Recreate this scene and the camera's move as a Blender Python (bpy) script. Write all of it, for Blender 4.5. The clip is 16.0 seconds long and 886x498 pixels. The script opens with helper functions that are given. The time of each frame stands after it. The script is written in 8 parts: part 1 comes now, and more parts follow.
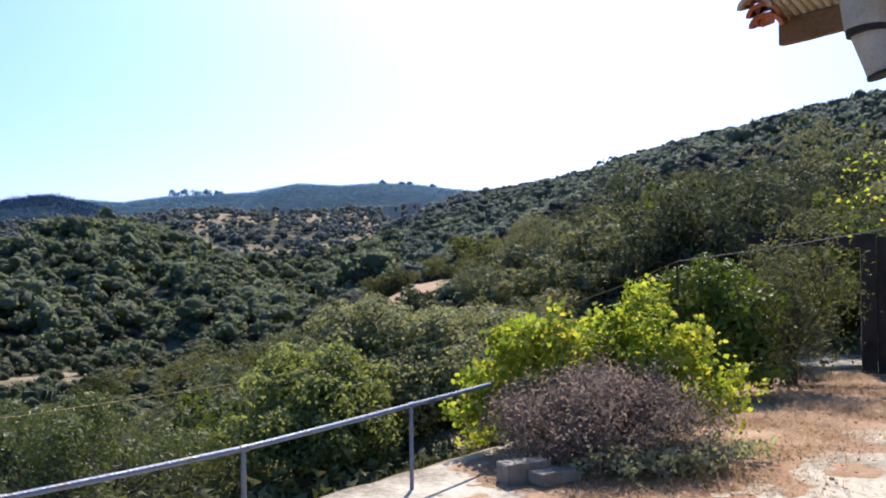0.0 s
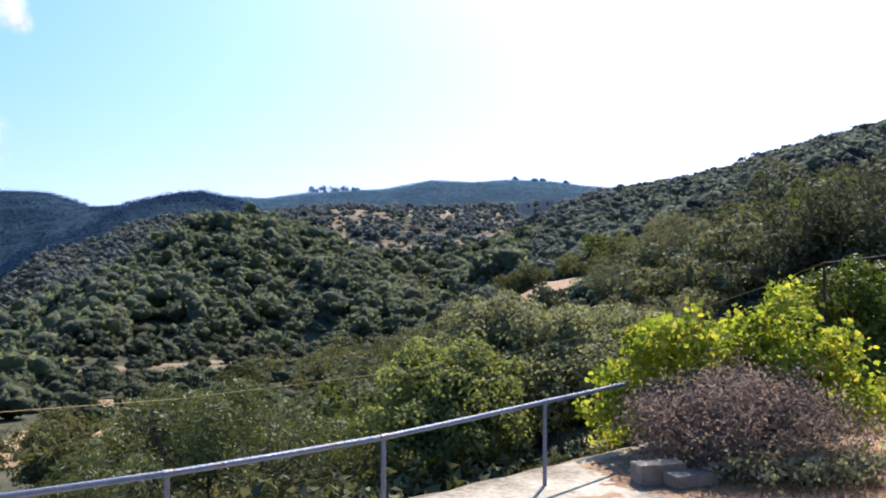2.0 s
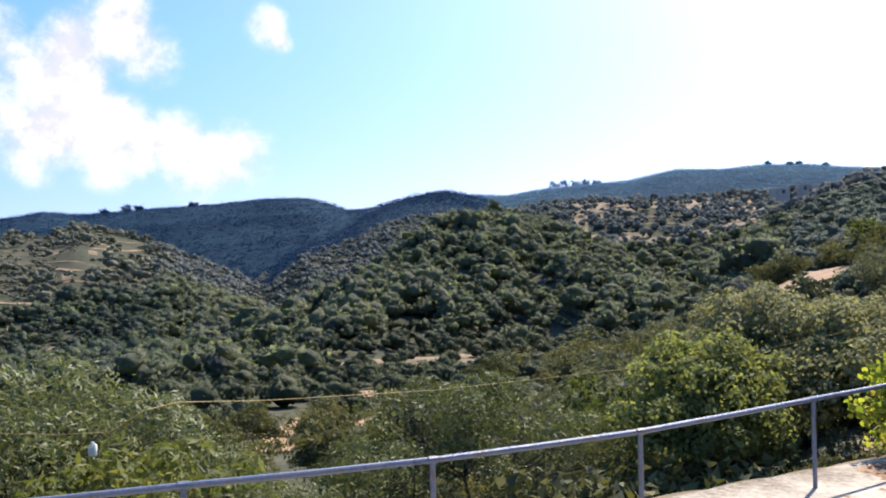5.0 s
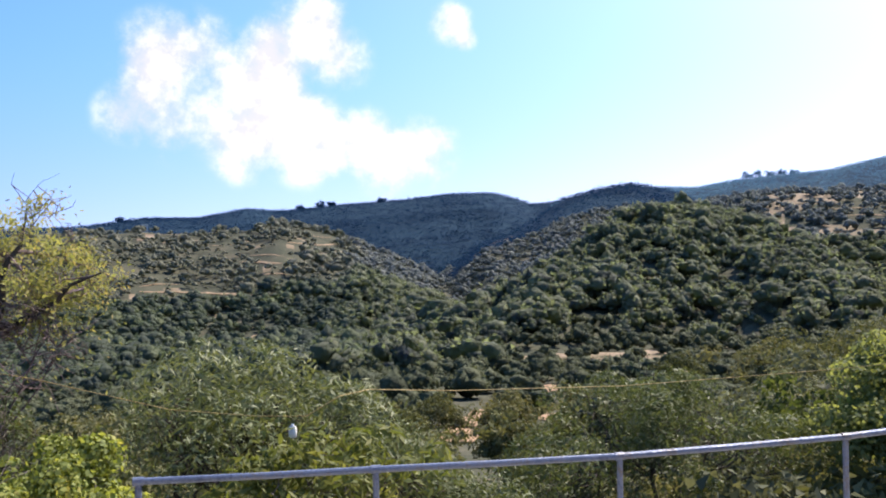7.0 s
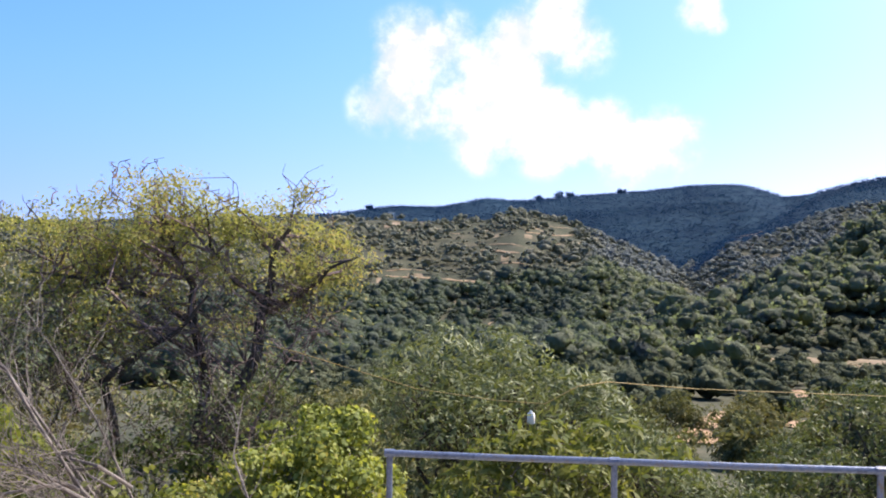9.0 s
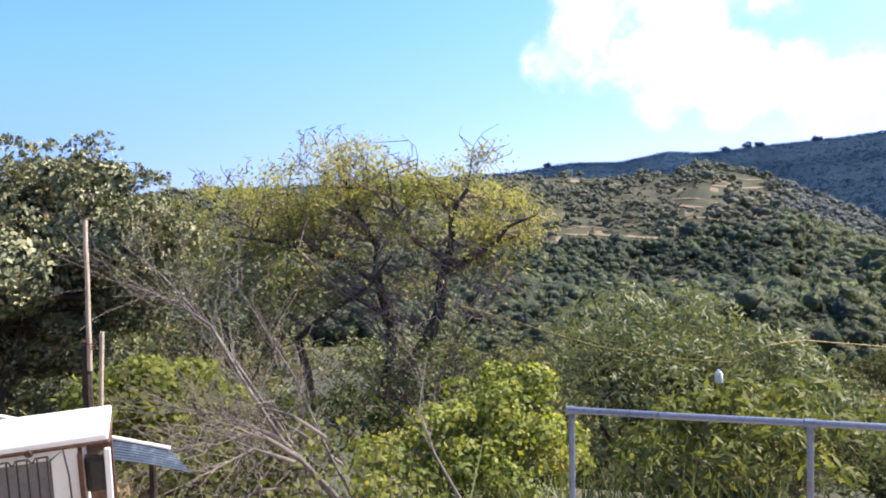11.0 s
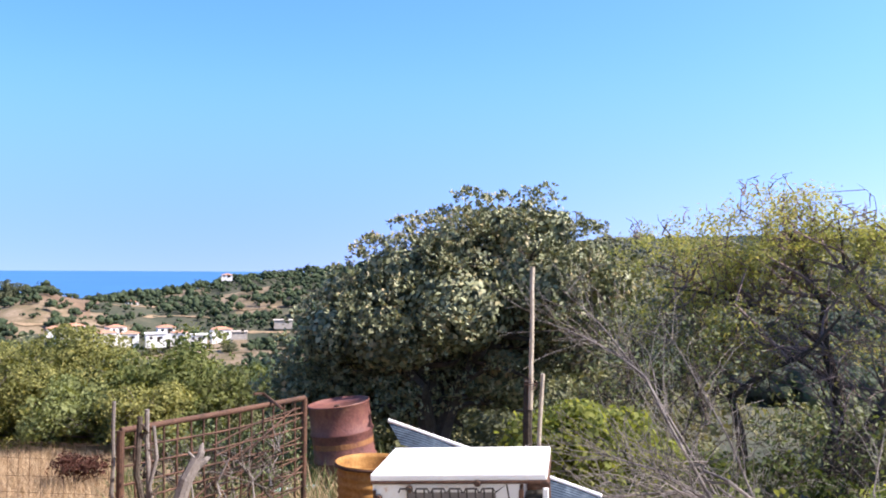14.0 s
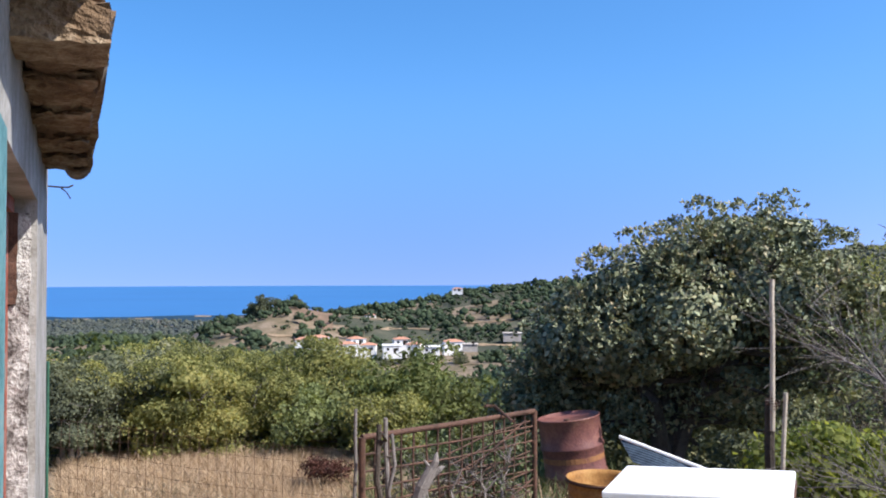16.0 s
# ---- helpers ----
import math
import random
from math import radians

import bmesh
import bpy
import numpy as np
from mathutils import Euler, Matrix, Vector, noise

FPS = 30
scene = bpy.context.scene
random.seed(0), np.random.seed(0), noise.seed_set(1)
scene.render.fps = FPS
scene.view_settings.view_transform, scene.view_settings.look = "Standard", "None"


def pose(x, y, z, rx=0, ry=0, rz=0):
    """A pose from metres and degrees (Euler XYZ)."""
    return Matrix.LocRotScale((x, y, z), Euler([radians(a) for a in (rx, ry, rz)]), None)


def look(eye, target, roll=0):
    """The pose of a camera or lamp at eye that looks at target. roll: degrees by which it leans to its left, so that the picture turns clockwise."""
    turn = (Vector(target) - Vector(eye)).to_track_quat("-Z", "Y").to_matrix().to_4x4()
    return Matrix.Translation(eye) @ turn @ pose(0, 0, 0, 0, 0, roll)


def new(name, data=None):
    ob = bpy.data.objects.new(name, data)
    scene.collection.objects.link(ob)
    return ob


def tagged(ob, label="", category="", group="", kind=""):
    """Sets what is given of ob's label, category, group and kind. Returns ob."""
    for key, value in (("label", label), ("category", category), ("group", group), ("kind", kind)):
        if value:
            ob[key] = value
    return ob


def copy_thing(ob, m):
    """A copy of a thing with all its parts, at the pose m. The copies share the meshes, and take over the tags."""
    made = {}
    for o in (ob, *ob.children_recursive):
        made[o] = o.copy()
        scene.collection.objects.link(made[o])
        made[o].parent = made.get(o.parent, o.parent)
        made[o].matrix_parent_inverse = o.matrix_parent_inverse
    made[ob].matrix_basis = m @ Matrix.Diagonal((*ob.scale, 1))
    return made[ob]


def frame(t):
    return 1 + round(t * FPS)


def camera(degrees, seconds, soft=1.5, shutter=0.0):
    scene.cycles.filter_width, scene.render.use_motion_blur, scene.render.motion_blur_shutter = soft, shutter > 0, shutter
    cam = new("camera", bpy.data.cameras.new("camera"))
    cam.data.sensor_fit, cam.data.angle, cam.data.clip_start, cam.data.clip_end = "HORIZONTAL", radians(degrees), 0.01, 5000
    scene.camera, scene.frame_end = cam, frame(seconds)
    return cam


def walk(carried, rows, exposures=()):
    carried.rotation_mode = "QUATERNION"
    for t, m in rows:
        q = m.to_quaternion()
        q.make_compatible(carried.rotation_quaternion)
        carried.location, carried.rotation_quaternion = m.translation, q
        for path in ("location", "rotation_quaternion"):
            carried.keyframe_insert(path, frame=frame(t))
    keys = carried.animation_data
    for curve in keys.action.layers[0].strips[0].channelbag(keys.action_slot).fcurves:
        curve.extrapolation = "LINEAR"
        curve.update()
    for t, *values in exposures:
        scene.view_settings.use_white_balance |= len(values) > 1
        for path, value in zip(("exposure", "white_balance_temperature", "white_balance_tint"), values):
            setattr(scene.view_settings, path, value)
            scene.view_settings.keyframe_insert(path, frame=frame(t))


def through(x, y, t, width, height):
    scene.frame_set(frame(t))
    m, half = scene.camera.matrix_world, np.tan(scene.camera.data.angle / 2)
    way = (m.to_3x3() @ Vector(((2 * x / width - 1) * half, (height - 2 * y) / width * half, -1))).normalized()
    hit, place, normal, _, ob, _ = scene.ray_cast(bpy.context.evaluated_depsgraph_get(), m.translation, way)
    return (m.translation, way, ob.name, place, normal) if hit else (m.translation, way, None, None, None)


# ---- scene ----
cam = camera(52.9, 16.0, soft=1.9)
PATH = [
    (0.0, pose(-0.000, -0.000, 1.780, 90.97, 0.50, -1.23)),
    (0.5, pose(-0.006, -0.021, 1.780, 90.94, 0.44, 0.73)),
    (1.0, pose(-0.008, -0.046, 1.781, 90.90, 0.49, 2.91)),
    (1.5, pose(-0.019, -0.085, 1.784, 90.84, 0.13, 5.22)),
    (2.0, pose(-0.024, -0.108, 1.787, 90.78, -0.25, 7.24)),
    (2.5, pose(-0.030, -0.122, 1.786, 90.67, 0.38, 8.97)),
    (3.0, pose(-0.041, -0.154, 1.789, 89.98, 1.14, 11.37)),
    (3.5, pose(-0.051, -0.153, 1.789, 89.76, 2.15, 13.87)),
    (4.0, pose(-0.054, -0.160, 1.788, 90.16, 1.92, 16.85)),
    (6.5, pose(-0.067, -0.172, 1.782, 90.34, 1.10, 31.37)),
    (7.0, pose(-0.069, -0.180, 1.780, 90.39, 1.10, 34.51)),
    (7.5, pose(-0.082, -0.178, 1.774, 90.27, 0.79, 38.07)),
    (8.0, pose(-0.075, -0.191, 1.776, 89.92, 0.73, 41.21)),
    (8.5, pose(-0.067, -0.216, 1.779, 89.91, 0.02, 45.76)),
    (9.0, pose(-0.048, -0.257, 1.783, 89.88, -0.41, 49.69)),
    (11.5, pose(-0.053, -0.242, 1.775, 87.70, 1.30, 64.39)),
    (12.0, pose(-0.047, -0.244, 1.778, 88.78, 1.35, 68.66)),
    (12.5, pose(-0.059, -0.247, 1.780, 88.99, 2.39, 74.29)),
    (13.0, pose(-0.077, -0.257, 1.783, 88.79, 0.86, 78.79)),
    (13.5, pose(-0.092, -0.263, 1.784, 89.64, 0.06, 83.12)),
    (14.0, pose(-0.085, -0.271, 1.790, 90.56, -0.63, 88.38)),
    (14.5, pose(-0.082, -0.279, 1.794, 91.01, -0.02, 92.89)),
    (15.0, pose(-0.070, -0.279, 1.799, 91.13, 0.16, 96.95)),
    (15.5, pose(-0.075, -0.276, 1.797, 91.31, 0.73, 100.45)),
    (16.0, pose(-0.074, -0.270, 1.795, 91.33, 0.03, 102.93)),
]
walk(cam, PATH, exposures=((0.0, 1.1, 6600, 14.0), (4.0, 1.17, 6800, 15.0), (8.0, 1.3, 6950, 18.0), (11.5, 1.67, 7000, 18.0), (12.5, 1.77, 7050, 19.0), (13.5, 1.7, 6950, 19.0), (14.5, 1.45, 6550, 18.0), (16.0, 1.1, 6300, 13.5)))
EYE = 1.78

# ---- world and sun ----
SUN_AZ, SUN_EL = -10.2, 47.0
world = bpy.data.worlds.new("sky")
scene.world = world
world.use_nodes = True
wn, wl = world.node_tree.nodes, world.node_tree.links
wn.clear()

sky = wn.new("ShaderNodeTexSky")
sky.sky_type = "NISHITA"
sky.sun_disc = False
sky.sun_elevation, sky.sun_rotation = radians(SUN_EL), radians(-SUN_AZ)
sky.altitude, sky.air_density, sky.dust_density, sky.ozone_density = 100, 1.0, 1.3, 4.5
geo = wn.new("ShaderNodeTexCoord")
dip = wn.new("ShaderNodeVectorMath")  # sky sampled higher: horizon lies under eye level, and its warm band is skipped
dip.operation = "ADD"
dip.inputs[1].default_value = (0, 0, 0.11)
wl.new(geo.outputs["Generated"], dip.inputs[0]), wl.new(dip.outputs["Vector"], sky.inputs["Vector"])
vivid = wn.new("ShaderNodeHueSaturation")
vivid.inputs["Hue"].default_value = 0.498
vivid.inputs["Saturation"].default_value = 1.25
wl.new(sky.outputs["Color"], vivid.inputs["Color"])


def direction(az, el):
    a, e = radians(az), radians(el)
    return (-math.sin(a) * math.cos(e), math.cos(a) * math.cos(e), math.sin(e))


# towards the horizon the sky turns from cyan to a pale lilac blue
split = wn.new("ShaderNodeSeparateXYZ")
wl.new(geo.outputs["Generated"], split.inputs[0])
low = wn.new("ShaderNodeMapRange")
low.interpolation_type = "SMOOTHSTEP"
low.inputs["From Min"].default_value, low.inputs["From Max"].default_value = 0.26, -0.02
wl.new(split.outputs["Z"], low.inputs["Value"])
lilac = wn.new("ShaderNodeMix")
lilac.data_type, lilac.blend_type = "RGBA", "MULTIPLY"
lilac.inputs["B"].default_value = (1.12, 0.86, 0.98, 1)
wl.new(low.outputs["Result"], lilac.inputs["Factor"]), wl.new(vivid.outputs["Color"], lilac.inputs["A"])
# away from the sun the haze over the sea is a duller blue
edge = wn.new("ShaderNodeMapRange")
edge.interpolation_type = "SMOOTHSTEP"
edge.inputs["From Min"].default_value, edge.inputs["From Max"].default_value = 0.2, -0.03
wl.new(split.outputs["Z"], edge.inputs["Value"])
away = wn.new("ShaderNodeMapRange")
away.interpolation_type = "SMOOTHSTEP"
away.inputs["From Min"].default_value, away.inputs["From Max"].default_value = 0.75, -0.3
wl.new(split.outputs["Y"], away.inputs["Value"])
dull_here = wn.new("ShaderNodeMath")
dull_here.operation = "MULTIPLY"
wl.new(edge.outputs["Result"], dull_here.inputs[0]), wl.new(away.outputs["Result"], dull_here.inputs[1])
dull = wn.new("ShaderNodeMix")
dull.data_type, dull.blend_type = "RGBA", "MULTIPLY"
dull.inputs["B"].default_value = (0.5, 0.62, 0.89, 1)
wl.new(dull_here.outputs[0], dull.inputs["Factor"]), wl.new(lilac.outputs["Result"], dull.inputs["A"])

# one bank of fair-weather cumulus: soft puffs joined, torn by noise
warp = wn.new("ShaderNodeTexNoise")
warp.inputs["Scale"].default_value, warp.inputs["Detail"].default_value, warp.inputs["Roughness"].default_value = 20.0, 8.0, 0.6
wl.new(geo.outputs["Generated"], warp.inputs["Vector"])
cloud_sum = None
for az, el, size in ((52.2, 12.9, 2.4), (49.5, 12.8, 2.5), (54.2, 8.9, 1.8), (51.3, 8.7, 2.8), (52.7, 11.2, 2.1), (47.3, 9.1, 2.7), (43.5, 13.6, 2.7), (40.8, 12.5, 2.1), (44.9, 11.5, 1.9), (42.4, 8.9, 1.6), (39.2, 7.6, 2.0), (35.6, 6.6, 2.5), (38.0, 5.8, 2.4), (43.3, 6.6, 2.3), (47.3, 6.8, 2.3), (33.7, 14.5, 1.5), (32.8, 13.6, 0.8), (41.9, 15.0, 1.7), (45.5, 13.4, 1.6), (46.6, 11.4, 2.0), (44.2, 9.6, 2.0), (41.2, 7.2, 2.1), (45.2, 8.2, 2.2)):
    dist = wn.new("ShaderNodeVectorMath")
    dist.operation = "DISTANCE"
    dist.inputs[1].default_value = direction(az, el)
    wl.new(geo.outputs["Generated"], dist.inputs[0])
    puff = wn.new("ShaderNodeMapRange")
    puff.interpolation_type = "SMOOTHSTEP"
    puff.inputs["From Min"].default_value, puff.inputs["From Max"].default_value = radians(size * 1.35), 0.0
    wl.new(dist.outputs["Value"], puff.inputs["Value"])
    if cloud_sum is None:
        cloud_sum = puff.outputs["Result"]
    else:
        add = wn.new("ShaderNodeMath")
        add.operation = "ADD"
        wl.new(cloud_sum, add.inputs[0]), wl.new(puff.outputs["Result"], add.inputs[1])
        cloud_sum = add.outputs[0]
torn = wn.new("ShaderNodeMath")
torn.operation = "MULTIPLY_ADD"
torn.inputs[1].default_value, torn.inputs[2].default_value = 3.0, -1.35
wl.new(warp.outputs["Fac"], torn.inputs[0])
near_puff = wn.new("ShaderNodeMapRange")
near_puff.inputs["From Max"].default_value = 0.35
wl.new(cloud_sum, near_puff.inputs["Value"])
torn_here = wn.new("ShaderNodeMath")
torn_here.operation = "MULTIPLY"
wl.new(torn.outputs[0], torn_here.inputs[0]), wl.new(near_puff.outputs["Result"], torn_here.inputs[1])
total = wn.new("ShaderNodeMath")
total.operation = "ADD"
wl.new(cloud_sum, total.inputs[0]), wl.new(torn_here.outputs[0], total.inputs[1])
cover = wn.new("ShaderNodeMapRange")
cover.interpolation_type = "SMOOTHSTEP"
cover.inputs["From Min"].default_value, cover.inputs["From Max"].default_value = 0.05, 1.75
cover.inputs["To Max"].default_value = 0.84
wl.new(total.outputs[0], cover.inputs["Value"])
cloud_tone = wn.new("ShaderNodeMapRange")
cloud_tone.inputs["From Min"].default_value, cloud_tone.inputs["From Max"].default_value = 0.42, 0.62
cloud_tone.inputs["To Min"].default_value, cloud_tone.inputs["To Max"].default_value = 3.6, 5.5
wl.new(warp.outputs["Fac"], cloud_tone.inputs["Value"])
white = wn.new("ShaderNodeCombineColor")
for k in range(3):
    wl.new(cloud_tone.outputs["Result"], white.inputs[k])
mixed = wn.new("ShaderNodeMix")
mixed.data_type = "RGBA"
wl.new(cover.outputs["Result"], mixed.inputs["Factor"])
wl.new(dull.outputs["Result"], mixed.inputs["A"]), wl.new(white.outputs["Color"], mixed.inputs["B"])
background = wn.new("ShaderNodeBackground")
background.inputs["Strength"].default_value = 0.115
wl.new(mixed.outputs["Result"], background.inputs["Color"])
wl.new(background.outputs["Background"], wn.new("ShaderNodeOutputWorld").inputs["Surface"])

sun = new("sun", bpy.data.lights.new("sun", "SUN"))
sun.data.energy, sun.data.angle, sun.data.color = 4.2, radians(0.5), (1.0, 0.95, 0.86)
sun.matrix_world = look(Vector(direction(SUN_AZ, SUN_EL)) * 50, (0, 0, 0))

# ---- materials ----


def material(name, colours, rough=0.8, scale=4.0, fine=40.0, bump=0.2, metal=0.0, clear=0.0, spread=(0.35, 0.65), per_piece=0.0, specular=0.3, bump_scale=0.02):
    """A surface with two scales of variation: patches (scale) and grain (fine), both per metre."""
    m = bpy.data.materials.new(name)
    m.use_nodes = True
    n, l = m.node_tree.nodes, m.node_tree.links
    p = n["Principled BSDF"]
    p.inputs["Roughness"].default_value, p.inputs["Metallic"].default_value = rough, metal
    p.inputs["Specular IOR Level"].default_value = specular
    co = n.new("ShaderNodeTexCoord")
    big, small = n.new("ShaderNodeTexNoise"), n.new("ShaderNodeTexNoise")
    for tex, s, d in ((big, scale, 5.0), (small, fine, 3.0)):
        tex.inputs["Scale"].default_value, tex.inputs["Detail"].default_value = s, d
        tex.inputs["Roughness"].default_value = 0.62
        l.new(co.outputs["Object"], tex.inputs["Vector"])
    mix = n.new("ShaderNodeMath")
    mix.operation = "MULTIPLY_ADD"
    mix.inputs[1].default_value = 0.65
    half = n.new("ShaderNodeMath")
    half.operation = "MULTIPLY"
    half.inputs[1].default_value = 0.35
    l.new(small.outputs["Fac"], half.inputs[0])
    l.new(big.outputs["Fac"], mix.inputs[0]), l.new(half.outputs[0], mix.inputs[2])
    value = mix.outputs[0]
    if per_piece:
        info = n.new("ShaderNodeNewGeometry")
        more = n.new("ShaderNodeMath")
        more.operation = "MULTIPLY_ADD"
        more.inputs[1].default_value = per_piece
        l.new(info.outputs["Random Per Island"], more.inputs[0])
        less = n.new("ShaderNodeMath")
        less.operation = "SUBTRACT"
        less.inputs[1].default_value = per_piece / 2
        l.new(value, less.inputs[0]), l.new(less.outputs[0], more.inputs[2])
        value = more.outputs[0]
    ramp = n.new("ShaderNodeValToRGB")
    e = ramp.color_ramp.elements
    for k, c in enumerate(colours):
        at = spread[0] + (spread[1] - spread[0]) * k / (len(colours) - 1)
        slot = e[k] if k < 2 else e.new(at)
        slot.position, slot.color = at, (*c, 1)
    l.new(value, ramp.inputs["Fac"]), l.new(ramp.outputs["Color"], p.inputs["Base Color"])
    if bump:
        b = n.new("ShaderNodeBump")
        b.inputs["Strength"].default_value, b.inputs["Distance"].default_value = bump, bump_scale
        l.new(small.outputs["Fac"], b.inputs["Height"]), l.new(b.outputs["Normal"], p.inputs["Normal"])
    return m


def foliage(name, colours, through=0.35, rough=0.6, patch=0.6, specular=0.25, tint=(1.3, 1.25, 0.6), vary=0.5, each_leaf=0.45, contrast=1.0, relief=0.0, relief_scale=2.0):
    """Leaves: a colour for each leaf, drifting in patches, with light coming through."""
    m = bpy.data.materials.new(name)
    m.use_nodes = True
    n, l = m.node_tree.nodes, m.node_tree.links
    p = n["Principled BSDF"]
    p.inputs["Roughness"].default_value, p.inputs["Specular IOR Level"].default_value = rough, specular
    info, co = n.new("ShaderNodeNewGeometry"), n.new("ShaderNodeTexCoord")
    tex = n.new("ShaderNodeTexNoise")
    tex.inputs["Scale"].default_value, tex.inputs["Detail"].default_value = patch, 3.0
    l.new(co.outputs["Object"], tex.inputs["Vector"])
    mix = n.new("ShaderNodeMix")
    mix.inputs["Factor"].default_value = each_leaf
    crisp = n.new("ShaderNodeMath")
    crisp.operation = "MULTIPLY_ADD"
    crisp.inputs[1].default_value, crisp.inputs[2].default_value = contrast, 0.5 - contrast / 2
    l.new(tex.outputs["Fac"], crisp.inputs[0])
    l.new(crisp.outputs[0], mix.inputs["A"]), l.new(info.outputs["Random Per Island"], mix.inputs["B"])
    ramp = n.new("ShaderNodeValToRGB")
    e = ramp.color_ramp.elements
    for k, c in enumerate(colours):
        at = 0.2 + 0.6 * k / (len(colours) - 1)
        slot = e[k] if k < 2 else e.new(at)
        slot.position, slot.color = at, (*c, 1)
    each = n.new("ShaderNodeObjectInfo")
    tone = n.new("ShaderNodeMath")
    tone.operation = "MULTIPLY_ADD"
    tone.inputs[1].default_value, tone.inputs[2].default_value = vary, -vary / 2
    l.new(each.outputs["Random"], tone.inputs[0])
    drift = n.new("ShaderNodeMath")
    drift.operation = "ADD"
    l.new(mix.outputs["Result"], drift.inputs[0]), l.new(tone.outputs[0], drift.inputs[1])
    l.new(drift.outputs[0], ramp.inputs["Fac"]), l.new(ramp.outputs["Color"], p.inputs["Base Color"])
    lit = n.new("ShaderNodeBsdfTranslucent")
    if relief:
        rough_tex, b = n.new("ShaderNodeTexNoise"), n.new("ShaderNodeBump")
        rough_tex.inputs["Scale"].default_value, rough_tex.inputs["Detail"].default_value, rough_tex.inputs["Roughness"].default_value = relief_scale, 4.0, 0.65
        l.new(co.outputs["Object"], rough_tex.inputs["Vector"])
        b.inputs["Strength"].default_value, b.inputs["Distance"].default_value = 1.0, relief
        l.new(rough_tex.outputs["Fac"], b.inputs["Height"]), l.new(b.outputs["Normal"], p.inputs["Normal"])
    warm = n.new("ShaderNodeMix")
    warm.data_type, warm.blend_type = "RGBA", "MULTIPLY"
    warm.inputs["Factor"].default_value = 1.0
    warm.inputs["B"].default_value = (*tint, 1)
    l.new(ramp.outputs["Color"], warm.inputs["A"]), l.new(warm.outputs["Result"], lit.inputs["Color"])
    both = n.new("ShaderNodeMixShader")
    both.inputs["Fac"].default_value = through
    l.new(p.outputs["BSDF"], both.inputs[1]), l.new(lit.outputs["BSDF"], both.inputs[2])
    l.new(both.outputs["Shader"], n["Material Output"].inputs["Surface"])
    return m


M_LAND = material("dry_hillside", [(0.06, 0.06, 0.03), (0.12, 0.092, 0.05), (0.18, 0.136, 0.088), (0.25, 0.192, 0.132)], 0.95, 0.09, 1.3, 0.4, bump_scale=0.2, spread=(0.34, 0.62))
M_SCRUB = material("low_scrub", [(0.04, 0.046, 0.036), (0.06, 0.066, 0.048), (0.08, 0.081, 0.058), (0.112, 0.1, 0.072)], 0.95, 0.06, 0.9, 0.6, bump_scale=0.5, specular=0.02)
# blue put into the soil colour stands in for haze before the far ridges
M_FARSCRUB = material("hazed_far_scrub", [(0.015, 0.034, 0.059), (0.020, 0.045, 0.072), (0.029, 0.058, 0.084)], 0.95, 0.02, 0.25, 0.6, bump_scale=1.5, specular=0.02)
M_DIRT = material("trodden_dirt", [(0.14, 0.075, 0.042), (0.27, 0.165, 0.1), (0.39, 0.27, 0.17)], 0.95, 1.2, 30.0, 0.7)
M_CONCRETE = material("old_concrete", [(0.16, 0.13, 0.095), (0.28, 0.245, 0.195), (0.38, 0.345, 0.285), (0.47, 0.435, 0.37)], 0.95, 1.1, 16.0, 0.8, spread=(0.37, 0.62), bump_scale=0.03)
M_BLOCK = material("grey_concrete_block", [(0.15, 0.13, 0.11), (0.25, 0.225, 0.195), (0.33, 0.3, 0.26)], 0.9, 6.0, 60.0, 0.5)
M_SEA = material("sea", [(0.028, 0.108, 0.255), (0.035, 0.13, 0.3)], 0.4, 0.002, 0.05, 0.1, bump_scale=0.3, specular=0.2)
M_RAIL = material("blue_grey_painted_pipe", [(0.08, 0.1, 0.16), (0.16, 0.2, 0.29), (0.15, 0.13, 0.12)], 0.4, 5.0, 60.0, 0.15, metal=0.3)
# weathered, and its colour lowered further for the shade on the wall
M_PLASTER = material("weathered_plaster", [(0.14, 0.125, 0.105), (0.26, 0.25, 0.23), (0.37, 0.36, 0.345)], 0.9, 2.5, 30.0, 0.4)
# browns deepened to paint the shade under the eave and on its beam
M_RAWSOFFIT = material("rough_soffit_concrete", [(0.06, 0.036, 0.02), (0.14, 0.092, 0.054), (0.3, 0.24, 0.165)], 0.95, 3.0, 25.0, 0.8, bump_scale=0.05)
M_TILE = material("terracotta", [(0.22, 0.1, 0.06), (0.36, 0.2, 0.13), (0.46, 0.36, 0.27)], 0.85, 4.0, 50.0, 0.3)
M_BOARD = material("brown_stained_board", [(0.1, 0.05, 0.02), (0.24, 0.13, 0.06)], 0.8, 3.0, 40.0, 0.3)
M_DARKWOOD = material("dark_weathered_wood", [(0.016, 0.013, 0.011), (0.055, 0.043, 0.034)], 0.9, 3.0, 50.0, 0.5)
M_GREYWOOD = material("grey_dead_wood", [(0.095, 0.083, 0.076), (0.237, 0.210, 0.191)], 0.9, 4.0, 60.0, 0.4)
M_BARK = material("dark_bark", [(0.03, 0.024, 0.018), (0.1, 0.08, 0.065)], 0.95, 6.0, 50.0, 0.6)
M_PIPE = material("beige_grey_weathered_pipe", [(0.3, 0.255, 0.2), (0.48, 0.42, 0.34)], 0.7, 4.0, 50.0, 0.2)
M_RUST = material("rusted_iron", [(0.028, 0.017, 0.013), (0.075, 0.039, 0.027), (0.13, 0.066, 0.042)], 0.8, 5.0, 60.0, 0.4)
M_DRUM = material("rusted_drum_paint", [(0.085, 0.038, 0.036), (0.155, 0.066, 0.058), (0.24, 0.12, 0.085)], 0.42, 3.0, 40.0, 0.2)
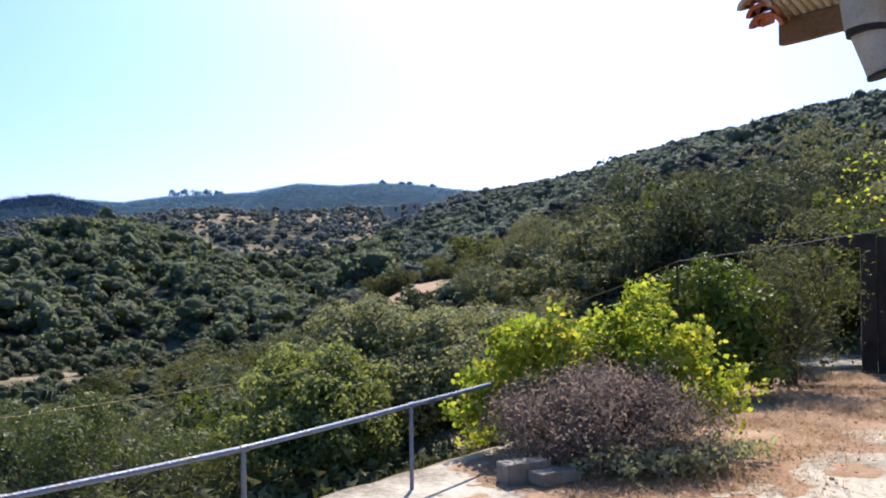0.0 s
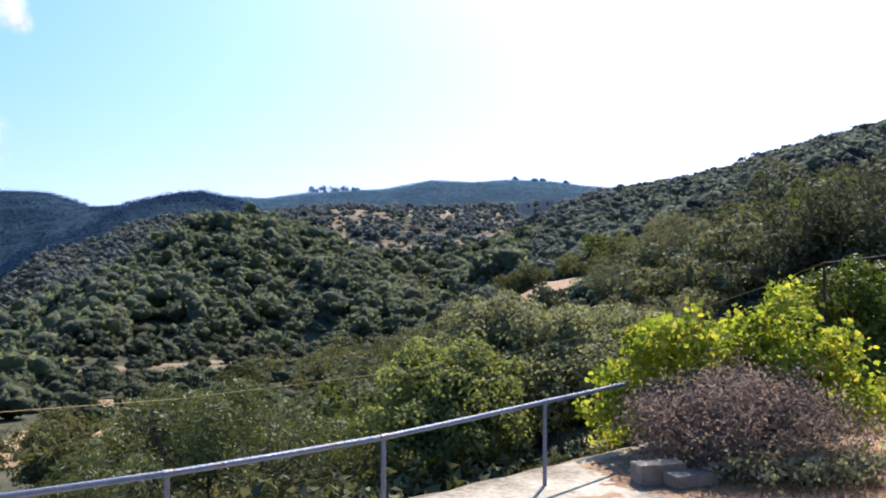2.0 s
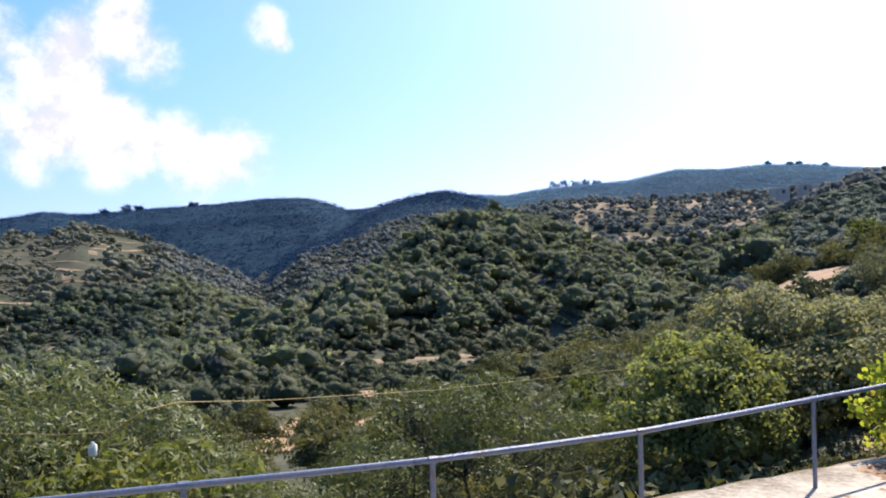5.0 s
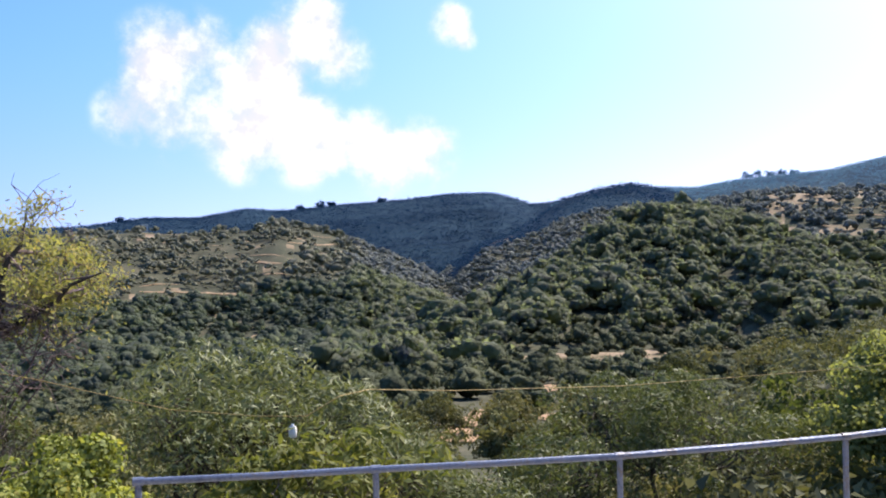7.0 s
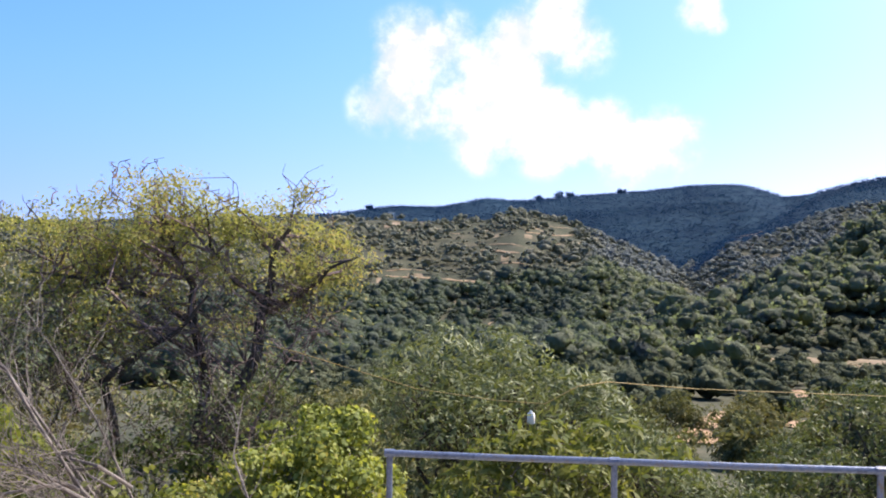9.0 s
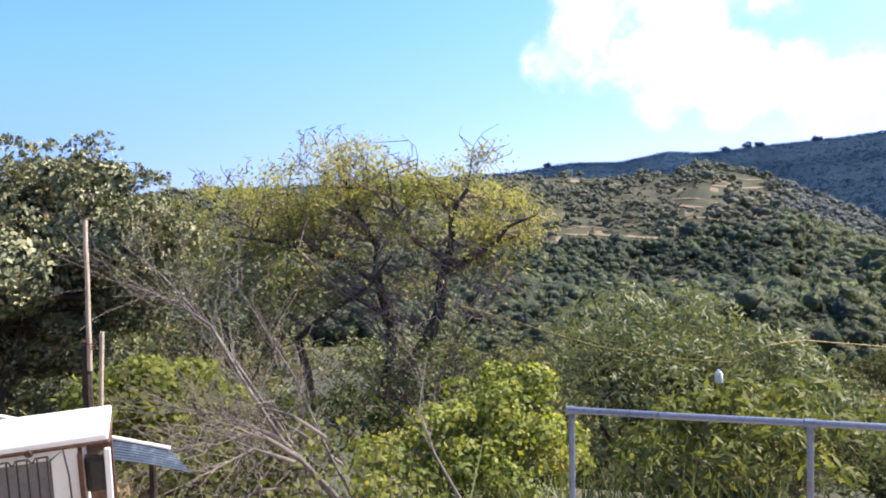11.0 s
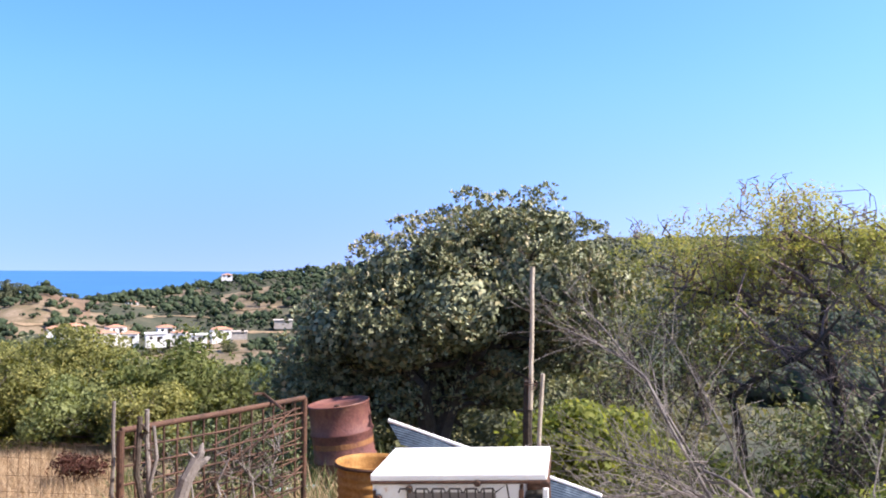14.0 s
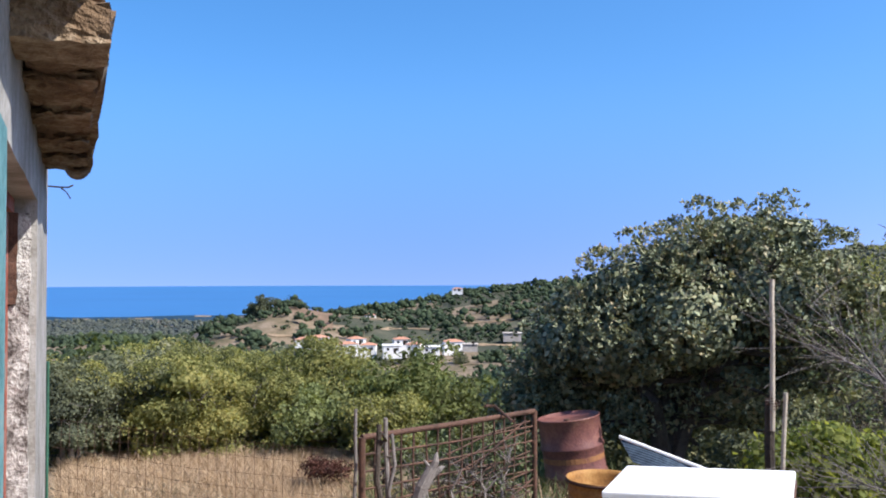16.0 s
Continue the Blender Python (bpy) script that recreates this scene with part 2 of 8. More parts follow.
M_TUB = material("ochre_rusted_barrel", [(0.12, 0.055, 0.018), (0.27, 0.13, 0.035), (0.38, 0.21, 0.065)], 0.7, 4.0, 40.0, 0.3)
M_ENAMEL = material("white_enamel", [(0.5, 0.27, 0.14), (0.68, 0.64, 0.58), (0.75, 0.75, 0.74), (0.78, 0.78, 0.78)], 0.35, 2.5, 60.0, 0.05, spread=(0.26, 0.5))
M_STAINED = material("rust_stained_enamel", [(0.26, 0.1, 0.04), (0.5, 0.32, 0.2), (0.68, 0.65, 0.6), (0.72, 0.71, 0.69)], 0.4, 5.0, 50.0, 0.05, spread=(0.34, 0.52))
M_BLACK = material("black_metal", [(0.012, 0.012, 0.012), (0.04, 0.035, 0.03)], 0.5, 5.0, 40.0, 0.1)
M_ZINC = material("blue_grey_corrugated_sheet", [(0.025, 0.035, 0.05), (0.06, 0.085, 0.115), (0.17, 0.21, 0.25)], 0.45, 3.0, 40.0, 0.1)
M_STRAW = foliage("dry_grass", [(0.28, 0.19, 0.115), (0.45, 0.325, 0.205), (0.58, 0.46, 0.315)], 0.4, 0.8, tint=(1, 0.95, 0.85), vary=0.0)
# dark tones raised and blued to stand in for haze before the hill
M_WOODS = foliage("evergreen_oak_leaves", [(0.082, 0.092, 0.102), (0.116, 0.135, 0.118), (0.160, 0.187, 0.128), (0.214, 0.233, 0.164)], 0.42, 0.8, 0.22, specular=0.12, tint=(1.2, 1.3, 0.75), each_leaf=0.2, contrast=2.2, relief=1.6, relief_scale=1.3)
# leaf colour made paler and greyer to paint haze on the long ridge
M_RIDGEWOODS = foliage("hazed_ridge_oaks", [(0.101, 0.123, 0.121), (0.140, 0.171, 0.149), (0.192, 0.223, 0.170), (0.255, 0.270, 0.198)], 0.4, 0.85, 0.13, specular=0.1, tint=(1.1, 1.15, 0.95), each_leaf=0.2, contrast=1.9, relief=1.6, relief_scale=1.0)
# strong blue in these leaves paints the haze over the far ridges
M_FARWOODS = foliage("far_hazed_pine_and_scrub", [(0.009, 0.028, 0.068), (0.010, 0.034, 0.076), (0.016, 0.047, 0.089)], 0.35, 0.95, 0.03, specular=0.03, tint=(1.0, 1.15, 1.2), each_leaf=0.15, contrast=2.2, relief=1.0, relief_scale=0.5)
# paler and bluer again: thicker haze painted into the farthest leaves
M_FARTHEST = foliage("farthest_hazed_pine_and_scrub", [(0.071, 0.151, 0.230), (0.083, 0.168, 0.250), (0.103, 0.193, 0.265)], 0.45, 0.95, 0.02, specular=0.03, tint=(1.0, 1.15, 1.2), each_leaf=0.15, contrast=2.0, relief=0.8, relief_scale=0.4)
# lifted, bluish dark tones: light haze painted into the middle slopes
M_MIDWOODS = foliage("lightly_hazed_olives_and_oaks", [(0.095, 0.109, 0.108), (0.128, 0.146, 0.127), (0.173, 0.185, 0.144), (0.228, 0.227, 0.176)], 0.38, 0.85, 0.1, specular=0.08, tint=(1.1, 1.2, 0.95), each_leaf=0.2, contrast=1.7, relief=1.2, relief_scale=1.1)
M_VALLEY = foliage("green_valley_leaves", [(0.100, 0.121, 0.098), (0.134, 0.162, 0.110), (0.180, 0.207, 0.120), (0.239, 0.254, 0.153)], 0.42, 0.85, 0.14, specular=0.08, tint=(1.15, 1.25, 0.8), each_leaf=0.2, contrast=1.7, relief=1.2, relief_scale=1.2)
M_NEAROAK = foliage("green_oak_leaves", [(0.056, 0.066, 0.048), (0.102, 0.114, 0.070), (0.162, 0.173, 0.098), (0.237, 0.228, 0.134)], 0.3, 0.7, 0.6, specular=0.1, tint=(1.2, 1.15, 0.75), each_leaf=0.3, contrast=1.7)
M_COAST = foliage("green_coast_scrub_leaves", [(0.052, 0.075, 0.048), (0.090, 0.123, 0.068), (0.138, 0.174, 0.095)], 0.35, 0.85, 0.12, specular=0.08, tint=(1.1, 1.2, 0.9), each_leaf=0.2, contrast=1.7, relief=1.2, relief_scale=1.1)
M_GROVE = foliage("grey_green_grove_leaves", [(0.062, 0.075, 0.051), (0.098, 0.115, 0.071), (0.142, 0.158, 0.096)], 0.3, 0.8, 0.3, specular=0.08, tint=(1.15, 1.15, 0.85), each_leaf=0.25, contrast=1.7, relief=1.0, relief_scale=1.6)
# pale bluish leaves carry the plateau's haze in their colour
M_PLATEAU = foliage("hazed_olives_and_oaks", [(0.113, 0.136, 0.156), (0.172, 0.196, 0.202), (0.245, 0.261, 0.242)], 0.4, 0.9, 0.12, specular=0.06, tint=(1.1, 1.15, 0.95), each_leaf=0.18, contrast=1.7, relief=1.2, relief_scale=1.0)
M_OLIVE = foliage("olive_leaves", [(0.065, 0.075, 0.034), (0.119, 0.125, 0.058), (0.205, 0.195, 0.105)], 0.25, 0.8, 0.5, specular=0.1)
M_OLIVE_NEAR = foliage("young_olive_leaves", [(0.070, 0.094, 0.039), (0.122, 0.151, 0.065), (0.205, 0.228, 0.123)], 0.3, 0.55, 0.9, specular=0.25, vary=0.25)
# young olive leaves about a third darker; darkens the shaded thorn bushes too
M_OLIVE_DARKER = foliage("darker_olive_leaves", [(0.046, 0.066, 0.023), (0.081, 0.106, 0.039), (0.135, 0.160, 0.074)], 0.3, 0.55, 0.9, specular=0.25, vary=0.25)
# darkest leaves stand in for the shaded inner crown, palest for lit ones
M_OAK = foliage("oak_leaves", [(0.031, 0.040, 0.024), (0.136, 0.153, 0.090), (0.293, 0.318, 0.195), (0.377, 0.297, 0.175)], 0.12, 0.48, 1.4, specular=0.16, vary=0.0, each_leaf=0.5)
M_ALMOND = foliage("almond_leaves", [(0.214, 0.239, 0.079), (0.307, 0.314, 0.107), (0.391, 0.363, 0.131), (0.466, 0.301, 0.138)], 0.5, 0.65, 0.9, specular=0.2, tint=(1.1, 1.15, 0.7), vary=0.0, each_leaf=0.35)
M_MAUVEBARK = material("mauve_grey_bark", [(0.092, 0.064, 0.059), (0.274, 0.205, 0.190)], 0.95, 6.0, 50.0, 0.6)
M_VINE = foliage("vine_leaves", [(0.11, 0.175, 0.03), (0.23, 0.3, 0.05), (0.38, 0.41, 0.08), (0.47, 0.38, 0.1)], 0.5, 0.75, 1.2, specular=0.12, vary=0.0)
M_SAGE = foliage("grey_mauve_shrub_leaves", [(0.193, 0.145, 0.136), (0.274, 0.220, 0.195), (0.314, 0.293, 0.236)], 0.45, 0.9, 1.0, specular=0.05, tint=(1, 0.9, 0.85), vary=0.0)
M_BRIGHT = foliage("bright_green_leaves", [(0.05, 0.072, 0.026), (0.1, 0.122, 0.045), (0.16, 0.178, 0.07)], 0.4, 0.7, 0.5, specular=0.08)
M_LUSH = foliage("lush_green_leaves", [(0.088, 0.121, 0.032), (0.175, 0.203, 0.059), (0.297, 0.308, 0.096)], 0.5, 0.7, 0.5, specular=0.12)
M_PEACH = foliage("narrow_yellow_green_leaves", [(0.066, 0.091, 0.026), (0.132, 0.155, 0.049), (0.232, 0.237, 0.097)], 0.4, 0.6, 1.2, specular=0.15, vary=0.0)
M_BRAMBLE = foliage("bramble_leaves", [(0.073, 0.098, 0.029), (0.168, 0.211, 0.059), (0.321, 0.349, 0.102), (0.572, 0.422, 0.145)], 0.42, 0.6, 2.2, specular=0.2, vary=0.1, each_leaf=0.3)
M_SPRAY = foliage("yellow_green_young_leaves", [(0.063, 0.095, 0.018), (0.135, 0.180, 0.032), (0.243, 0.270, 0.063)], 0.32, 0.6, 0.9, specular=0.2)
M_DEADBUSH = foliage("dead_red_brown_leaves", [(0.05, 0.02, 0.014), (0.1, 0.04, 0.028), (0.15, 0.07, 0.045)], 0.2, 0.8, 1.0, tint=(1, 0.8, 0.6))
M_KNOLL = material("reddish_dry_soil", [(0.075, 0.068, 0.036), (0.145, 0.095, 0.06), (0.205, 0.138, 0.09)], 0.95, 0.09, 1.0, 0.4, bump_scale=0.2)
M_FIG = foliage("broad_grey_green_leaves", [(0.135, 0.140, 0.081), (0.230, 0.241, 0.129), (0.345, 0.349, 0.195)], 0.42, 0.7, 0.7, specular=0.15, vary=0.1, tint=(1.15, 1.1, 0.8))
M_FRESH = foliage("fresh_green_broad_leaves", [(0.100, 0.122, 0.056), (0.185, 0.216, 0.092), (0.293, 0.322, 0.148)], 0.45, 0.7, 0.7, specular=0.12, vary=0.0)
M_THICKET = foliage("pale_olive_thicket_leaves", [(0.080, 0.089, 0.039), (0.203, 0.212, 0.077), (0.378, 0.343, 0.133)], 0.4, 0.75, 0.8, specular=0.08, vary=0.15, contrast=1.5, each_leaf=0.4)
M_WALL_WHITE = material("whitewash", [(0.66, 0.64, 0.6), (0.8, 0.79, 0.77)], 0.9, 0.3, 6.0, 0.1)
M_ROOF_FAR = material("far_roof_tiles", [(0.33, 0.16, 0.1), (0.45, 0.24, 0.16)], 0.9, 0.5, 6.0, 0.3)
M_WINDOW = material("dark_window_glass", [(0.02, 0.025, 0.03), (0.05, 0.055, 0.06)], 0.15, 1.0, 5.0, 0.0, specular=0.5)
M_ROPE = material("yellowed_rope", [(0.3, 0.21, 0.07), (0.45, 0.34, 0.14)], 0.7, 10.0, 90.0, 0.2)
M_PLASTIC = material("white_plastic", [(0.7, 0.69, 0.64), (0.8, 0.8, 0.76)], 0.5, 6.0, 50.0, 0.05)
M_STONE = material("pinkish_stone", [(0.17, 0.13, 0.11), (0.28, 0.23, 0.2)], 0.9, 1.0, 12.0, 0.5)

# ---- mesh helpers ----


def mesh_object(name, verts, faces, mat, parent=None, label="", smooth=False):
    me = bpy.data.meshes.new(name)
    me.from_pydata([tuple(v) for v in verts], [], faces)
    me.materials.append(mat)
    if smooth:
        me.shade_smooth()
    ob = new(name, me)
    if parent:
        ob.parent = parent
    return tagged(ob, label)


def part(name, bm, mat, parent=None, label="", smooth=False):
    me = bpy.data.meshes.new(name)
    bm.to_mesh(me)
    bm.free()
    me.materials.append(mat)
    if smooth:
        me.shade_smooth()
    ob = new(name, me)
    if parent:
        ob.parent = parent
    return tagged(ob, label)


def facets(name, corners, mat, parent=None, label=""):
    """One mesh from an array (faces, corners, 3): corners 3 or 4."""
    n, k = corners.shape[:2]
    me = bpy.data.meshes.new(name)
    me.vertices.add(n * k)
    me.vertices.foreach_set("co", np.ascontiguousarray(corners, dtype=np.float32).ravel())
    me.loops.add(n * k)
    me.loops.foreach_set("vertex_index", np.arange(n * k, dtype=np.int32))
    me.polygons.add(n)
    me.polygons.foreach_set("loop_start", np.arange(0, n * k, k, dtype=np.int32))
    me.polygons.foreach_set("loop_total", np.full(n, k, dtype=np.int32))
    me.update(calc_edges=True)
    me.materials.append(mat)
    ob = new(name, me)
    if parent:
        ob.parent = parent
    return tagged(ob, label)


def thing(name, at, label, category, group="", turn=0.0):
    ob = new(name)
    ob.location, ob.rotation_euler = at, (0, 0, radians(turn))
    return tagged(ob, label, category, group)


def box(bm, centre, size, rot=None, bevel=0.0):
    made = bmesh.ops.create_cube(bm, size=1.0)["verts"]
    m = Matrix.Translation(centre) @ (rot or Matrix.Identity(4)) @ Matrix.Diagonal((*size, 1))
    bmesh.ops.transform(bm, matrix=m, verts=made)
    if bevel:
        edges = list({e for v in made for e in v.link_edges})
        bmesh.ops.bevel(bm, geom=edges, offset=bevel, segments=2, affect="EDGES", profile=0.6)


def tube(bm, points, radii, sides=8, cap=True):
    """A tapered tube along points."""
    pts = [Vector(p) for p in points]
    if not hasattr(radii, "__len__"):
        radii = [radii] * len(pts)
    rings, side = [], None
    for k, p in enumerate(pts):
        way = (pts[min(k + 1, len(pts) - 1)] - pts[max(k - 1, 0)]).normalized()
        if side is None:
            side = way.orthogonal().normalized()
        side = (side - way * side.dot(way)).normalized()
        up = way.cross(side)
        rings.append([bm.verts.new(p + radii[k] * (math.cos(a) * side + math.sin(a) * up)) for a in (2 * math.pi * j / sides for j in range(sides))])
    for a, b in zip(rings, rings[1:]):
        for j in range(sides):
            bm.faces.new((a[j], a[(j + 1) % sides], b[(j + 1) % sides], b[j]))
    if cap:
        bm.faces.new(rings[0][::-1])
        bm.faces.new(rings[-1])


def lathe(bm, profile, sides=32):
    """A turned shape from (radius, height) pairs."""
    rings = [[bm.verts.new((r * math.cos(a), r * math.sin(a), z)) for a in (2 * math.pi * j / sides for j in range(sides))] for r, z in profile]
    for a, b in zip(rings, rings[1:]):
        for j in range(sides):
            bm.faces.new((a[j], a[(j + 1) % sides], b[(j + 1) % sides], b[j]))
    return rings


def polar(az, d, z=0.0):
    a = radians(az)
    return Vector((-math.sin(a) * d, math.cos(a) * d, z))


def sight(az, el, d):
    """The point at a bearing and elevation from the terrace, d metres off on the level."""
    return polar(az, d, EYE + d * math.tan(radians(el)))


# ---- the land ----


def smooth01(x):
    x = np.clip(x, 0, 1)
    return x * x * (3 - 2 * x)


EDGE_A, EDGE_B = np.array((-4.6, 2.4)), np.array((1.2, 9.3))
EDGE_N = np.array((-(EDGE_B - EDGE_A)[1], (EDGE_B - EDGE_A)[0])) / np.linalg.norm(EDGE_B - EDGE_A)


def layer(*pairs):
    return np.array(pairs, float).T


# crests: bearing and elevation as seen from the terrace; then distance, depth of the near slope, depth of the far slope, tree height
RIDGES = [
    ("right", layer((-60, 11), (-40, 10.6), (-27.6, 10), (-21, 9.1), (-17, 8.4), (-14, 7.5), (-10.6, 6.5), (-7.2, 5.8), (-2.6, 4.8), (2, 3.2), (6, 0.5), (9, -3)),
     layer((-60, 230), (-27, 260), (-10, 330), (9, 480)), 0.87, 200, 4.0),
    ("spur", layer((-40, 3), (-20, 2.2), (-12, 1.0), (-5, -0.2), (0.7, -1.4), (5, -3.4), (10, -6.2), (14, -9)),
     layer((-40, 70), (-5, 80), (14, 95)), 0.7, 60, 0.0),
    ("dome", layer((4, -4.5), (7.2, -2.1), (9.7, -0.75), (12.2, 0.6), (14.4, 1.8), (16.5, 2.75), (18.3, 3.22), (20.5, 3.18), (22.5, 2.6), (24.8, 1.4), (26.7, 0.5), (28.3, -0.7), (32.4, -3.0), (35.8, -4.6), (39, -6.8)),
     layer((4, 250), (12, 270), (18, 290), (28, 235), (39, 180)), 0.36, 110, 3.8),
    ("plateau", layer((-8, 3.0), (-1, 3.6), (3.5, 3.5), (7.1, 3.38), (10.7, 3.42), (14.4, 3.45), (17.4, 3.1), (20, 2.5), (24, 0.5)),
     layer((-8, 440), (24, 440)), 0.42, 130, 1.2),
    ("knob", layer((35, 0.2), (33, 0.8), (30.3, 1.4), (28.5, 2.3), (26.6, 3.6), (24.85, 4.0), (22.6, 4.45), (20.3, 4.0), (18.6, 3.4), (16, 2.4)),
     layer((16, 620), (35, 560)), 0.5, 150, 2.4),
    ("far", layer((26, 2.8), (21, 4.1), (18.6, 3.96), (16.1, 4.4), (11, 4.68), (7.9, 5.3), (5.35, 5.16), (2.8, 5.3), (0.3, 5.2), (-2.6, 4.8), (-8, 4.5), (-20, 4)),
     layer((-20, 1100), (26, 1100)), 0.45, 400, 2.4),
    ("left", layer((90, 0.2), (75, 1.4), (66, 1.8), (57, 2.2), (53, 2.75), (50, 2.7), (47, 3.3), (45, 3.1), (42, 3.4), (37, 3.75), (33.8, 4.05), (31.3, 4.07), (29.9, 3.7), (28.8, 3.3), (26, 3.5), (20, 3)),
     layer((20, 900), (90, 900)), 0.4, 400, 2.4),
    ("terraced", layer((85, 0.2), (75, 1.0), (65, 1.5), (57, 1.8), (53, 2.1), (50, 1.9), (47, 2.1), (45, 2.6), (42.5, 2.0), (40.4, 1.3), (37.5, 0.1), (35.4, -0.8), (32, -2.5)),
     layer((32, 430), (45, 500), (85, 540)), 0.55, 150, 3.0),
    ("coast", layer((66, 0.8), (76.5, 1.45), (78.6, 1.25), (84, 0.6), (90, 0), (96.3, -0.8), (101.8, -1.6), (107, -2.4), (110, -2.8), (116, -4)),
     layer((66, 500), (116, 520)), 0.36, 300, 2.0),
    ("knoll", layer((103, -4), (107, -3.0), (110.6, -2.5), (112.3, -2.0), (114, -2.1), (115, -2.5), (117, -3.1), (121, -3.8)),
     layer((103, 440), (121, 440)), 0.25, 120, 1.0),
    ("cape", layer((108, -3.6), (113, -3.2), (118, -3.2), (123, -3.05), (130, -3), (150, -2.8)),
     layer((108, 900), (150, 900)), 0.5, 300, 2.0),
]
V_AZ = np.array((-180, -100, -60, -15, 0, 8, 18, 40, 60, 85, 100, 125, 160, 180), float)
V_R = np.array((0, 25, 60, 100, 160, 250, 400, 1000), float)
V_SOUTH = np.array((0.0, 0.3, 2.0, 4.0, 6.0, 8.0, 8.0, 0.0))
V_MID = np.array((0.0, -7.0, -11.0, -14.5, -16.5, -19.0, -20.0, -20.0))
V_COAST = np.array((0.0, -4.5, -11.0, -17.0, -23.0, -30.0, -32.0, -60.0))
V_MIX = np.array((0, 0, 0, 0, 0.45, 0.9, 1, 1, 1.2, 1.8, 2, 2, 1, 0), float)


def land(x, y):
    """The height of the ground."""
    x, y = np.asarray(x, float), np.asarray(y, float)
    r, az = np.hypot(x, y), np.degrees(np.arctan2(-x, y))
    q = (x - EDGE_A[0]) * EDGE_N[0] + (y - EDGE_A[1]) * EDGE_N[1]
    q = q - 1.7 * smooth01((2.6 - y) / 3.2)
    near = -0.06 - 0.42 * smooth01((-x - 4.2) / 2.5) - 2.4 * smooth01((q - 0.05) / 3.2)
    s, m, c = (np.interp(r, V_R, v) for v in (V_SOUTH, V_MID, V_COAST))
    k = np.interp(az, V_AZ, V_MIX)
    base = np.where(k < 1, s + (m - s) * np.clip(k, 0, 1), m + (c - m) * np.clip(k - 1, 0, 1))
    z = near + (base - near) * smooth01((r - 9) / 16)
    for name, crest, far, depth, back, tree in RIDGES:
        d = np.interp(az, far[0], far[1])
        el = np.interp(az, *(crest if crest[0, 0] < crest[0, -1] else crest[:, ::-1]))
        lo, hi = crest[0].min(), crest[0].max()
        inside = smooth01((az - lo) / 4 + 0.0) * smooth01((hi - az) / 4)
        top = EYE + d * np.tan(np.radians(el)) - tree
        foot = np.minimum(base, top)
        front = d * depth
        t = np.where(r < d, (r - (d - front)) / front, 1 - (r - d) / back)
        t = np.clip(t, 0, 1)
        rise = t ** 1.25 if name == 'right' else np.sin(t * np.pi / 2) ** 1.15 * 0.55 + t * 0.45
        t = np.where(r < d, rise, smooth01(t))
        hump = np.where((t > 0) & (inside > 0), foot + (top - foot) * t * np.where(inside > 0, 1, 0) - (1 - inside) * 14, -200)
        z = np.maximum(z, hump)
    rough = np.clip((r - 30) / 200, 0, 1)
    z = z + rough * (1.6 * np.sin(x * 0.045 + 1.3 * np.sin(y * 0.03)) * np.sin(y * 0.05 + 0.7) + 0.5 * np.sin(x * 0.15) * np.sin(y * 0.17 + x * 0.03)) * np.clip(1.3 - r / 900, 0.3, 1)
    return np.where(r > 1250, z - (r - 1250) * 0.12, z)


def height(p):
    return float(land(p[0], p[1]))


az_steps = np.concatenate([np.arange(-180, -45, 5.0), np.arange(-45, 140, 0.5), np.arange(140, 180, 5.0)])
r_steps = np.concatenate([np.arange(0.6, 16, 0.5), np.geomspace(16, 1250, 150), np.geomspace(1300, 4900, 12)])
AZ, RR = np.meshgrid(np.radians(az_steps), r_steps)
GX, GY = -np.sin(AZ) * RR, np.cos(AZ) * RR
GZ = land(GX, GY)
n_az, n_r = len(az_steps), len(r_steps)
ground_verts = np.concatenate([np.stack([GX, GY, GZ], -1).reshape(-1, 3), [[0, 0, -0.06]]])
ground_faces = [(j * n_az + i, j * n_az + (i + 1) % n_az, (j + 1) * n_az + (i + 1) % n_az, (j + 1) * n_az + i) for j in range(n_r - 1) for i in range(n_az)]
ground_faces += [(n_az * n_r, (i + 1) % n_az, i) for i in range(n_az)]
ground = mesh_object("ground", ground_verts, ground_faces, M_LAND, smooth=True)
ground.data.materials.append(M_SCRUB)
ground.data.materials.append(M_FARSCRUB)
ground.data.materials.append(M_KNOLL)


# thinly grown spots on the slopes: bearing, elevation, half-sizes of both, bareness
THIN = [(44.3, 0.5, 3.2, 1.25, 0.66), (51.4, 1.5, 2.2, 0.6, 0.66), (49.4, -2.15, 5.0, 0.45, 0.66), (48.2, -4.9, 1.7, 1.5, 0.5), (33.0, -2.9, 3.8, 1.3, 0.6), (38.0, 0.4, 1.6, 0.6, 0.6), (29.5, 0.4, 2.4, 0.8, 0.5), (44.8, -5.4, 1.5, 0.5, 0.5)]


def thin_growth(x, y):
    r, az = np.hypot(x, y), np.degrees(np.arctan2(-x, y))
    el = np.degrees(np.arctan2(land(x, y) - EYE, r))
    ragged = 0.3 * np.sin(x * 0.21 + 2 * np.sin(y * 0.13)) + 0.3 * np.sin(y * 0.24 + 2 * np.sin(x * 0.16))
    out = np.zeros_like(x)
    for a, e, da, de, bare in THIN:
        out = np.where((((az - a) / da) ** 2 + ((el - e) / de) ** 2 + ragged < 1.0) & (r > 130) & (r < 600), bare, out)
    return out


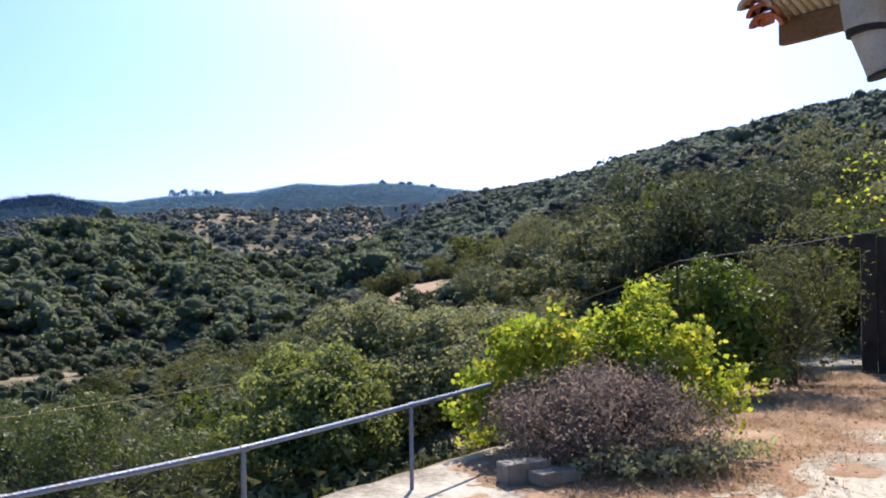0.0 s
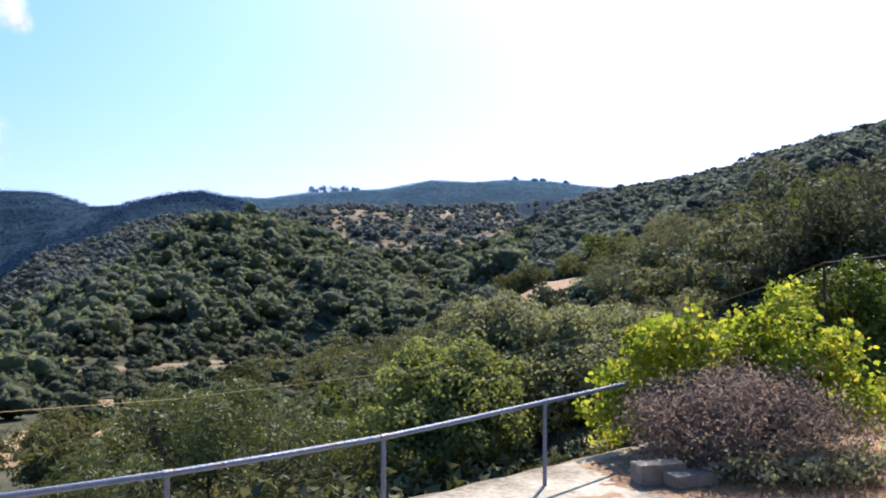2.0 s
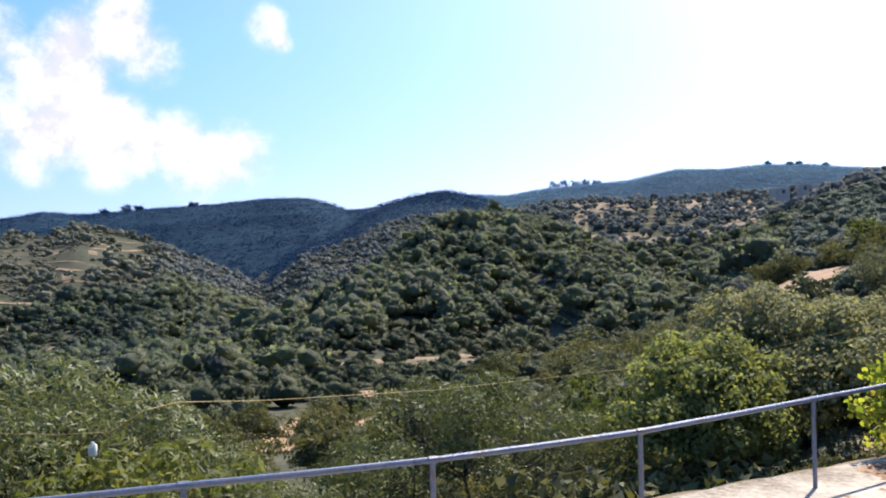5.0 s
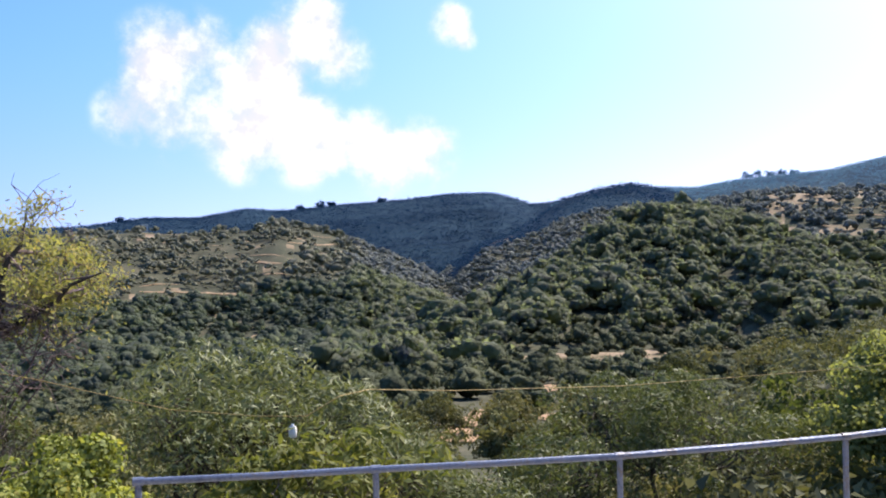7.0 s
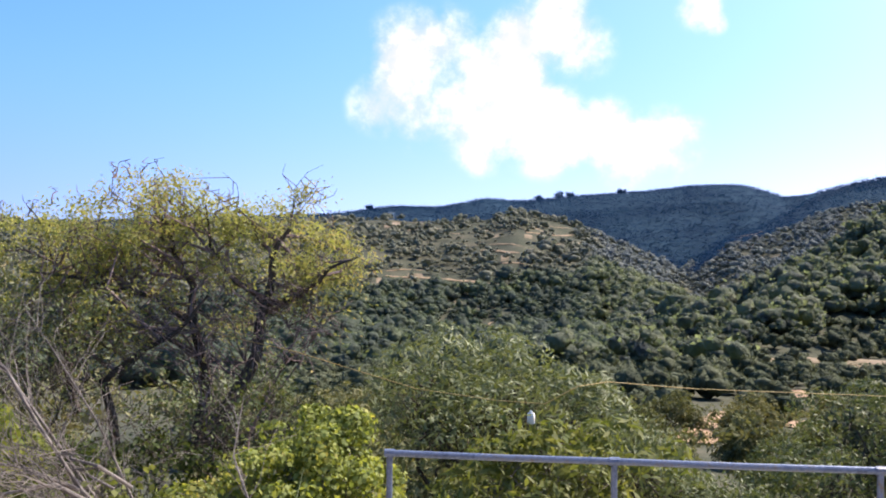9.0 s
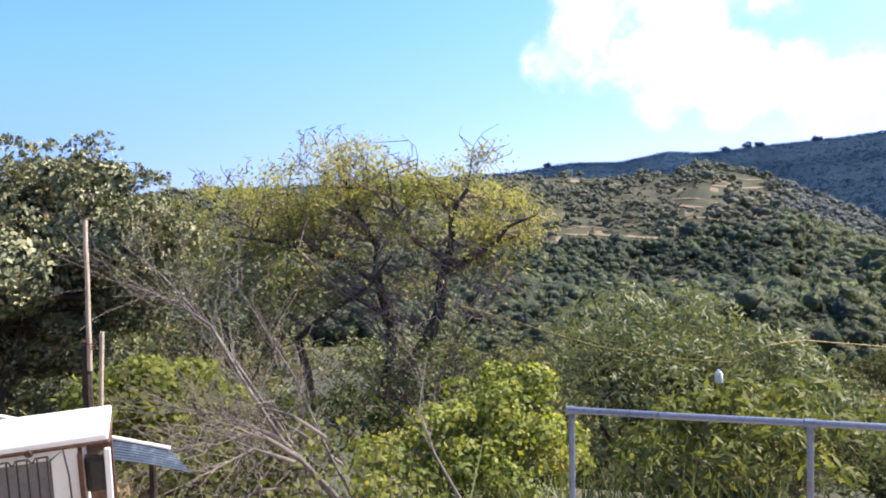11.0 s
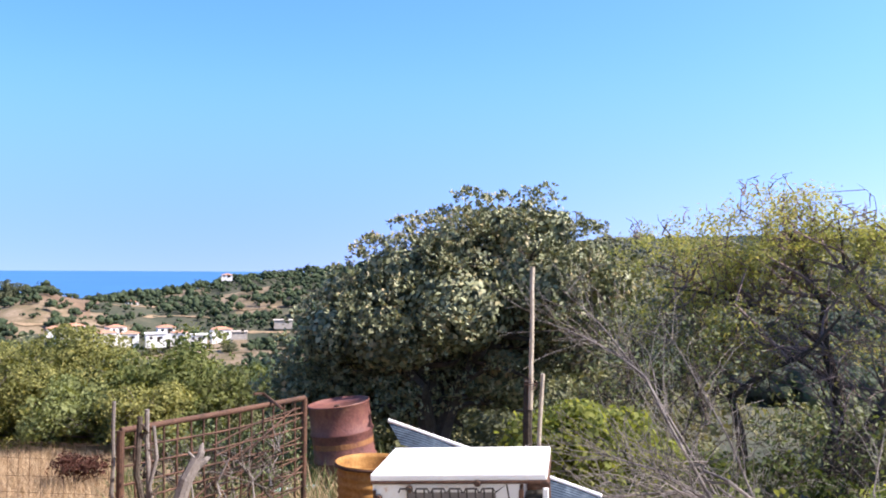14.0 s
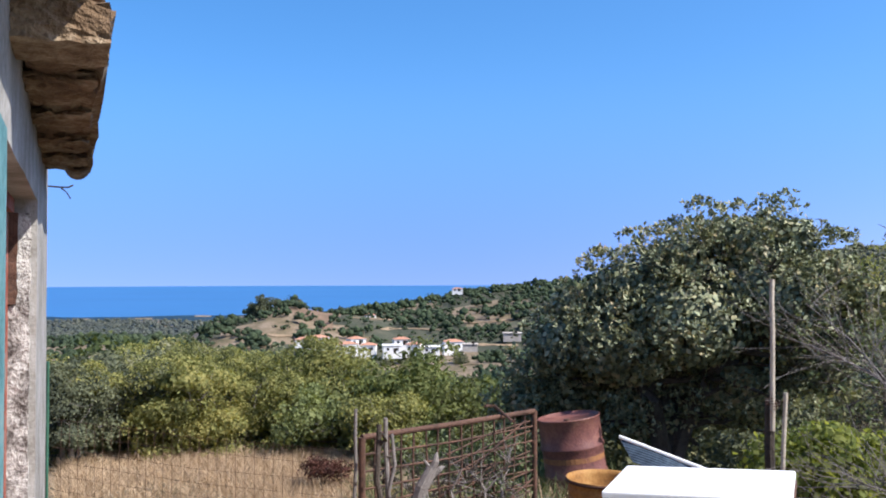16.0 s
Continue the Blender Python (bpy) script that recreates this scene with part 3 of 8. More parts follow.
def cover_of_ground(x, y):
    """0: bare dry land, 1: low scrub, 2: the haze-tinted scrub of the far ridges, 3: reddish soil."""
    r, az = np.hypot(x, y), np.degrees(np.arctan2(-x, y))
    q = (x - EDGE_A[0]) * EDGE_N[0] + (y - EDGE_A[1]) * EDGE_N[1]
    patch = 0.5 + 0.25 * (np.sin(x / 19 + 2 * np.sin(y / 27)) + np.sin(y / 15 + 1.5 * np.sin(x / 24)))
    kind = np.where((az > -70) & (az < 97) & (r > 20), 1, 0)
    kind = np.where((az > -2) & (az < 98) & (r <= 20) & (q > 0.4), 1, kind)
    kind = np.where((az > 13) & (az < 42) & (r > 62) & (r < 118) & (patch > 0.78), 0, kind)
    kind = np.where((az > 97) & (az < 135) & (r > 14.5) & (r < 260), 1, kind)
    kind = np.where((az > -4) & (az < 14.5) & (r > 335) & (r < 450) & (patch > 0.35), 0, kind)
    kind = np.where((az > 5) & (az < 38) & (r > 66) & (r < 178) & (patch > 0.86), 0, kind)
    kind = np.where((az > -1.4) & (az < 3.8) & (r > 64) & (r < 94), 0, kind)
    kind = np.where((az > 82) & (r > 330) & (patch > 0.78), 0, kind)
    kind = np.where((az > 96) & (az < 118) & (r >= 260) & (r < 560) & (patch <= 0.56), 1, kind)
    kind = np.where((az > 96) & (az < 104) & (r > 265) & (r < 300), 0, kind)
    kind = np.where(((az - 111.2) / 1.7) ** 2 + ((r - 425) / 48) ** 2 + 1.6 * (patch - 0.5) + 0.5 * np.sin(x * 0.31) * np.sin(y * 0.27) < 1.0, 3, kind)
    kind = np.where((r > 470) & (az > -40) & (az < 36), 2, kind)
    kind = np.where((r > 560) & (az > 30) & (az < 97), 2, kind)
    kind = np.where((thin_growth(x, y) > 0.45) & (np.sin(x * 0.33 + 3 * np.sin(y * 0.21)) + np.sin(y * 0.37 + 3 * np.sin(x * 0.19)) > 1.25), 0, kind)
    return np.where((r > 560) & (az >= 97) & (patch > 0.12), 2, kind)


face_mid = np.stack([(GX[:-1] + GX[1:]) / 2, (GY[:-1] + GY[1:]) / 2], -1)
kinds = np.concatenate([cover_of_ground(face_mid[..., 0], face_mid[..., 1]).ravel(), np.zeros(n_az, int)])
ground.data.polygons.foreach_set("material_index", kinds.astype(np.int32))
tagged(ground, "hilly ground of dry soil and scrub falling into a valley", "ground", kind="structure")
bm = bmesh.new()
lathe(bm, [(560, -86), (2000, -86), (4950, -86)], 96)
tagged(part("water", bm, M_SEA), "deep blue sea reaching to the horizon", "sea", kind="structure")

# how high the land in front already stands, to leave out trees that nothing could see
el_grid = np.degrees(np.arctan2(GZ - EYE, RR))
el_max = np.maximum.accumulate(el_grid, axis=0)


def seen_from_terrace(x, y, z_top, slack=0.15):
    r, az = np.hypot(x, y), np.degrees(np.arctan2(-x, y))
    j = np.clip(np.searchsorted(r_steps, r * 0.985) - 1, 0, n_r - 1)
    i = np.clip(np.searchsorted(az_steps, az), 0, n_az - 1)
    return np.degrees(np.arctan2(z_top - EYE, r)) > el_max[j, i] - slack


# ---- woods ----
rng = np.random.default_rng(7)


def unit(n):
    v = rng.normal(size=(n, 3))
    return v / np.linalg.norm(v, axis=1, keepdims=True)


def leaf_quads(at, normal, length, width):
    """Diamond leaves at points, facing normals, turned at random; lengths and widths by leaf."""
    n = len(at)
    a = np.cross(normal, unit(n))
    a /= np.linalg.norm(a, axis=1, keepdims=True) + 1e-9
    b = np.cross(normal, a)
    a, b = a * np.reshape(length, (-1, 1)) / 2, b * np.reshape(width, (-1, 1)) / 2
    bend = normal * np.reshape(width, (-1, 1)) * 0.12
    return np.stack([at - a, at + b + bend, at + a, at - b + bend], 1)


ICO = bmesh.new()
bmesh.ops.create_icosphere(ICO, subdivisions=1, radius=1.0)
ICO.verts.ensure_lookup_table()
ICO_V = np.array([v.co[:] for v in ICO.verts])
ICO_F = np.array([[v.index for v in f.verts] for f in ICO.faces])
ICO.free()


def woods(name, x, y, radius, tall, leaves, leaf, mat, label, lumps=7, jitter=0.8, lift=0.45, flat=0.85, solid=True):
    """A wood of many crowns, each a heap of rounded leafy lumps with sprays of leaves on them, joined into one mesh."""
    n = len(x)
    z = land(x, y)
    base = np.stack([x, y, z], 1)
    # one lump on top, the rest in a ring below it
    turn = 2 * np.pi * (np.arange(lumps)[None] / max(lumps - 1, 1) + rng.uniform(0, 1, (n, 1))) + rng.normal(size=(n, lumps)) * 0.3
    out = rng.uniform(0.42, 0.74, (n, lumps)) * radius[:, None]
    up = rng.uniform(0.3, 0.68, (n, lumps)) * tall[:, None]
    out[:, 0] *= 0.25
    up[:, 0] = tall * rng.uniform(0.68, 0.8, n)
    centre = base[:, None] + np.stack([np.cos(turn) * out, np.sin(turn) * out, up], -1)
    lump_r = radius[:, None] * rng.uniform(0.26, 0.5, (n, lumps))
    lump_r[:, 0] *= 1.2
    which = rng.integers(0, lumps, (n, leaves))
    d = unit(n * leaves).reshape(n, leaves, 3)
    d[..., 2] = np.abs(d[..., 2]) - 0.2
    d /= np.linalg.norm(d, axis=2, keepdims=True)
    row = np.arange(n)[:, None]
    r = lump_r[row, which][..., None]
    at = centre[row, which] + d * r * rng.uniform(0.85, 1.42, (n, leaves, 1)) * np.array((1, 1, flat))
    face = d.reshape(-1, 3) + jitter * rng.normal(size=(n * leaves, 3)) + np.array((0, 0, lift))
    face /= np.linalg.norm(face, axis=1, keepdims=True)
    size = np.repeat(leaf * radius, leaves) * rng.uniform(0.6, 1.4, n * leaves)
    quads = leaf_quads(at.reshape(-1, 3), face, size, size * 0.8)
    tri = np.stack([quads[:, 0], quads[:, 1], quads[:, 2] * 0.75 + quads[:, 3] * 0.25 + (quads[:, 3] - quads[:, 1]) * 0.35], 1)
    wob = 0.95 + 0.27 * rng.normal(size=(n, lumps, len(ICO_V), 1))
    heart = centre[:, :, None] + ICO_V[None, None] * wob * lump_r[:, :, None, None] * np.array((1, 1, flat))
    if not solid:
        heart = heart[:0]
    # both in one mesh: leaves as loose triangles, each lump closed and rounded
    hv = heart.reshape(-1, 3)
    hf = (np.arange(n * lumps if solid else 0)[:, None, None] * len(ICO_V) + ICO_F[None]).reshape(-1) + len(tri) * 3
    n_tri = len(tri) + len(hf) // 3
    me = bpy.data.meshes.new(name)
    me.vertices.add(len(tri) * 3 + len(hv))
    me.vertices.foreach_set("co", np.concatenate([tri.reshape(-1, 3), hv]).astype(np.float32).ravel())
    me.loops.add(n_tri * 3)
    me.loops.foreach_set("vertex_index", np.concatenate([np.arange(len(tri) * 3), hf]).astype(np.int32))
    me.polygons.add(n_tri)
    me.polygons.foreach_set("loop_start", np.arange(0, n_tri * 3, 3, dtype=np.int32))
    me.polygons.foreach_set("loop_total", np.full(n_tri, 3, dtype=np.int32))
    me.polygons.foreach_set("use_smooth", np.arange(n_tri) >= len(tri))
    me.update(calc_edges=True)
    me.materials.append(mat)
    ob = new(name, me)
    return tagged(ob, label, "woods", kind="stuff")


def scatter(az0, az1, r0, r1, spacing, keep):
    """Points strewn over a sector about spacing metres apart."""
    rows, cols = [], []
    for ring in np.arange(r0, r1, spacing * 0.87):
        step = math.degrees(spacing / ring)
        a = np.arange(az0, az1, step) + rng.uniform(0, step)
        cols.append(a + rng.uniform(-0.42, 0.42, len(a)) * step)
        rows.append(ring + rng.uniform(-0.42, 0.42, len(a)) * spacing)
    az, r = np.concatenate(cols), np.concatenate(rows)
    x, y = -np.sin(np.radians(az)) * r, np.cos(np.radians(az)) * r
    z = land(x, y)
    ok = keep(x, y, az, r) & seen_from_terrace(x, y, z + 5)
    return x[ok], y[ok]


def patchy(x, y, scale, seed=0.0):
    return 0.5 + 0.25 * (np.sin(x / scale + seed + 2 * np.sin(y / scale * 0.7)) + np.sin(y / scale * 1.3 + 1.7 * seed + 1.5 * np.sin(x / scale * 0.8)))


# bare strips of old terraces and roads: bearings at both ends, elevation at both ends, breadth in metres
STRIPS = [(27.4, 28.8, -8.5, -8.9, 4.5), (23.4, 24.6, -7.8, -7.9, 3.5), (18.5, 19.4, -8.4, -8.5, 3.5), (31.2, 33.2, -9.8, -11.2, 2.2), (-1.5, 3.7, -0.85, -1.7, 8.0), (-0.4, 3.0, -1.9, -2.2, 7.0), (-2.0, 0.6, -1.3, -1.6, 6.0), (0.6, 3.2, -2.3, -2.7, 6.0), (6.0, 8.4, -3.3, -4.0, 3.0), (5.8, 9.3, 2.5, 2.6, 3.5), (9.9, 13.3, 2.75, 2.8, 3.5), (7.0, 10.4, 1.65, 1.85, 2.8), (8.8, 11.6, 2.25, 2.15, 2.5), (4.2, 6.6, 3.1, 3.15, 3.5), (0.8, 2.4, 3.05, 3.1, 3),
          (41.2, 44.4, 0.75, 0.9, 6), (41.6, 43.8, 1.25, 1.4, 4), (44.8, 47.4, -0.35, -0.25, 5), (44.6, 46.8, 0.1, 0.2, 3), (44.5, 46.4, -1.1, -1.0, 5), (50.1, 53.2, 1.5, 1.65, 5), (49.6, 51.0, 1.15, 1.2, 4), (47.6, 49.6, 0.9, 0.8, 3),
          (44.4, 53.4, -2.45, -1.95, 7), (51.0, 53.4, -1.5, -1.6, 4), (47.2, 48.6, -5.3, -5.7, 3.5), (46.4, 47.4, -4.9, -5.2, 3), (39.8, 40.7, -7.7, -8.1, 2.2), (47.6, 49.8, -3.4, -3.3, 3),
          (96.0, 102.6, -4.75, -4.95, 9), (100.6, 102.0, -6.0, -6.2, 5), (103, 107, -3.9, -3.8, 6), (98.0, 101.6, -3.3, -3.4, 5), (104.5, 108.8, -3.2, -3.1, 5), (112.4, 114.6, -4.2, -4.1, 5)]


def meet(az, el):
    """How far off the land first rises to an elevation on a bearing."""
    rr = np.geomspace(40, 1100, 900)
    e = np.degrees(np.arctan2(land(-math.sin(radians(az)) * rr, math.cos(radians(az)) * rr) - EYE, rr))
    hit = np.nonzero(e >= el)[0]
    return float(rr[hit[0]]) if len(hit) else None


def covered(x, y, az, r):
    """Where trees and scrub grow: nearly everywhere but on the terraces, the coast slope and the bare spots."""
    bare = np.zeros_like(x)
    el = np.degrees(np.arctan2(land(x, y) - EYE, r))
    bare = np.where((cover_of_ground(x, y) == 0) & (r > 118), np.where(az > 82, 0.25, 0.45), bare)
    for a0, a1, e0, e1, broad in STRIPS:
        mid = e0 + (e1 - e0) * (az - a0) / (a1 - a0)
        on = (az > a0) & (az < a1) & (el < mid + 0.12) & (el > mid - (80 if a0 < 20 else 85 if a0 < 40 else 150) / np.maximum(r, 60)) & (r > 100)
        bare = np.where(on, 0.5 if a0 < 20 else 0.65 if a0 < 40 else 0.85, bare)
    bare = np.where((az > 101) & (az < 113) & (r > 235) & (r < 342), 1.0, bare)
    bare = np.where((cover_of_ground(x, y) == 3), 0.75, bare)
    bare = np.where((az > -3) & (az < 14.5) & (r > 330) & (r < 450), np.maximum(bare, 0.2), bare)
    bare = np.where((az > 40) & (az < 57) & (r > 300) & (r < 560) & (el > -1.6), np.maximum(bare, 0.25), bare)
    bare = np.maximum(bare, thin_growth(x, y) * 0.38)
    bare = np.where((az > -2.2) & (az < 4.0) & (r > 58) & (r < 97), 1.0, bare)
    bare = np.where((np.abs(az - 32.9) < 1.8) & (r > 54) & (r < 92), 1.0, bare)
    bare = np.where((np.abs(az - 28.0) < 1.6) & (r > 62) & (r < 92), 1.0, bare)
    bare = np.where((np.abs(az - 19.0) < 1.2) & (r > 74) & (r < 112), 1.0, bare)
    return rng.uniform(size=x.shape) > bare


wx, wy = scatter(2, 40, 120, 330, 4.0, lambda x, y, az, r: covered(x, y, az, r) & (r > np.interp(az, (2, 6, 12, 28, 32, 38), (120, 150, 182, 172, 130, 122)) + 9 * np.sin(az * 1.3)))
rad = (1.4 + 2.9 * rng.uniform(size=len(wx)) ** 2.2) * (0.7 + 0.6 * patchy(wx, wy, 17))
woods("hillside_woods", wx, wy, rad, rad * rng.uniform(1.05, 1.6, len(wx)), 130, 0.2, M_WOODS, "dense dark evergreen oak woods covering the rounded hill", 8)
wx, wy = scatter(-34, 2, 118, 215, 3.3, covered)
rad = (0.9 + 1.5 * rng.uniform(size=len(wx)) ** 1.5) * (0.75 + 0.6 * patchy(wx, wy, 13))
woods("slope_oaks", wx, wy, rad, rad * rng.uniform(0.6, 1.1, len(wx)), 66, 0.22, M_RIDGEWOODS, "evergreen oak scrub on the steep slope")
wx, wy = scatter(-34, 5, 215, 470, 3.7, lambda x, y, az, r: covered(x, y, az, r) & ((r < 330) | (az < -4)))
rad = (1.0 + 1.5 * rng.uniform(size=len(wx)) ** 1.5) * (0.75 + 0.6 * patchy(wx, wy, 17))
woods("ridge_woods", wx, wy, rad * 1.3, rad * rng.uniform(0.3, 0.75, len(wx)), 40, 0.2, M_RIDGEWOODS, "haze-tinted oak woods up to the crest of the long ridge", 5, flat=0.65)
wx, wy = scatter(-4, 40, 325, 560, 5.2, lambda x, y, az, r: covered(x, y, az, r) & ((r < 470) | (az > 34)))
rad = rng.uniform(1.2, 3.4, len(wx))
woods("plateau_woods", wx, wy, rad, rad * rng.uniform(0.95, 1.2, len(wx)), 36, 0.26, M_PLATEAU, "haze-tinted olives and oaks dotting the old terraces", 5)
wx, wy = scatter(40, 82, 125, 285, 3.5, covered)
rad = (1.3 + 2.2 * rng.uniform(size=len(wx)) ** 1.5) * (0.75 + 0.6 * patchy(wx, wy, 15, 2.0))
woods("valley_woods", wx, wy, rad, rad * rng.uniform(0.85, 1.3, len(wx)), 64, 0.22, M_VALLEY, "green woods and scrub filling the valley", 6)
wx, wy = scatter(40, 82, 285, 600, 4.5, lambda x, y, az, r: covered(x, y, az, r) & ((patchy(x, y, 15, 5.0) > 0.42) | (rng.uniform(size=x.shape) < 0.45)))
rad = (0.9 + 3.0 * rng.uniform(size=len(wx)) ** 2.2) * (0.75 + 0.6 * patchy(wx, wy, 21, 4.0))
woods("slope_woods", wx, wy, rad, rad * rng.uniform(0.9, 1.3, len(wx)), 20, 0.28, M_MIDWOODS, "haze-tinted scrub and olives on the terraced slope", 4, flat=0.7)
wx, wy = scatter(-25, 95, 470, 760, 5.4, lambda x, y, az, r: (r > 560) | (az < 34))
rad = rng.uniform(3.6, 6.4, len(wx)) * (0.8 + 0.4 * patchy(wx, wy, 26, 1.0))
woods("far_woods", wx, wy, rad, rad * rng.uniform(0.03, 0.16, len(wx)), 34, 0.22, M_FARWOODS, "woods on the far ridges, coloured bluish with haze", 5, 0.3, 1.6, 0.6, False)
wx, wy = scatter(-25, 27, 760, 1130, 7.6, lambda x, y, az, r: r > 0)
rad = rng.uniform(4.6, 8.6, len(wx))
woods("farthest_woods", wx, wy, rad, rad * rng.uniform(0.02, 0.1, len(wx)), 24, 0.2, M_FARTHEST, "woods on the farthest ridges, coloured pale blue with haze", 4, 0.3, 1.6, 0.5, False)
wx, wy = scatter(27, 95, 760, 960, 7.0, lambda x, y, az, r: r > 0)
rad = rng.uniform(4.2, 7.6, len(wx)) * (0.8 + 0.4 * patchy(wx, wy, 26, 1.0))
woods("ridge_pines", wx, wy, rad, rad * rng.uniform(0.02, 0.14, len(wx)), 28, 0.2, M_FARWOODS, "dark woods along the high ridge, coloured bluish with haze", 4, 0.3, 1.6, 0.5, False)
wx, wy = scatter(82, 128, 105, 560, 5.0, lambda x, y, az, r: covered(x, y, az, r) & ((patchy(x, y, 19, 3.0) > 0.38) | (rng.uniform(size=x.shape) < 0.45)))
rad = 1.1 + 2.9 * rng.uniform(size=len(wx)) ** 1.8
woods("coast_scrub", wx, wy, rad, rad * rng.uniform(0.9, 1.25, len(wx)), 16, 0.24, M_COAST, "scattered scrub and trees on the dry slope above the sea", 4)
wx, wy = scatter(106, 130, 545, 920, 6.5, covered)
rad = rng.uniform(2, 4.0, len(wx))
woods("cape_scrub", wx, wy, rad, rad * 0.8, 10, 0.3, M_MIDWOODS, "haze-tinted scrub on the low land along the coast", 2)
wx, wy = scatter(-33, 3, 78, 119, 3.9, covered)
rad = rng.uniform(1.0, 2.4, len(wx))
woods("slope_scrub", wx, wy, rad, rad * rng.uniform(1.0, 1.5, len(wx)), 150, 0.15, M_WOODS, "dark green scrub and oaks on the slope beyond the terrace", 9)
wx, wy = scatter(3, 64, 66, 126, 4.9, covered)
rad = rng.uniform(1.2, 2.6, len(wx))
woods("olive_grove", wx, wy, rad, rad * rng.uniform(1.0, 1.4, len(wx)), 190, 0.16, M_GROVE, "grey-green olives and scrub on the valley floor", 8)
wx, wy = scatter(4, 39, 126, 186, 5.0, lambda x, y, az, r: covered(x, y, az, r) & (r < np.interp(az, (2, 6, 12, 28, 32, 38), (122, 152, 185, 172, 128, 120)) + 9 * np.sin(az * 1.3)))
rad = rng.uniform(1.4, 2.7, len(wx))
woods("far_olive_grove", wx, wy, rad, rad * rng.uniform(0.9, 1.2, len(wx)), 110, 0.19, M_GROVE, "rounded grey-green olive trees at the foot of the wooded hill", 7)
wx, wy = scatter(-33, 3, 40, 79, 2.9, lambda x, y, az, r: covered(x, y, az, r) & ~((az > -2.2) & (r > 58)))
rad = rng.uniform(0.7, 1.5, len(wx))
woods("spur_scrub", wx, wy, rad, rad * rng.uniform(1.0, 1.5, len(wx)), 210, 0.14, M_WOODS, "low dark scrub covering the near spur", 9, 0.7)

# ---- terrace and house ----
LATE = Vector((-0.07, -0.27, 1.785))


def from_late(az, el, d):
    """As sight(), from where the camera stands in the second half."""
    p = polar(az, d, d * math.tan(radians(el)))
    return p + LATE


def from_mid(az, el, d):
    """As sight(), from where the camera stands midway."""
    return polar(az, d, d * math.tan(radians(el))) + Vector((-0.07, -0.18, 1.78))


def sheet(name, outline, z, thick, mat, wobble=0.0, step=0.35, lift=None, seed=1):
    """A flat slab or patch over an outline, its border broken up."""
    rnd = random.Random(seed)
    pts = []
    for a, b in zip(outline, outline[1:] + outline[:1]):
        a, b = Vector(a), Vector(b)
        n = max(1, int((b - a).length / step))
        for k in range(n):
            p = a.lerp(b, k / n)
            pts.append((p.x + rnd.uniform(-wobble, wobble), p.y + rnd.uniform(-wobble, wobble)))
    bm = bmesh.new()
    bot = [bm.verts.new((x, y, z - thick)) for x, y in pts]
    top = [bm.verts.new((x, y, z + rnd.uniform(-0.006, 0.006))) for x, y in pts]
    bm.faces.new(top)
    for k in range(len(pts)):
        j = (k + 1) % len(pts)
        bm.faces.new((bot[k], bot[j], top[j], top[k]))
    return part(name, bm, mat)


terrace = sheet("terrace", [(-4.6, 2.35), (-3.0, 4.22), (-1.42, 6.05), (-0.2, 7.62), (0.6, 8.55), (1.3, 9.3), (2.6, 8.6), (5.2, 11.0), (9.5, 15.5), (11, 14.5), (7, 6), (6, -3), (-3.2, -3.0), (-4.4, 0.4)], 0.0, 0.3, M_CONCRETE, 0.025)
tagged(terrace, "worn pale concrete terrace with a broken edge", "terrace", kind="structure")


def spread_out(name, outline, top, fade, step, mat, seed):
    """Loose soil lying on the slab: highest inside the outline, running out unevenly at its border."""
    pts = np.array(outline, float)
    x0, y0 = pts.min(0) - fade
    x1, y1 = pts.max(0) + fade
    gx, gy = np.meshgrid(np.arange(x0, x1, step), np.arange(y0, y1, step))
    far = np.full(gx.shape, 1e9)
    inside = np.zeros(gx.shape, bool)
    for (ax, ay), (bx, by) in zip(pts, np.roll(pts, -1, 0)):
        t = np.clip(((gx - ax) * (bx - ax) + (gy - ay) * (by - ay)) / ((bx - ax) ** 2 + (by - ay) ** 2), 0, 1)
        far = np.minimum(far, np.hypot(gx - ax - t * (bx - ax), gy - ay - t * (by - ay)))
        inside ^= ((ay > gy) != (by > gy)) & (gx < (bx - ax) * (gy - ay) / (by - ay + 1e-9) + ax)
    signed = np.where(inside, far, -far)
    rough = np.array([noise.fractal(Vector((x * 1.7 + seed, y * 1.7, 0)), 0.7, 2.2, 5) for x, y in zip(gx.ravel(), gy.ravel())]).reshape(gx.shape)
    z = top * np.clip(signed / fade + 0.5, -1, 1) + rough * top * 1.1
    keep = (z > -0.012) & ((gx - EDGE_A[0]) * EDGE_N[0] + (gy - EDGE_A[1]) * EDGE_N[1] < -0.12)
    ids = np.arange(gx.size).reshape(gx.shape)
    ok = keep[:-1, :-1] & keep[1:, :-1] & keep[:-1, 1:] & keep[1:, 1:]
    grown = np.zeros_like(ok)
    grown[np.unravel_index(np.argmax(np.where(ok, signed[:-1, :-1], -9)), ok.shape)] = True
    while True:  # only the one patch that hangs together
        wider = grown.copy()
        wider[1:] |= grown[:-1]
        wider[:-1] |= grown[1:]
        wider[:, 1:] |= grown[:, :-1]
        wider[:, :-1] |= grown[:, 1:]
        wider &= ok
        if (wider == grown).all():
            break
        grown = wider
    ok = grown
    faces = np.stack([ids[:-1, :-1], ids[:-1, 1:], ids[1:, 1:], ids[1:, :-1]], -1)[ok]
    return mesh_object(name, np.stack([gx, gy, z + 0.001], -1).reshape(-1, 3), [tuple(int(q) for q in f) for f in faces], mat, smooth=True)


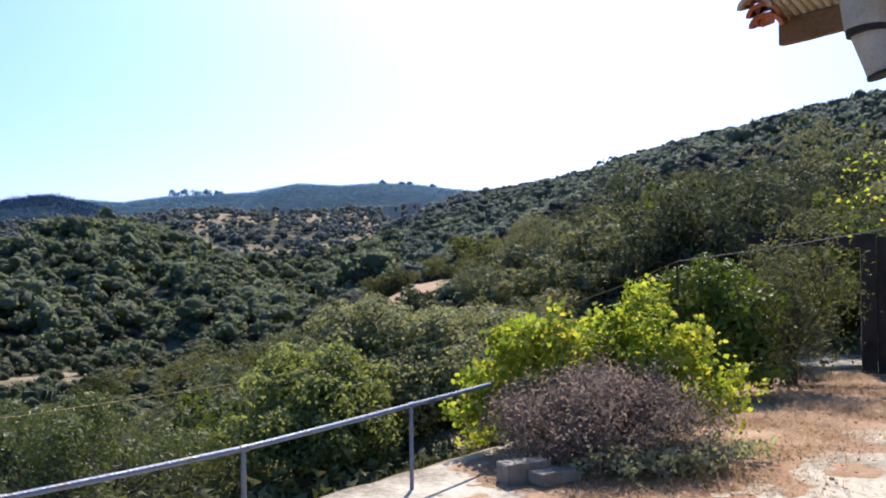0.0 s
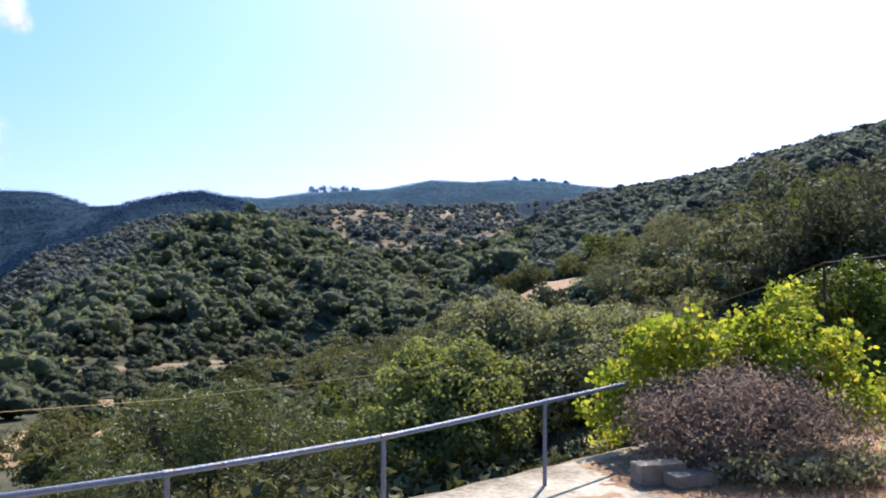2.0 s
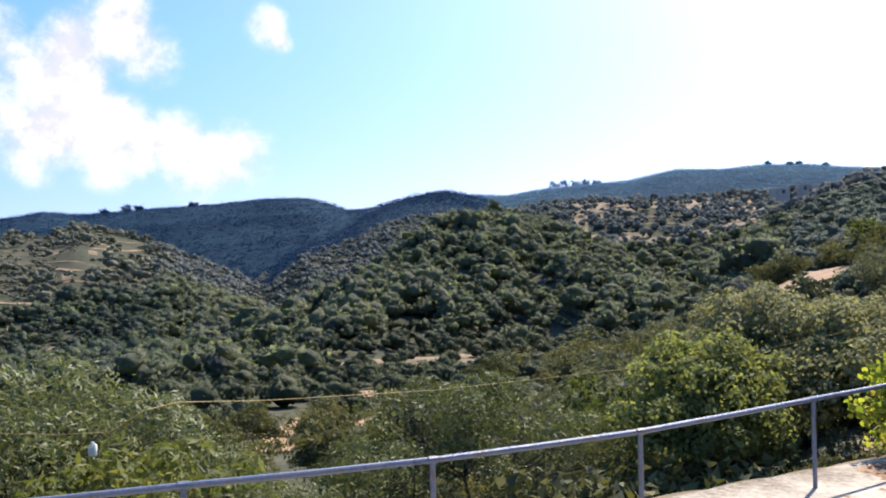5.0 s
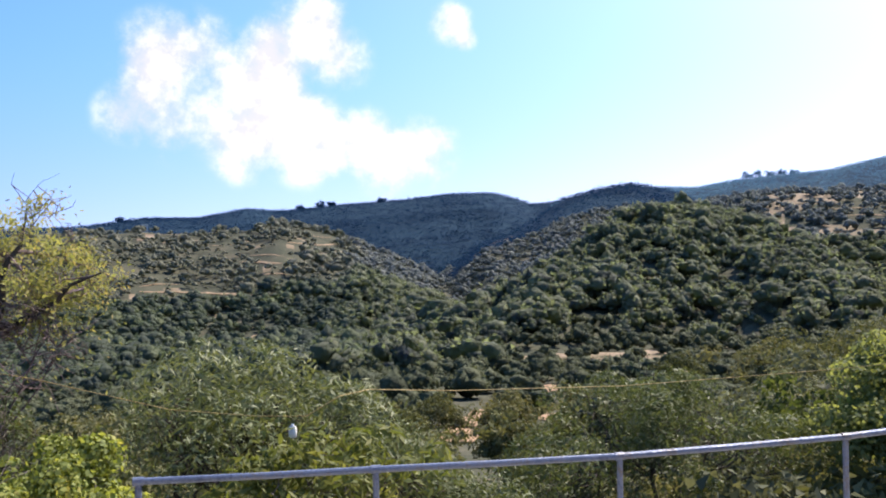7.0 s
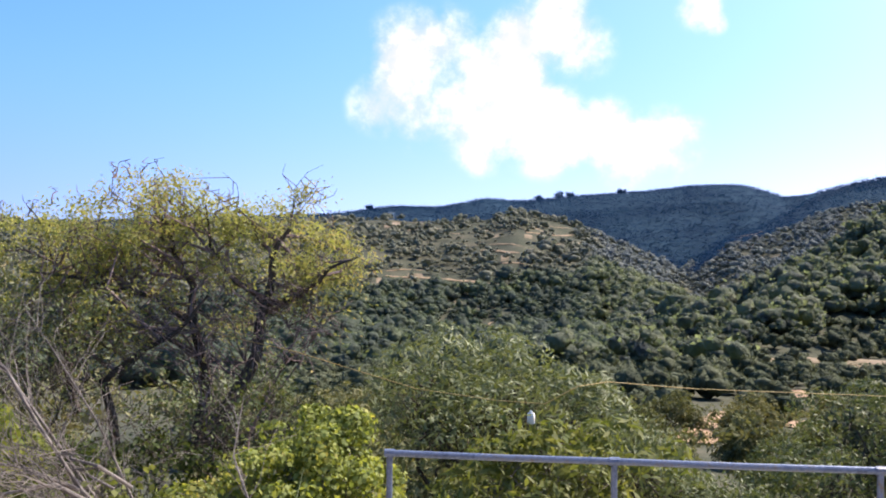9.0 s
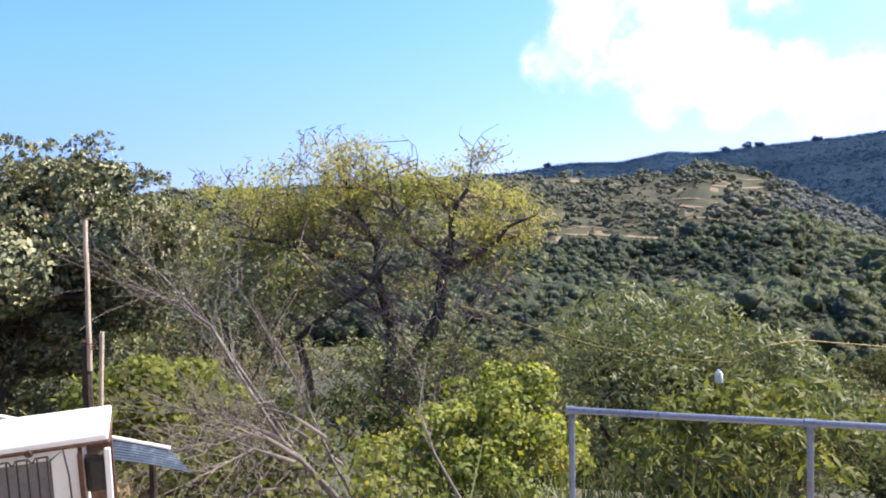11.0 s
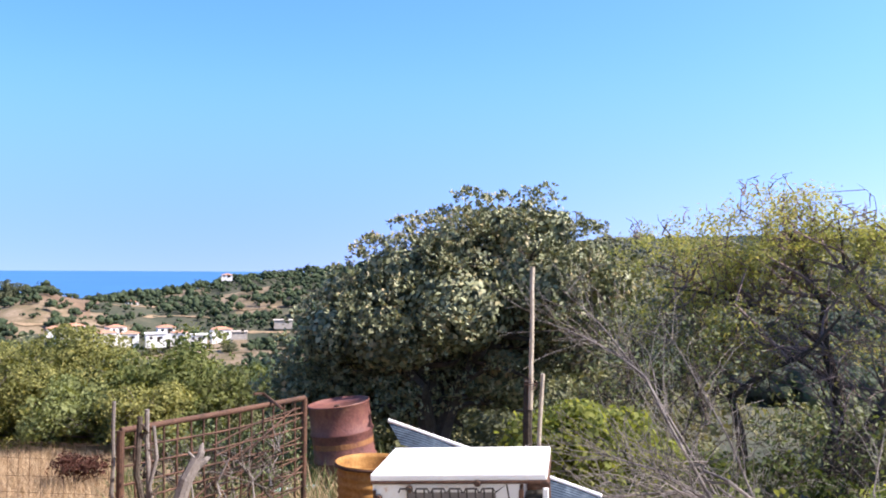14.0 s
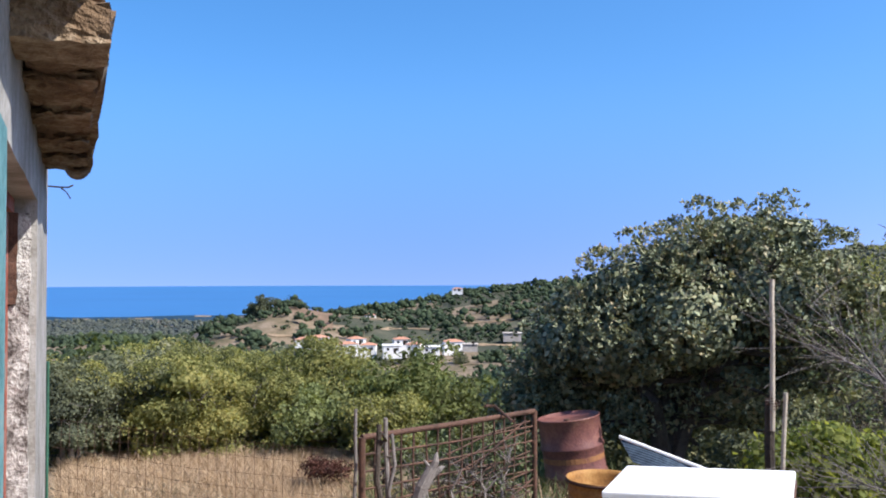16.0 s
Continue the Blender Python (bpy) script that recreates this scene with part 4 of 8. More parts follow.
dirt = spread_out("dirt_patch", [(0.75, 6.72), (1.3, 6.35), (1.8, 5.9), (2.4, 6.7), (3.0, 7.6), (4.1, 8.8), (5.4, 10.3), (6.4, 12.0), (7.0, 13.4), (6.0, 14.3), (4.2, 11.8), (3.0, 10.2), (1.6, 9.5), (0.95, 8.2), (1.05, 7.4)], 0.022, 0.7, 0.06, M_DIRT, 3.0)
tagged(dirt, "reddish dirt with straw and dead leaves over the concrete", "dirt", kind="structure")
step_slab = sheet("step", [(6.0, 14.0), (7.9, 14.3), (8.2, 15.8), (6.2, 15.6)], 0.1, 0.25, M_CONCRETE, 0.03, seed=8)
tagged(step_slab, "cracked concrete step before the wooden doorway", "step", kind="structure")

# the near wall of the house, running away beside the camera
U = polar(125.5, 1.0)
NRM = polar(35.5, 1.0)
WALL0 = Vector((LATE.x, LATE.y, 0)) - NRM * 0.19


def on_wall(s, out, z):
    p = WALL0 + U * s + NRM * out
    return Vector((p.x, p.y, z))


def wall_box(bm, s0, s1, o0, o1, z0, z1):
    c = (on_wall(s0, o0, z0) + on_wall(s1, o1, z1)) / 2
    rot = Matrix.Rotation(radians(125.5), 4, "Z")
    box(bm, c, (o1 - o0, s1 - s0, z1 - z0), rot @ Matrix.Identity(4))


DOOR = (2.25, 5.65)  # a wide doorway, its reveal seen edge-on
bm = bmesh.new()
wall_box(bm, -3.0, DOOR[0], -0.3, 0, -0.6, 2.68)
wall_box(bm, DOOR[1], 7.88, -0.3, 0, -0.6, 2.68)
wall_box(bm, DOOR[0], DOOR[1], -0.3, 0, 2.2, 2.68)
wall_box(bm, 7.58, 7.88, -6.0, -0.3, -0.6, 2.68)
wall_box(bm, -3.0, -2.7, -6.0, -0.3, -0.6, 2.68)
wall_box(bm, -3.0, 7.88, -6.3, -6.0, -0.6, 2.68)
bmesh.ops.subdivide_edges(bm, edges=[e for e in bm.edges if e.calc_length() > 0.5], cuts=10, use_grid_fill=True)
for v in bm.verts:
    v.co += Vector((noise.noise(v.co * 3.0), noise.noise(v.co * 3.0 + Vector((7, 0, 0))), 0)) * 0.006
house_wall = part("wall_house", bm, M_PLASTER)
tagged(house_wall, "weathered whitish plaster house wall with flaking paint", "wall", kind="structure")
door = new("door_1")
tagged(door, "worn dark red wooden double door set back in the wall", "door", kind="structure")
M_REDFRAME = material("worn_red_paint", [(0.12, 0.03, 0.02), (0.3, 0.07, 0.04), (0.25, 0.2, 0.17)], 0.7, 5.0, 40.0, 0.3)
# turquoise darkened to carry the shadow that lies on the frame
M_BLUETRIM = material("faded_shaded_turquoise_paint", [(0.05, 0.14, 0.15), (0.1, 0.23, 0.24), (0.2, 0.27, 0.27)], 0.7, 5.0, 40.0, 0.2)
n_board = 17
for k in range(n_board):
    a = DOOR[0] + (DOOR[1] - DOOR[0]) * k / n_board
    bm = bmesh.new()
    wall_box(bm, a + 0.004, a + (DOOR[1] - DOOR[0]) / n_board - 0.004, -0.19, -0.15 + 0.004 * (k % 3), -0.02, 2.12)
    part("board", bm, M_REDFRAME, door)
bm = bmesh.new()
wall_box(bm, DOOR[0], DOOR[1], -0.2, -0.12, 2.12, 2.2)
part("head_frame", bm, M_REDFRAME, door)
bm = bmesh.new()
wall_box(bm, 2.26, 2.76, -0.02, 0.02, 0.0, 2.19)
part("side_frame", bm, M_BLUETRIM, door, "faded turquoise side frame, coloured as if in shade")
# the far jamb: bare cement with the remains of a red frame
M_JAMB = material("stained_cement_jamb", [(0.07, 0.06, 0.055), (0.24, 0.225, 0.21), (0.46, 0.445, 0.42)], 0.95, 7.0, 40.0, 0.7, bump_scale=0.03, spread=(0.4, 0.58))
bm = bmesh.new()
wall_box(bm, 5.632, 5.655, -0.15, -0.035, 0.0, 2.12)
bmesh.ops.subdivide_edges(bm, edges=[e for e in bm.edges if e.calc_length() > 0.5], cuts=30)
for v in bm.verts:
    v.co += Vector((noise.noise(v.co * 12), noise.noise(v.co * 12 + Vector((5, 0, 0))), 0)) * 0.012
part("jamb", bm, M_JAMB, door, "rough stained cement door jamb")
bm = bmesh.new()
wall_box(bm, 5.605, 5.632, -0.15, -0.1, 1.6, 2.12)
bmesh.ops.subdivide_edges(bm, edges=[e for e in bm.edges if e.calc_length() > 0.3], cuts=14)
for v in bm.verts:
    v.co += Vector((noise.noise(v.co * 15), noise.noise(v.co * 15 + Vector((5, 0, 0))), 0)) * 0.01
part("jamb_frame", bm, M_RUST, door, "broken remains of a dark red frame")
# eave: rough concrete slab on brackets, with a gutter tile at its end
eave = thing("eave", on_wall(0, 0, 2.68), "rough broken concrete eave with a clay gutter, over the house wall", "eave")
eave.matrix_world = Matrix.Translation(on_wall(0, 0, 2.68)) @ Matrix.Rotation(radians(125.5), 4, "Z") @ Matrix.Rotation(radians(-0.91), 4, "X")


def eave_box(name, s0, s1, o0, o1, z0, z1, mat, bevel=0.015, jag=0.012, seed=0):
    bm = bmesh.new()
    box(bm, ((o0 + o1) / 2, (s0 + s1) / 2, (z0 + z1) / 2), (o1 - o0, s1 - s0, z1 - z0))
    bmesh.ops.subdivide_edges(bm, edges=bm.edges[:], cuts=6, use_grid_fill=True)
    rnd = random.Random(seed)
    for v in bm.verts:
        v.co += Vector((rnd.uniform(-jag, jag), rnd.uniform(-jag, jag) * 2, rnd.uniform(-jag, jag)))
    return part(name, bm, mat, eave)


eave_box("slab", 3.3, 7.3, 0.0, 0.31, -0.02, 0.08, M_RAWSOFFIT, jag=0.016, seed=2)
for k, s in enumerate((3.9, 4.7, 5.5, 6.3)):
    eave_box("corbel", s, s + 0.3, 0.0, 0.27, -0.06, -0.014, M_RAWSOFFIT, jag=0.012, seed=10 + k)
eave_box("beam_end", 3.1, 3.42, 0.0, 0.3, -0.1, 0.045, M_RAWSOFFIT, jag=0.006, seed=21)
bm = bmesh.new()
tube(bm, [(0.24, -3.0, 0.17), (0.24, 3.0, 0.16), (0.24, 7.3, 0.14)], 0.055, 12)
part("gutter_pipe", bm, M_BOARD, eave)
bm = bmesh.new()
for k in range(13):
    a = math.pi * k / 12
    for j, s in enumerate((6.95, 7.45)):
        bm.verts.new((0.22 - 0.1 * math.cos(a), s, 0.05 - 0.12 * math.sin(a)))
bm.verts.ensure_lookup_table()
for k in range(12):
    bm.faces.new((bm.verts[2 * k], bm.verts[2 * k + 1], bm.verts[2 * k + 3], bm.verts[2 * k + 2]))
ob = part("gutter_tile", bm, M_RAWSOFFIT, eave)
ob.modifiers.new("thick", "SOLIDIFY").thickness = 0.02
bm = bmesh.new()
wall_box(bm, -3.3, 7.95, -6.6, -0.02, 2.7, 2.95)
wall_box(bm, -3.3, 7.3, -0.02, 0.275, 2.9, 2.96)
roof = part("roof_house", bm, M_TILE)
tagged(roof, "flat roof edge of the house above the terrace", "roof", kind="structure")
bm = bmesh.new()
tube(bm, [on_wall(7.9, 0.0, 2.475), on_wall(7.9, 0.1, 2.47), on_wall(7.9, 0.15, 2.47), on_wall(7.91, 0.19, 2.49)], 0.007, 6)
tube(bm, [on_wall(7.9, 0.09, 2.472), on_wall(7.9, 0.14, 2.43), on_wall(7.91, 0.17, 2.38)], 0.005, 6)
tagged(part("wire_hook", bm, M_BLACK), "bent black wire hook on the house corner", "hook")
bm = bmesh.new()
tube(bm, [on_wall(7.95, 0.012, -0.55), on_wall(7.95, 0.012, 1.05)], 0.012, 8)
tagged(part("fence_post", bm, material("green_painted_iron", [(0.02, 0.07, 0.045), (0.045, 0.13, 0.085)], 0.6, 6.0, 40.0, 0.2)), "thin green iron fence post beside the house corner", "post", "fence posts")

# roof corner of the side wing, seen from below, with its downpipe
wing = thing("wing_roof", (0, 0, 0), "roof corner of pale canes and clay tiles over a brown board", "roof")
bl = sight(-22.19, 12.75, 6.0)
br = sight(-25.74, 13.29, 5.75)
br.z = bl.z
flat = (br - bl).normalized()
outward = Vector((flat.y, -flat.x, 0))
if outward.dot(polar(-25, 1)) > 0:
    outward = -outward
BOARD_H = 0.16
m = Matrix((flat, outward, (0, 0, 1))).transposed().to_4x4()
m.translation = bl
bm = bmesh.new()
box(bm, (0.75, 0.0, BOARD_H / 2), (1.5, 0.05, BOARD_H), bevel=0.008)
bmesh.ops.subdivide_edges(bm, edges=[e for e in bm.edges if e.calc_length() > 0.5], cuts=8)
for v in bm.verts:
    v.co += Vector((0, noise.noise(v.co * 9) * 0.006, noise.noise(v.co * 7) * 0.008))
bmesh.ops.transform(bm, matrix=m, verts=bm.verts)
part("fascia", bm, M_BOARD, wing)
M_CANE = material("pale_cane", [(0.22, 0.16, 0.09), (0.42, 0.34, 0.22), (0.5, 0.43, 0.31)], 0.8, 8.0, 60.0, 0.3)
rr = random.Random(6)
toward = (polar(-24, -1.0) * 0.72 + Vector((0, 0, 0.38)) + polar(66, 0.42)).normalized()
for k in range(26):
    p = m @ Vector((0.012 + k * 0.056 + rr.uniform(-0.004, 0.004), 0.0, BOARD_H + 0.02))
    bm = bmesh.new()
    tube(bm, [p - toward * 0.03, p + toward * 0.1, p + toward * (0.6 + rr.uniform(-0.03, 0.03))], [0.024 * rr.uniform(0.85, 1.1)] * 3, 10)
    part("cane", bm, M_CANE, wing)
above = flat.cross(toward)
above = above if above.z > 0 else -above
bm = bmesh.new()
box(bm, (0.75, 0.32, 0.06), (1.6, 0.7, 0.03))
lift = Matrix((flat, toward, above)).transposed().to_4x4()
lift.translation = m @ Vector((0, 0, BOARD_H + 0.02))
bmesh.ops.transform(bm, matrix=lift, verts=bm.verts)
part("deck", bm, M_RAWSOFFIT, wing)
M_TILE_ORANGE = material("orange_terracotta", [(0.26, 0.07, 0.03), (0.42, 0.13, 0.06), (0.45, 0.25, 0.15)], 0.85, 6.0, 50.0, 0.3)


def clay_tile(at, way, r, long, mat):
    """A half-round clay tile, its hollow down."""
    bm = bmesh.new()
    way = way.normalized()
    side = way.cross(Vector((0, 0, 1))).normalized()
    up = side.cross(way)
    rows = []
    for f, q in ((0.0, 1.0), (0.5, 0.93), (1.0, 0.86)):
        rows.append([bm.verts.new(at + way * long * f + r * q * (math.cos(math.pi * k / 10) * side + math.sin(math.pi * k / 10) * 0.85 * up)) for k in range(11)])
    for a, b in zip(rows, rows[1:]):
        for k in range(10):
            bm.faces.new((a[k], a[k + 1], b[k + 1], b[k]))
    ob = part("roof_tile", bm, mat, wing)
    ob.modifiers.new("thick", "SOLIDIFY").thickness = 0.026
    return ob


inside_way = polar(-30, 1.0) + Vector((0, 0, 0.3))
for az, el, dist, mat in ((-21.35, 13.9, 5.85, M_TILE_ORANGE), (-21.95, 13.95, 5.95, M_TILE_ORANGE), (-20.7, 15.0, 5.75, M_TILE), (-21.2, 15.3, 5.8, M_TILE), (-21.7, 15.5, 5.8, M_TILE), (-21.2, 14.5, 5.85, M_TILE_ORANGE), (-21.75, 14.75, 5.88, M_TILE)):
    clay_tile(sight(az, el, dist), inside_way, 0.078, 0.42, mat)
pipe = thing("downpipe", sight(-27.9, 16.4, 5.5), "beige-grey clay downpipe with a wide socket under the eave", "pipe")
o = Vector(pipe.location)
bm = bmesh.new()
tube(bm, [sight(-26.4, 18, 5.45) - o, sight(-26.85, 13.3, 5.45) - o], [0.135, 0.112], 20)
part("socket", bm, M_PIPE, pipe, smooth=False)
bm = bmesh.new()
tube(bm, [sight(-26.85, 13.35, 5.45) - o, sight(-26.9, 12.95, 5.45) - o], 0.108, 20)
part("ring", bm, M_DARKWOOD, pipe)
bm = bmesh.new()
tube(bm, [sight(-26.95, 13.2, 5.47) - o, sight(-27.35, 12.0, 5.47) - o, sight(-27.78, 10.7, 5.47) - o], [0.098, 0.094, 0.09], 18)
part("pipe", bm, M_PIPE, pipe)
bm = bmesh.new()
tube(bm, [sight(-27.76, 10.76, 5.47) - o, sight(-27.82, 10.58, 5.47) - o], 0.096, 18)
part("lip", bm, M_DARKWOOD, pipe, "dark lower lip")
bm = bmesh.new()
c = polar(-46, 8.0)
box(bm, (c.x, c.y, 1.4), (1.6, 4.0, 3.4), Matrix.Rotation(radians(-38), 4, "Z"))
tagged(part("wall_wing", bm, M_PLASTER), "plastered wall of the side wing", "wall", kind="structure")

# dark wooden doorway at the end of the path
gate_post = sight(-26.75, 0, 15.4)
dw = thing("wooden_doorway", (gate_post.x, gate_post.y, 0.0), "dark weathered wooden doorway with an open door across the path", "doorway", turn=-24)
bm = bmesh.new()
box(bm, (0, 0, 1.05), (0.22, 0.2, 2.3), bevel=0.01)
part("post", bm, M_DARKWOOD, dw)
bm = bmesh.new()
box(bm, (-0.85, 0, 2.12), (1.9, 0.18, 0.2), Matrix.Rotation(0.05, 4, "Y"), 0.01)
part("lintel", bm, M_DARKWOOD, dw)
bm = bmesh.new()
box(bm, (0.56, -0.02, 1.05), (0.88, 0.06, 2.2), bevel=0.006)
part("door", bm, M_DARKWOOD, dw)

# ---- rail ----
RAIL_TOP = 0.665
rail_pts = [Vector((-3.91, 2.65, RAIL_TOP)), Vector((-3.05, 3.49, RAIL_TOP - 0.01)), Vector((-2.07, 4.41, RAIL_TOP - 0.012)), Vector((-1.11, 5.48, RAIL_TOP)), Vector((-0.11, 7.08, RAIL_TOP)), Vector((0.62, 8.2, RAIL_TOP + 0.01))]
railing = thing("railing", (-1.5, 5.0, 0), "low blue-grey painted pipe railing along the terrace edge", "railing")
o = Vector(railing.location)
for k, (a, b) in enumerate(zip(rail_pts, rail_pts[1:])):
    bm = bmesh.new()
    tube(bm, [a - o, (a + b) / 2 - o + Vector((0, 0, -0.003)), b - o], 0.0185, 12)
    part("top_pipe", bm, M_RAIL, railing, smooth=False)
for p in rail_pts[:5]:
    bm = bmesh.new()
    tube(bm, [Vector((p.x, p.y, -0.05)) - o, Vector((p.x, p.y, p.z)) - o], 0.017, 10)
    post = part("post", bm, M_RAIL, railing)
    bm = bmesh.new()
    tube(bm, [p - o + Vector((-0.018, -0.02, 0)), p - o + Vector((0.018, 0.02, 0))], 0.0225, 10)
    part("weld_collar", bm, M_RAIL, post)

# ---- blocks ----


def concrete_block(at, turn, size, label):
    ob = thing("concrete_block", at, label, "block", "concrete blocks")
    ob.rotation_euler = (0, 0, radians(turn))
    bm = bmesh.new()
    box(bm, (0, 0, size[2] / 2), size, bevel=0.012)
    rnd = random.Random(size[2])
    for v in bm.verts:
        v.co += Vector((rnd.uniform(-1, 1), rnd.uniform(-1, 1), rnd.uniform(-1, 1))) * 0.004
    part("body", bm, M_BLOCK, ob)
    return ob


concrete_block((0.80, 7.28, 0.0), 22, (0.4, 0.2, 0.17), "grey concrete building block standing on the terrace")
concrete_block((1.04, 7.18, 0.02), 30, (0.4, 0.2, 0.1), "low grey concrete slab block beside the taller one")

# ---- plants ----


def grow(name, base, lobes, leaves, leaf, leaf_mat, bark, label, category="tree", group="", trunk_r=0.09, stems=1, twigs=3, clump=0.28, limbs=18, bare=0, seed=1, width=0.5, fork=0.35, up=0.3, light=False, tufted=0.6, lobed=False, heart=0.0, skeleton=(), rosette=0, cushions=0, cushion_r=0.25, inner=0.3):
    """A tree or shrub: tapered gnarled stems and limbs that reach into the lobes of the crown, and leaves round the twigs.
    lobes: centres and half-sizes (x, y, z, across, high), in the world."""
    rnd, gen = random.Random(seed), np.random.default_rng(seed)
    base = Vector(base)
    ob = thing(name, base, label, category, group)
    weights = [l[3] * l[3] * l[4] for l in lobes]
    mid = sum((Vector(l[:3]) * w for l, w in zip(lobes, weights)), Vector()) / sum(weights) - base
    bm = bmesh.new()
    forks = []
    for s in range(0 if skeleton else stems):
        a = 2 * math.pi * s / max(stems, 1) + rnd.uniform(0, 1)
        root = Vector((math.cos(a), math.sin(a), 0)) * trunk_r * (1.2 if stems > 1 else 0)
        top = Vector((mid.x * fork * 1.2 + rnd.uniform(-0.1, 0.1) * mid.z, mid.y * fork * 1.2 + rnd.uniform(-0.1, 0.1) * mid.z, mid.z * fork * rnd.uniform(0.85, 1.2)))
        top += root * 3
        bend = (root + top) / 2 + Vector((rnd.uniform(-1, 1), rnd.uniform(-1, 1), 0)) * trunk_r * 1.3
        tube(bm, [root - Vector((0, 0, 0.15)), root.lerp(bend, 0.5), bend, bend.lerp(top, 0.6), top], [trunk_r * 1.35, trunk_r * 1.05, trunk_r * 0.92, trunk_r * 0.85, trunk_r * 0.75], 8)
        forks.append(top)
    tips, mains = [], []

    def reach(start, goal, r, mains_too):
        far = (goal - start).length
        knee = start.lerp(goal, 0.4) + Vector((rnd.uniform(-1, 1), rnd.uniform(-1, 1), rnd.uniform(-0.4, 1) * up * 2)) * far * 0.17
        knee2 = start.lerp(goal, 0.74) + Vector((rnd.uniform(-1, 1), rnd.uniform(-1, 1), rnd.uniform(-0.6, 1))) * far * 0.11
        line = [start, start.lerp(knee, 0.5) + Vector((rnd.uniform(-1, 1), rnd.uniform(-1, 1), 0)) * far * 0.03, knee, knee2, goal]
        tube(bm, line, [r, r * 0.84, r * 0.66, r * 0.42, r * 0.16], 6)
        if mains_too:
            mains.extend([(a.lerp(b, f), r * q) for a, b, q in zip(line[1:], line[2:], (0.7, 0.5, 0.3)) for f in (0.0, 0.33, 0.66)])
        return line

    bm_main = bmesh.new()
    for pts, r0 in skeleton:
        line = [Vector(p) - base for p in pts]
        fine = [line[0]]
        for a, b in zip(line, line[1:]):
            fine += [a.lerp(b, 0.5) + Vector((rnd.uniform(-1, 1), rnd.uniform(-1, 1), rnd.uniform(-1, 1))) * (b - a).length * 0.07, b]
        m = len(fine) - 1
        tube(bm_main, fine, [r0 * (1 - 0.78 * k / m) for k in range(m + 1)], 8)
        mains.extend([(fine[k].lerp(fine[k + 1], f), r0 * (1 - 0.78 * k / m)) for k in range(m // 4, m) for f in (0.0, 0.5)])
    n_main = 0 if skeleton else max(3, limbs // 16)
    for k in range(limbs):
        l = lobes[k % len(lobes)] if k < n_main else lobes[rnd.choices(range(len(lobes)), weights)[0]]
        d = Vector((rnd.gauss(0, 1), rnd.gauss(0, 1), rnd.gauss(0, 1))).normalized() * (0.25 if k < n_main else rnd.uniform(0.4, 0.98))
        goal = Vector(l[:3]) - base + Vector((d.x * l[3], d.y * l[3], d.z * l[4]))
        if k < n_main:
            line = reach(min(forks, key=lambda f: (f - goal).length), goal, trunk_r * rnd.uniform(0.45, 0.7), True)
        else:
            start, r0 = min(rnd.sample(mains, min(len(mains), 9)), key=lambda q: (q[0] - goal).length)
            line = reach(start, goal, min(r0 * 0.7, trunk_r * 0.3) + 0.003, False)
        r = trunk_r * 0.3
        knee, knee2 = line[2], line[3]
        tips += [goal, knee2, knee2.lerp(goal, 0.5)]
        for j in range(twigs):
            s = knee.lerp(goal, rnd.uniform(0.2, 1))
            e = s + Vector((rnd.gauss(0, 1), rnd.gauss(0, 1), rnd.gauss(0.3, 0.8))).normalized() * clump * rnd.uniform(0.8, 1.9)
            tube(bm, [s, s.lerp(e, 0.5) + Vector((rnd.uniform(-1, 1), rnd.uniform(-1, 1), rnd.uniform(-1, 1))) * 0.05, e], [r * 0.16 + 0.002, r * 0.1 + 0.0015, 0.0015], 4, cap=False)
            tips.append(e)
    for k in range(bare):
        l = lobes[rnd.choices(range(len(lobes)), weights)[0]]
        a = rnd.uniform(0, 6.28)
        s = Vector(l[:3]) - base + Vector((math.cos(a) * l[3] * 0.5, math.sin(a) * l[3] * 0.5, l[4] * 0.8))
        p, pts = s, [s]
        for j in range(4):
            p = p + Vector((rnd.gauss(0, 0.6), rnd.gauss(0, 0.6), rnd.uniform(0.3, 1))).normalized() * clump * 0.45
            pts.append(p)
        tube(bm, pts, [0.008, 0.007, 0.006, 0.004, 0.002], 4, cap=False)
        for q in pts[1:]:
            e = q + Vector((rnd.gauss(0, 1), rnd.gauss(0, 1), rnd.gauss(0.4, 0.5))).normalized() * clump * rnd.uniform(0.3, 0.8)
            tube(bm, [q, e], [0.005, 0.002], 4, cap=False)
    if skeleton:
        part("main_limb", bm_main, M_BARK, ob, "dark gnarled main limbs")
    else:
        bm_main.free()
    part("twig" if skeleton else "trunk", bm, bark, ob)
    # leaves: about the twigs, and a thinner veil all over the lobes' outsides
    tips = np.array([t[:] for t in tips])
    if skeleton:
        c = np.array([[*(Vector(l[:3]) - base), l[3], l[4]] for l in lobes])
        near = np.linalg.norm((tips[:, None] - c[None, :, :3]) / (c[None, :, [3, 3, 4]] * 1.15), axis=2).min(1)
        tips = tips[near < 1]
    tips = tips[gen.uniform(size=len(tips)) < tufted]
    n1 = int(leaves * (0.18 if cushions else 0.6))
    at = tips[gen.integers(0, len(tips), n1)] + gen.normal(size=(n1, 3)) * clump * np.array((0.55, 0.55, 0.42))
    n2 = leaves - n1
    w = np.array(weights) / sum(weights)
    pick = gen.choice(len(lobes), n2, p=w)
    lo = np.array([[*(Vector(l[:3]) - base), l[3], l[4]] for l in lobes])
    # sprays: many small bunches on the shell of each lobe
    bunches = max(8, leaves // 60)
    bl = gen.choice(len(lobes), bunches, p=w)
    d = gen.normal(size=(bunches, 3))
    d /= np.linalg.norm(d, axis=1, keepdims=True)
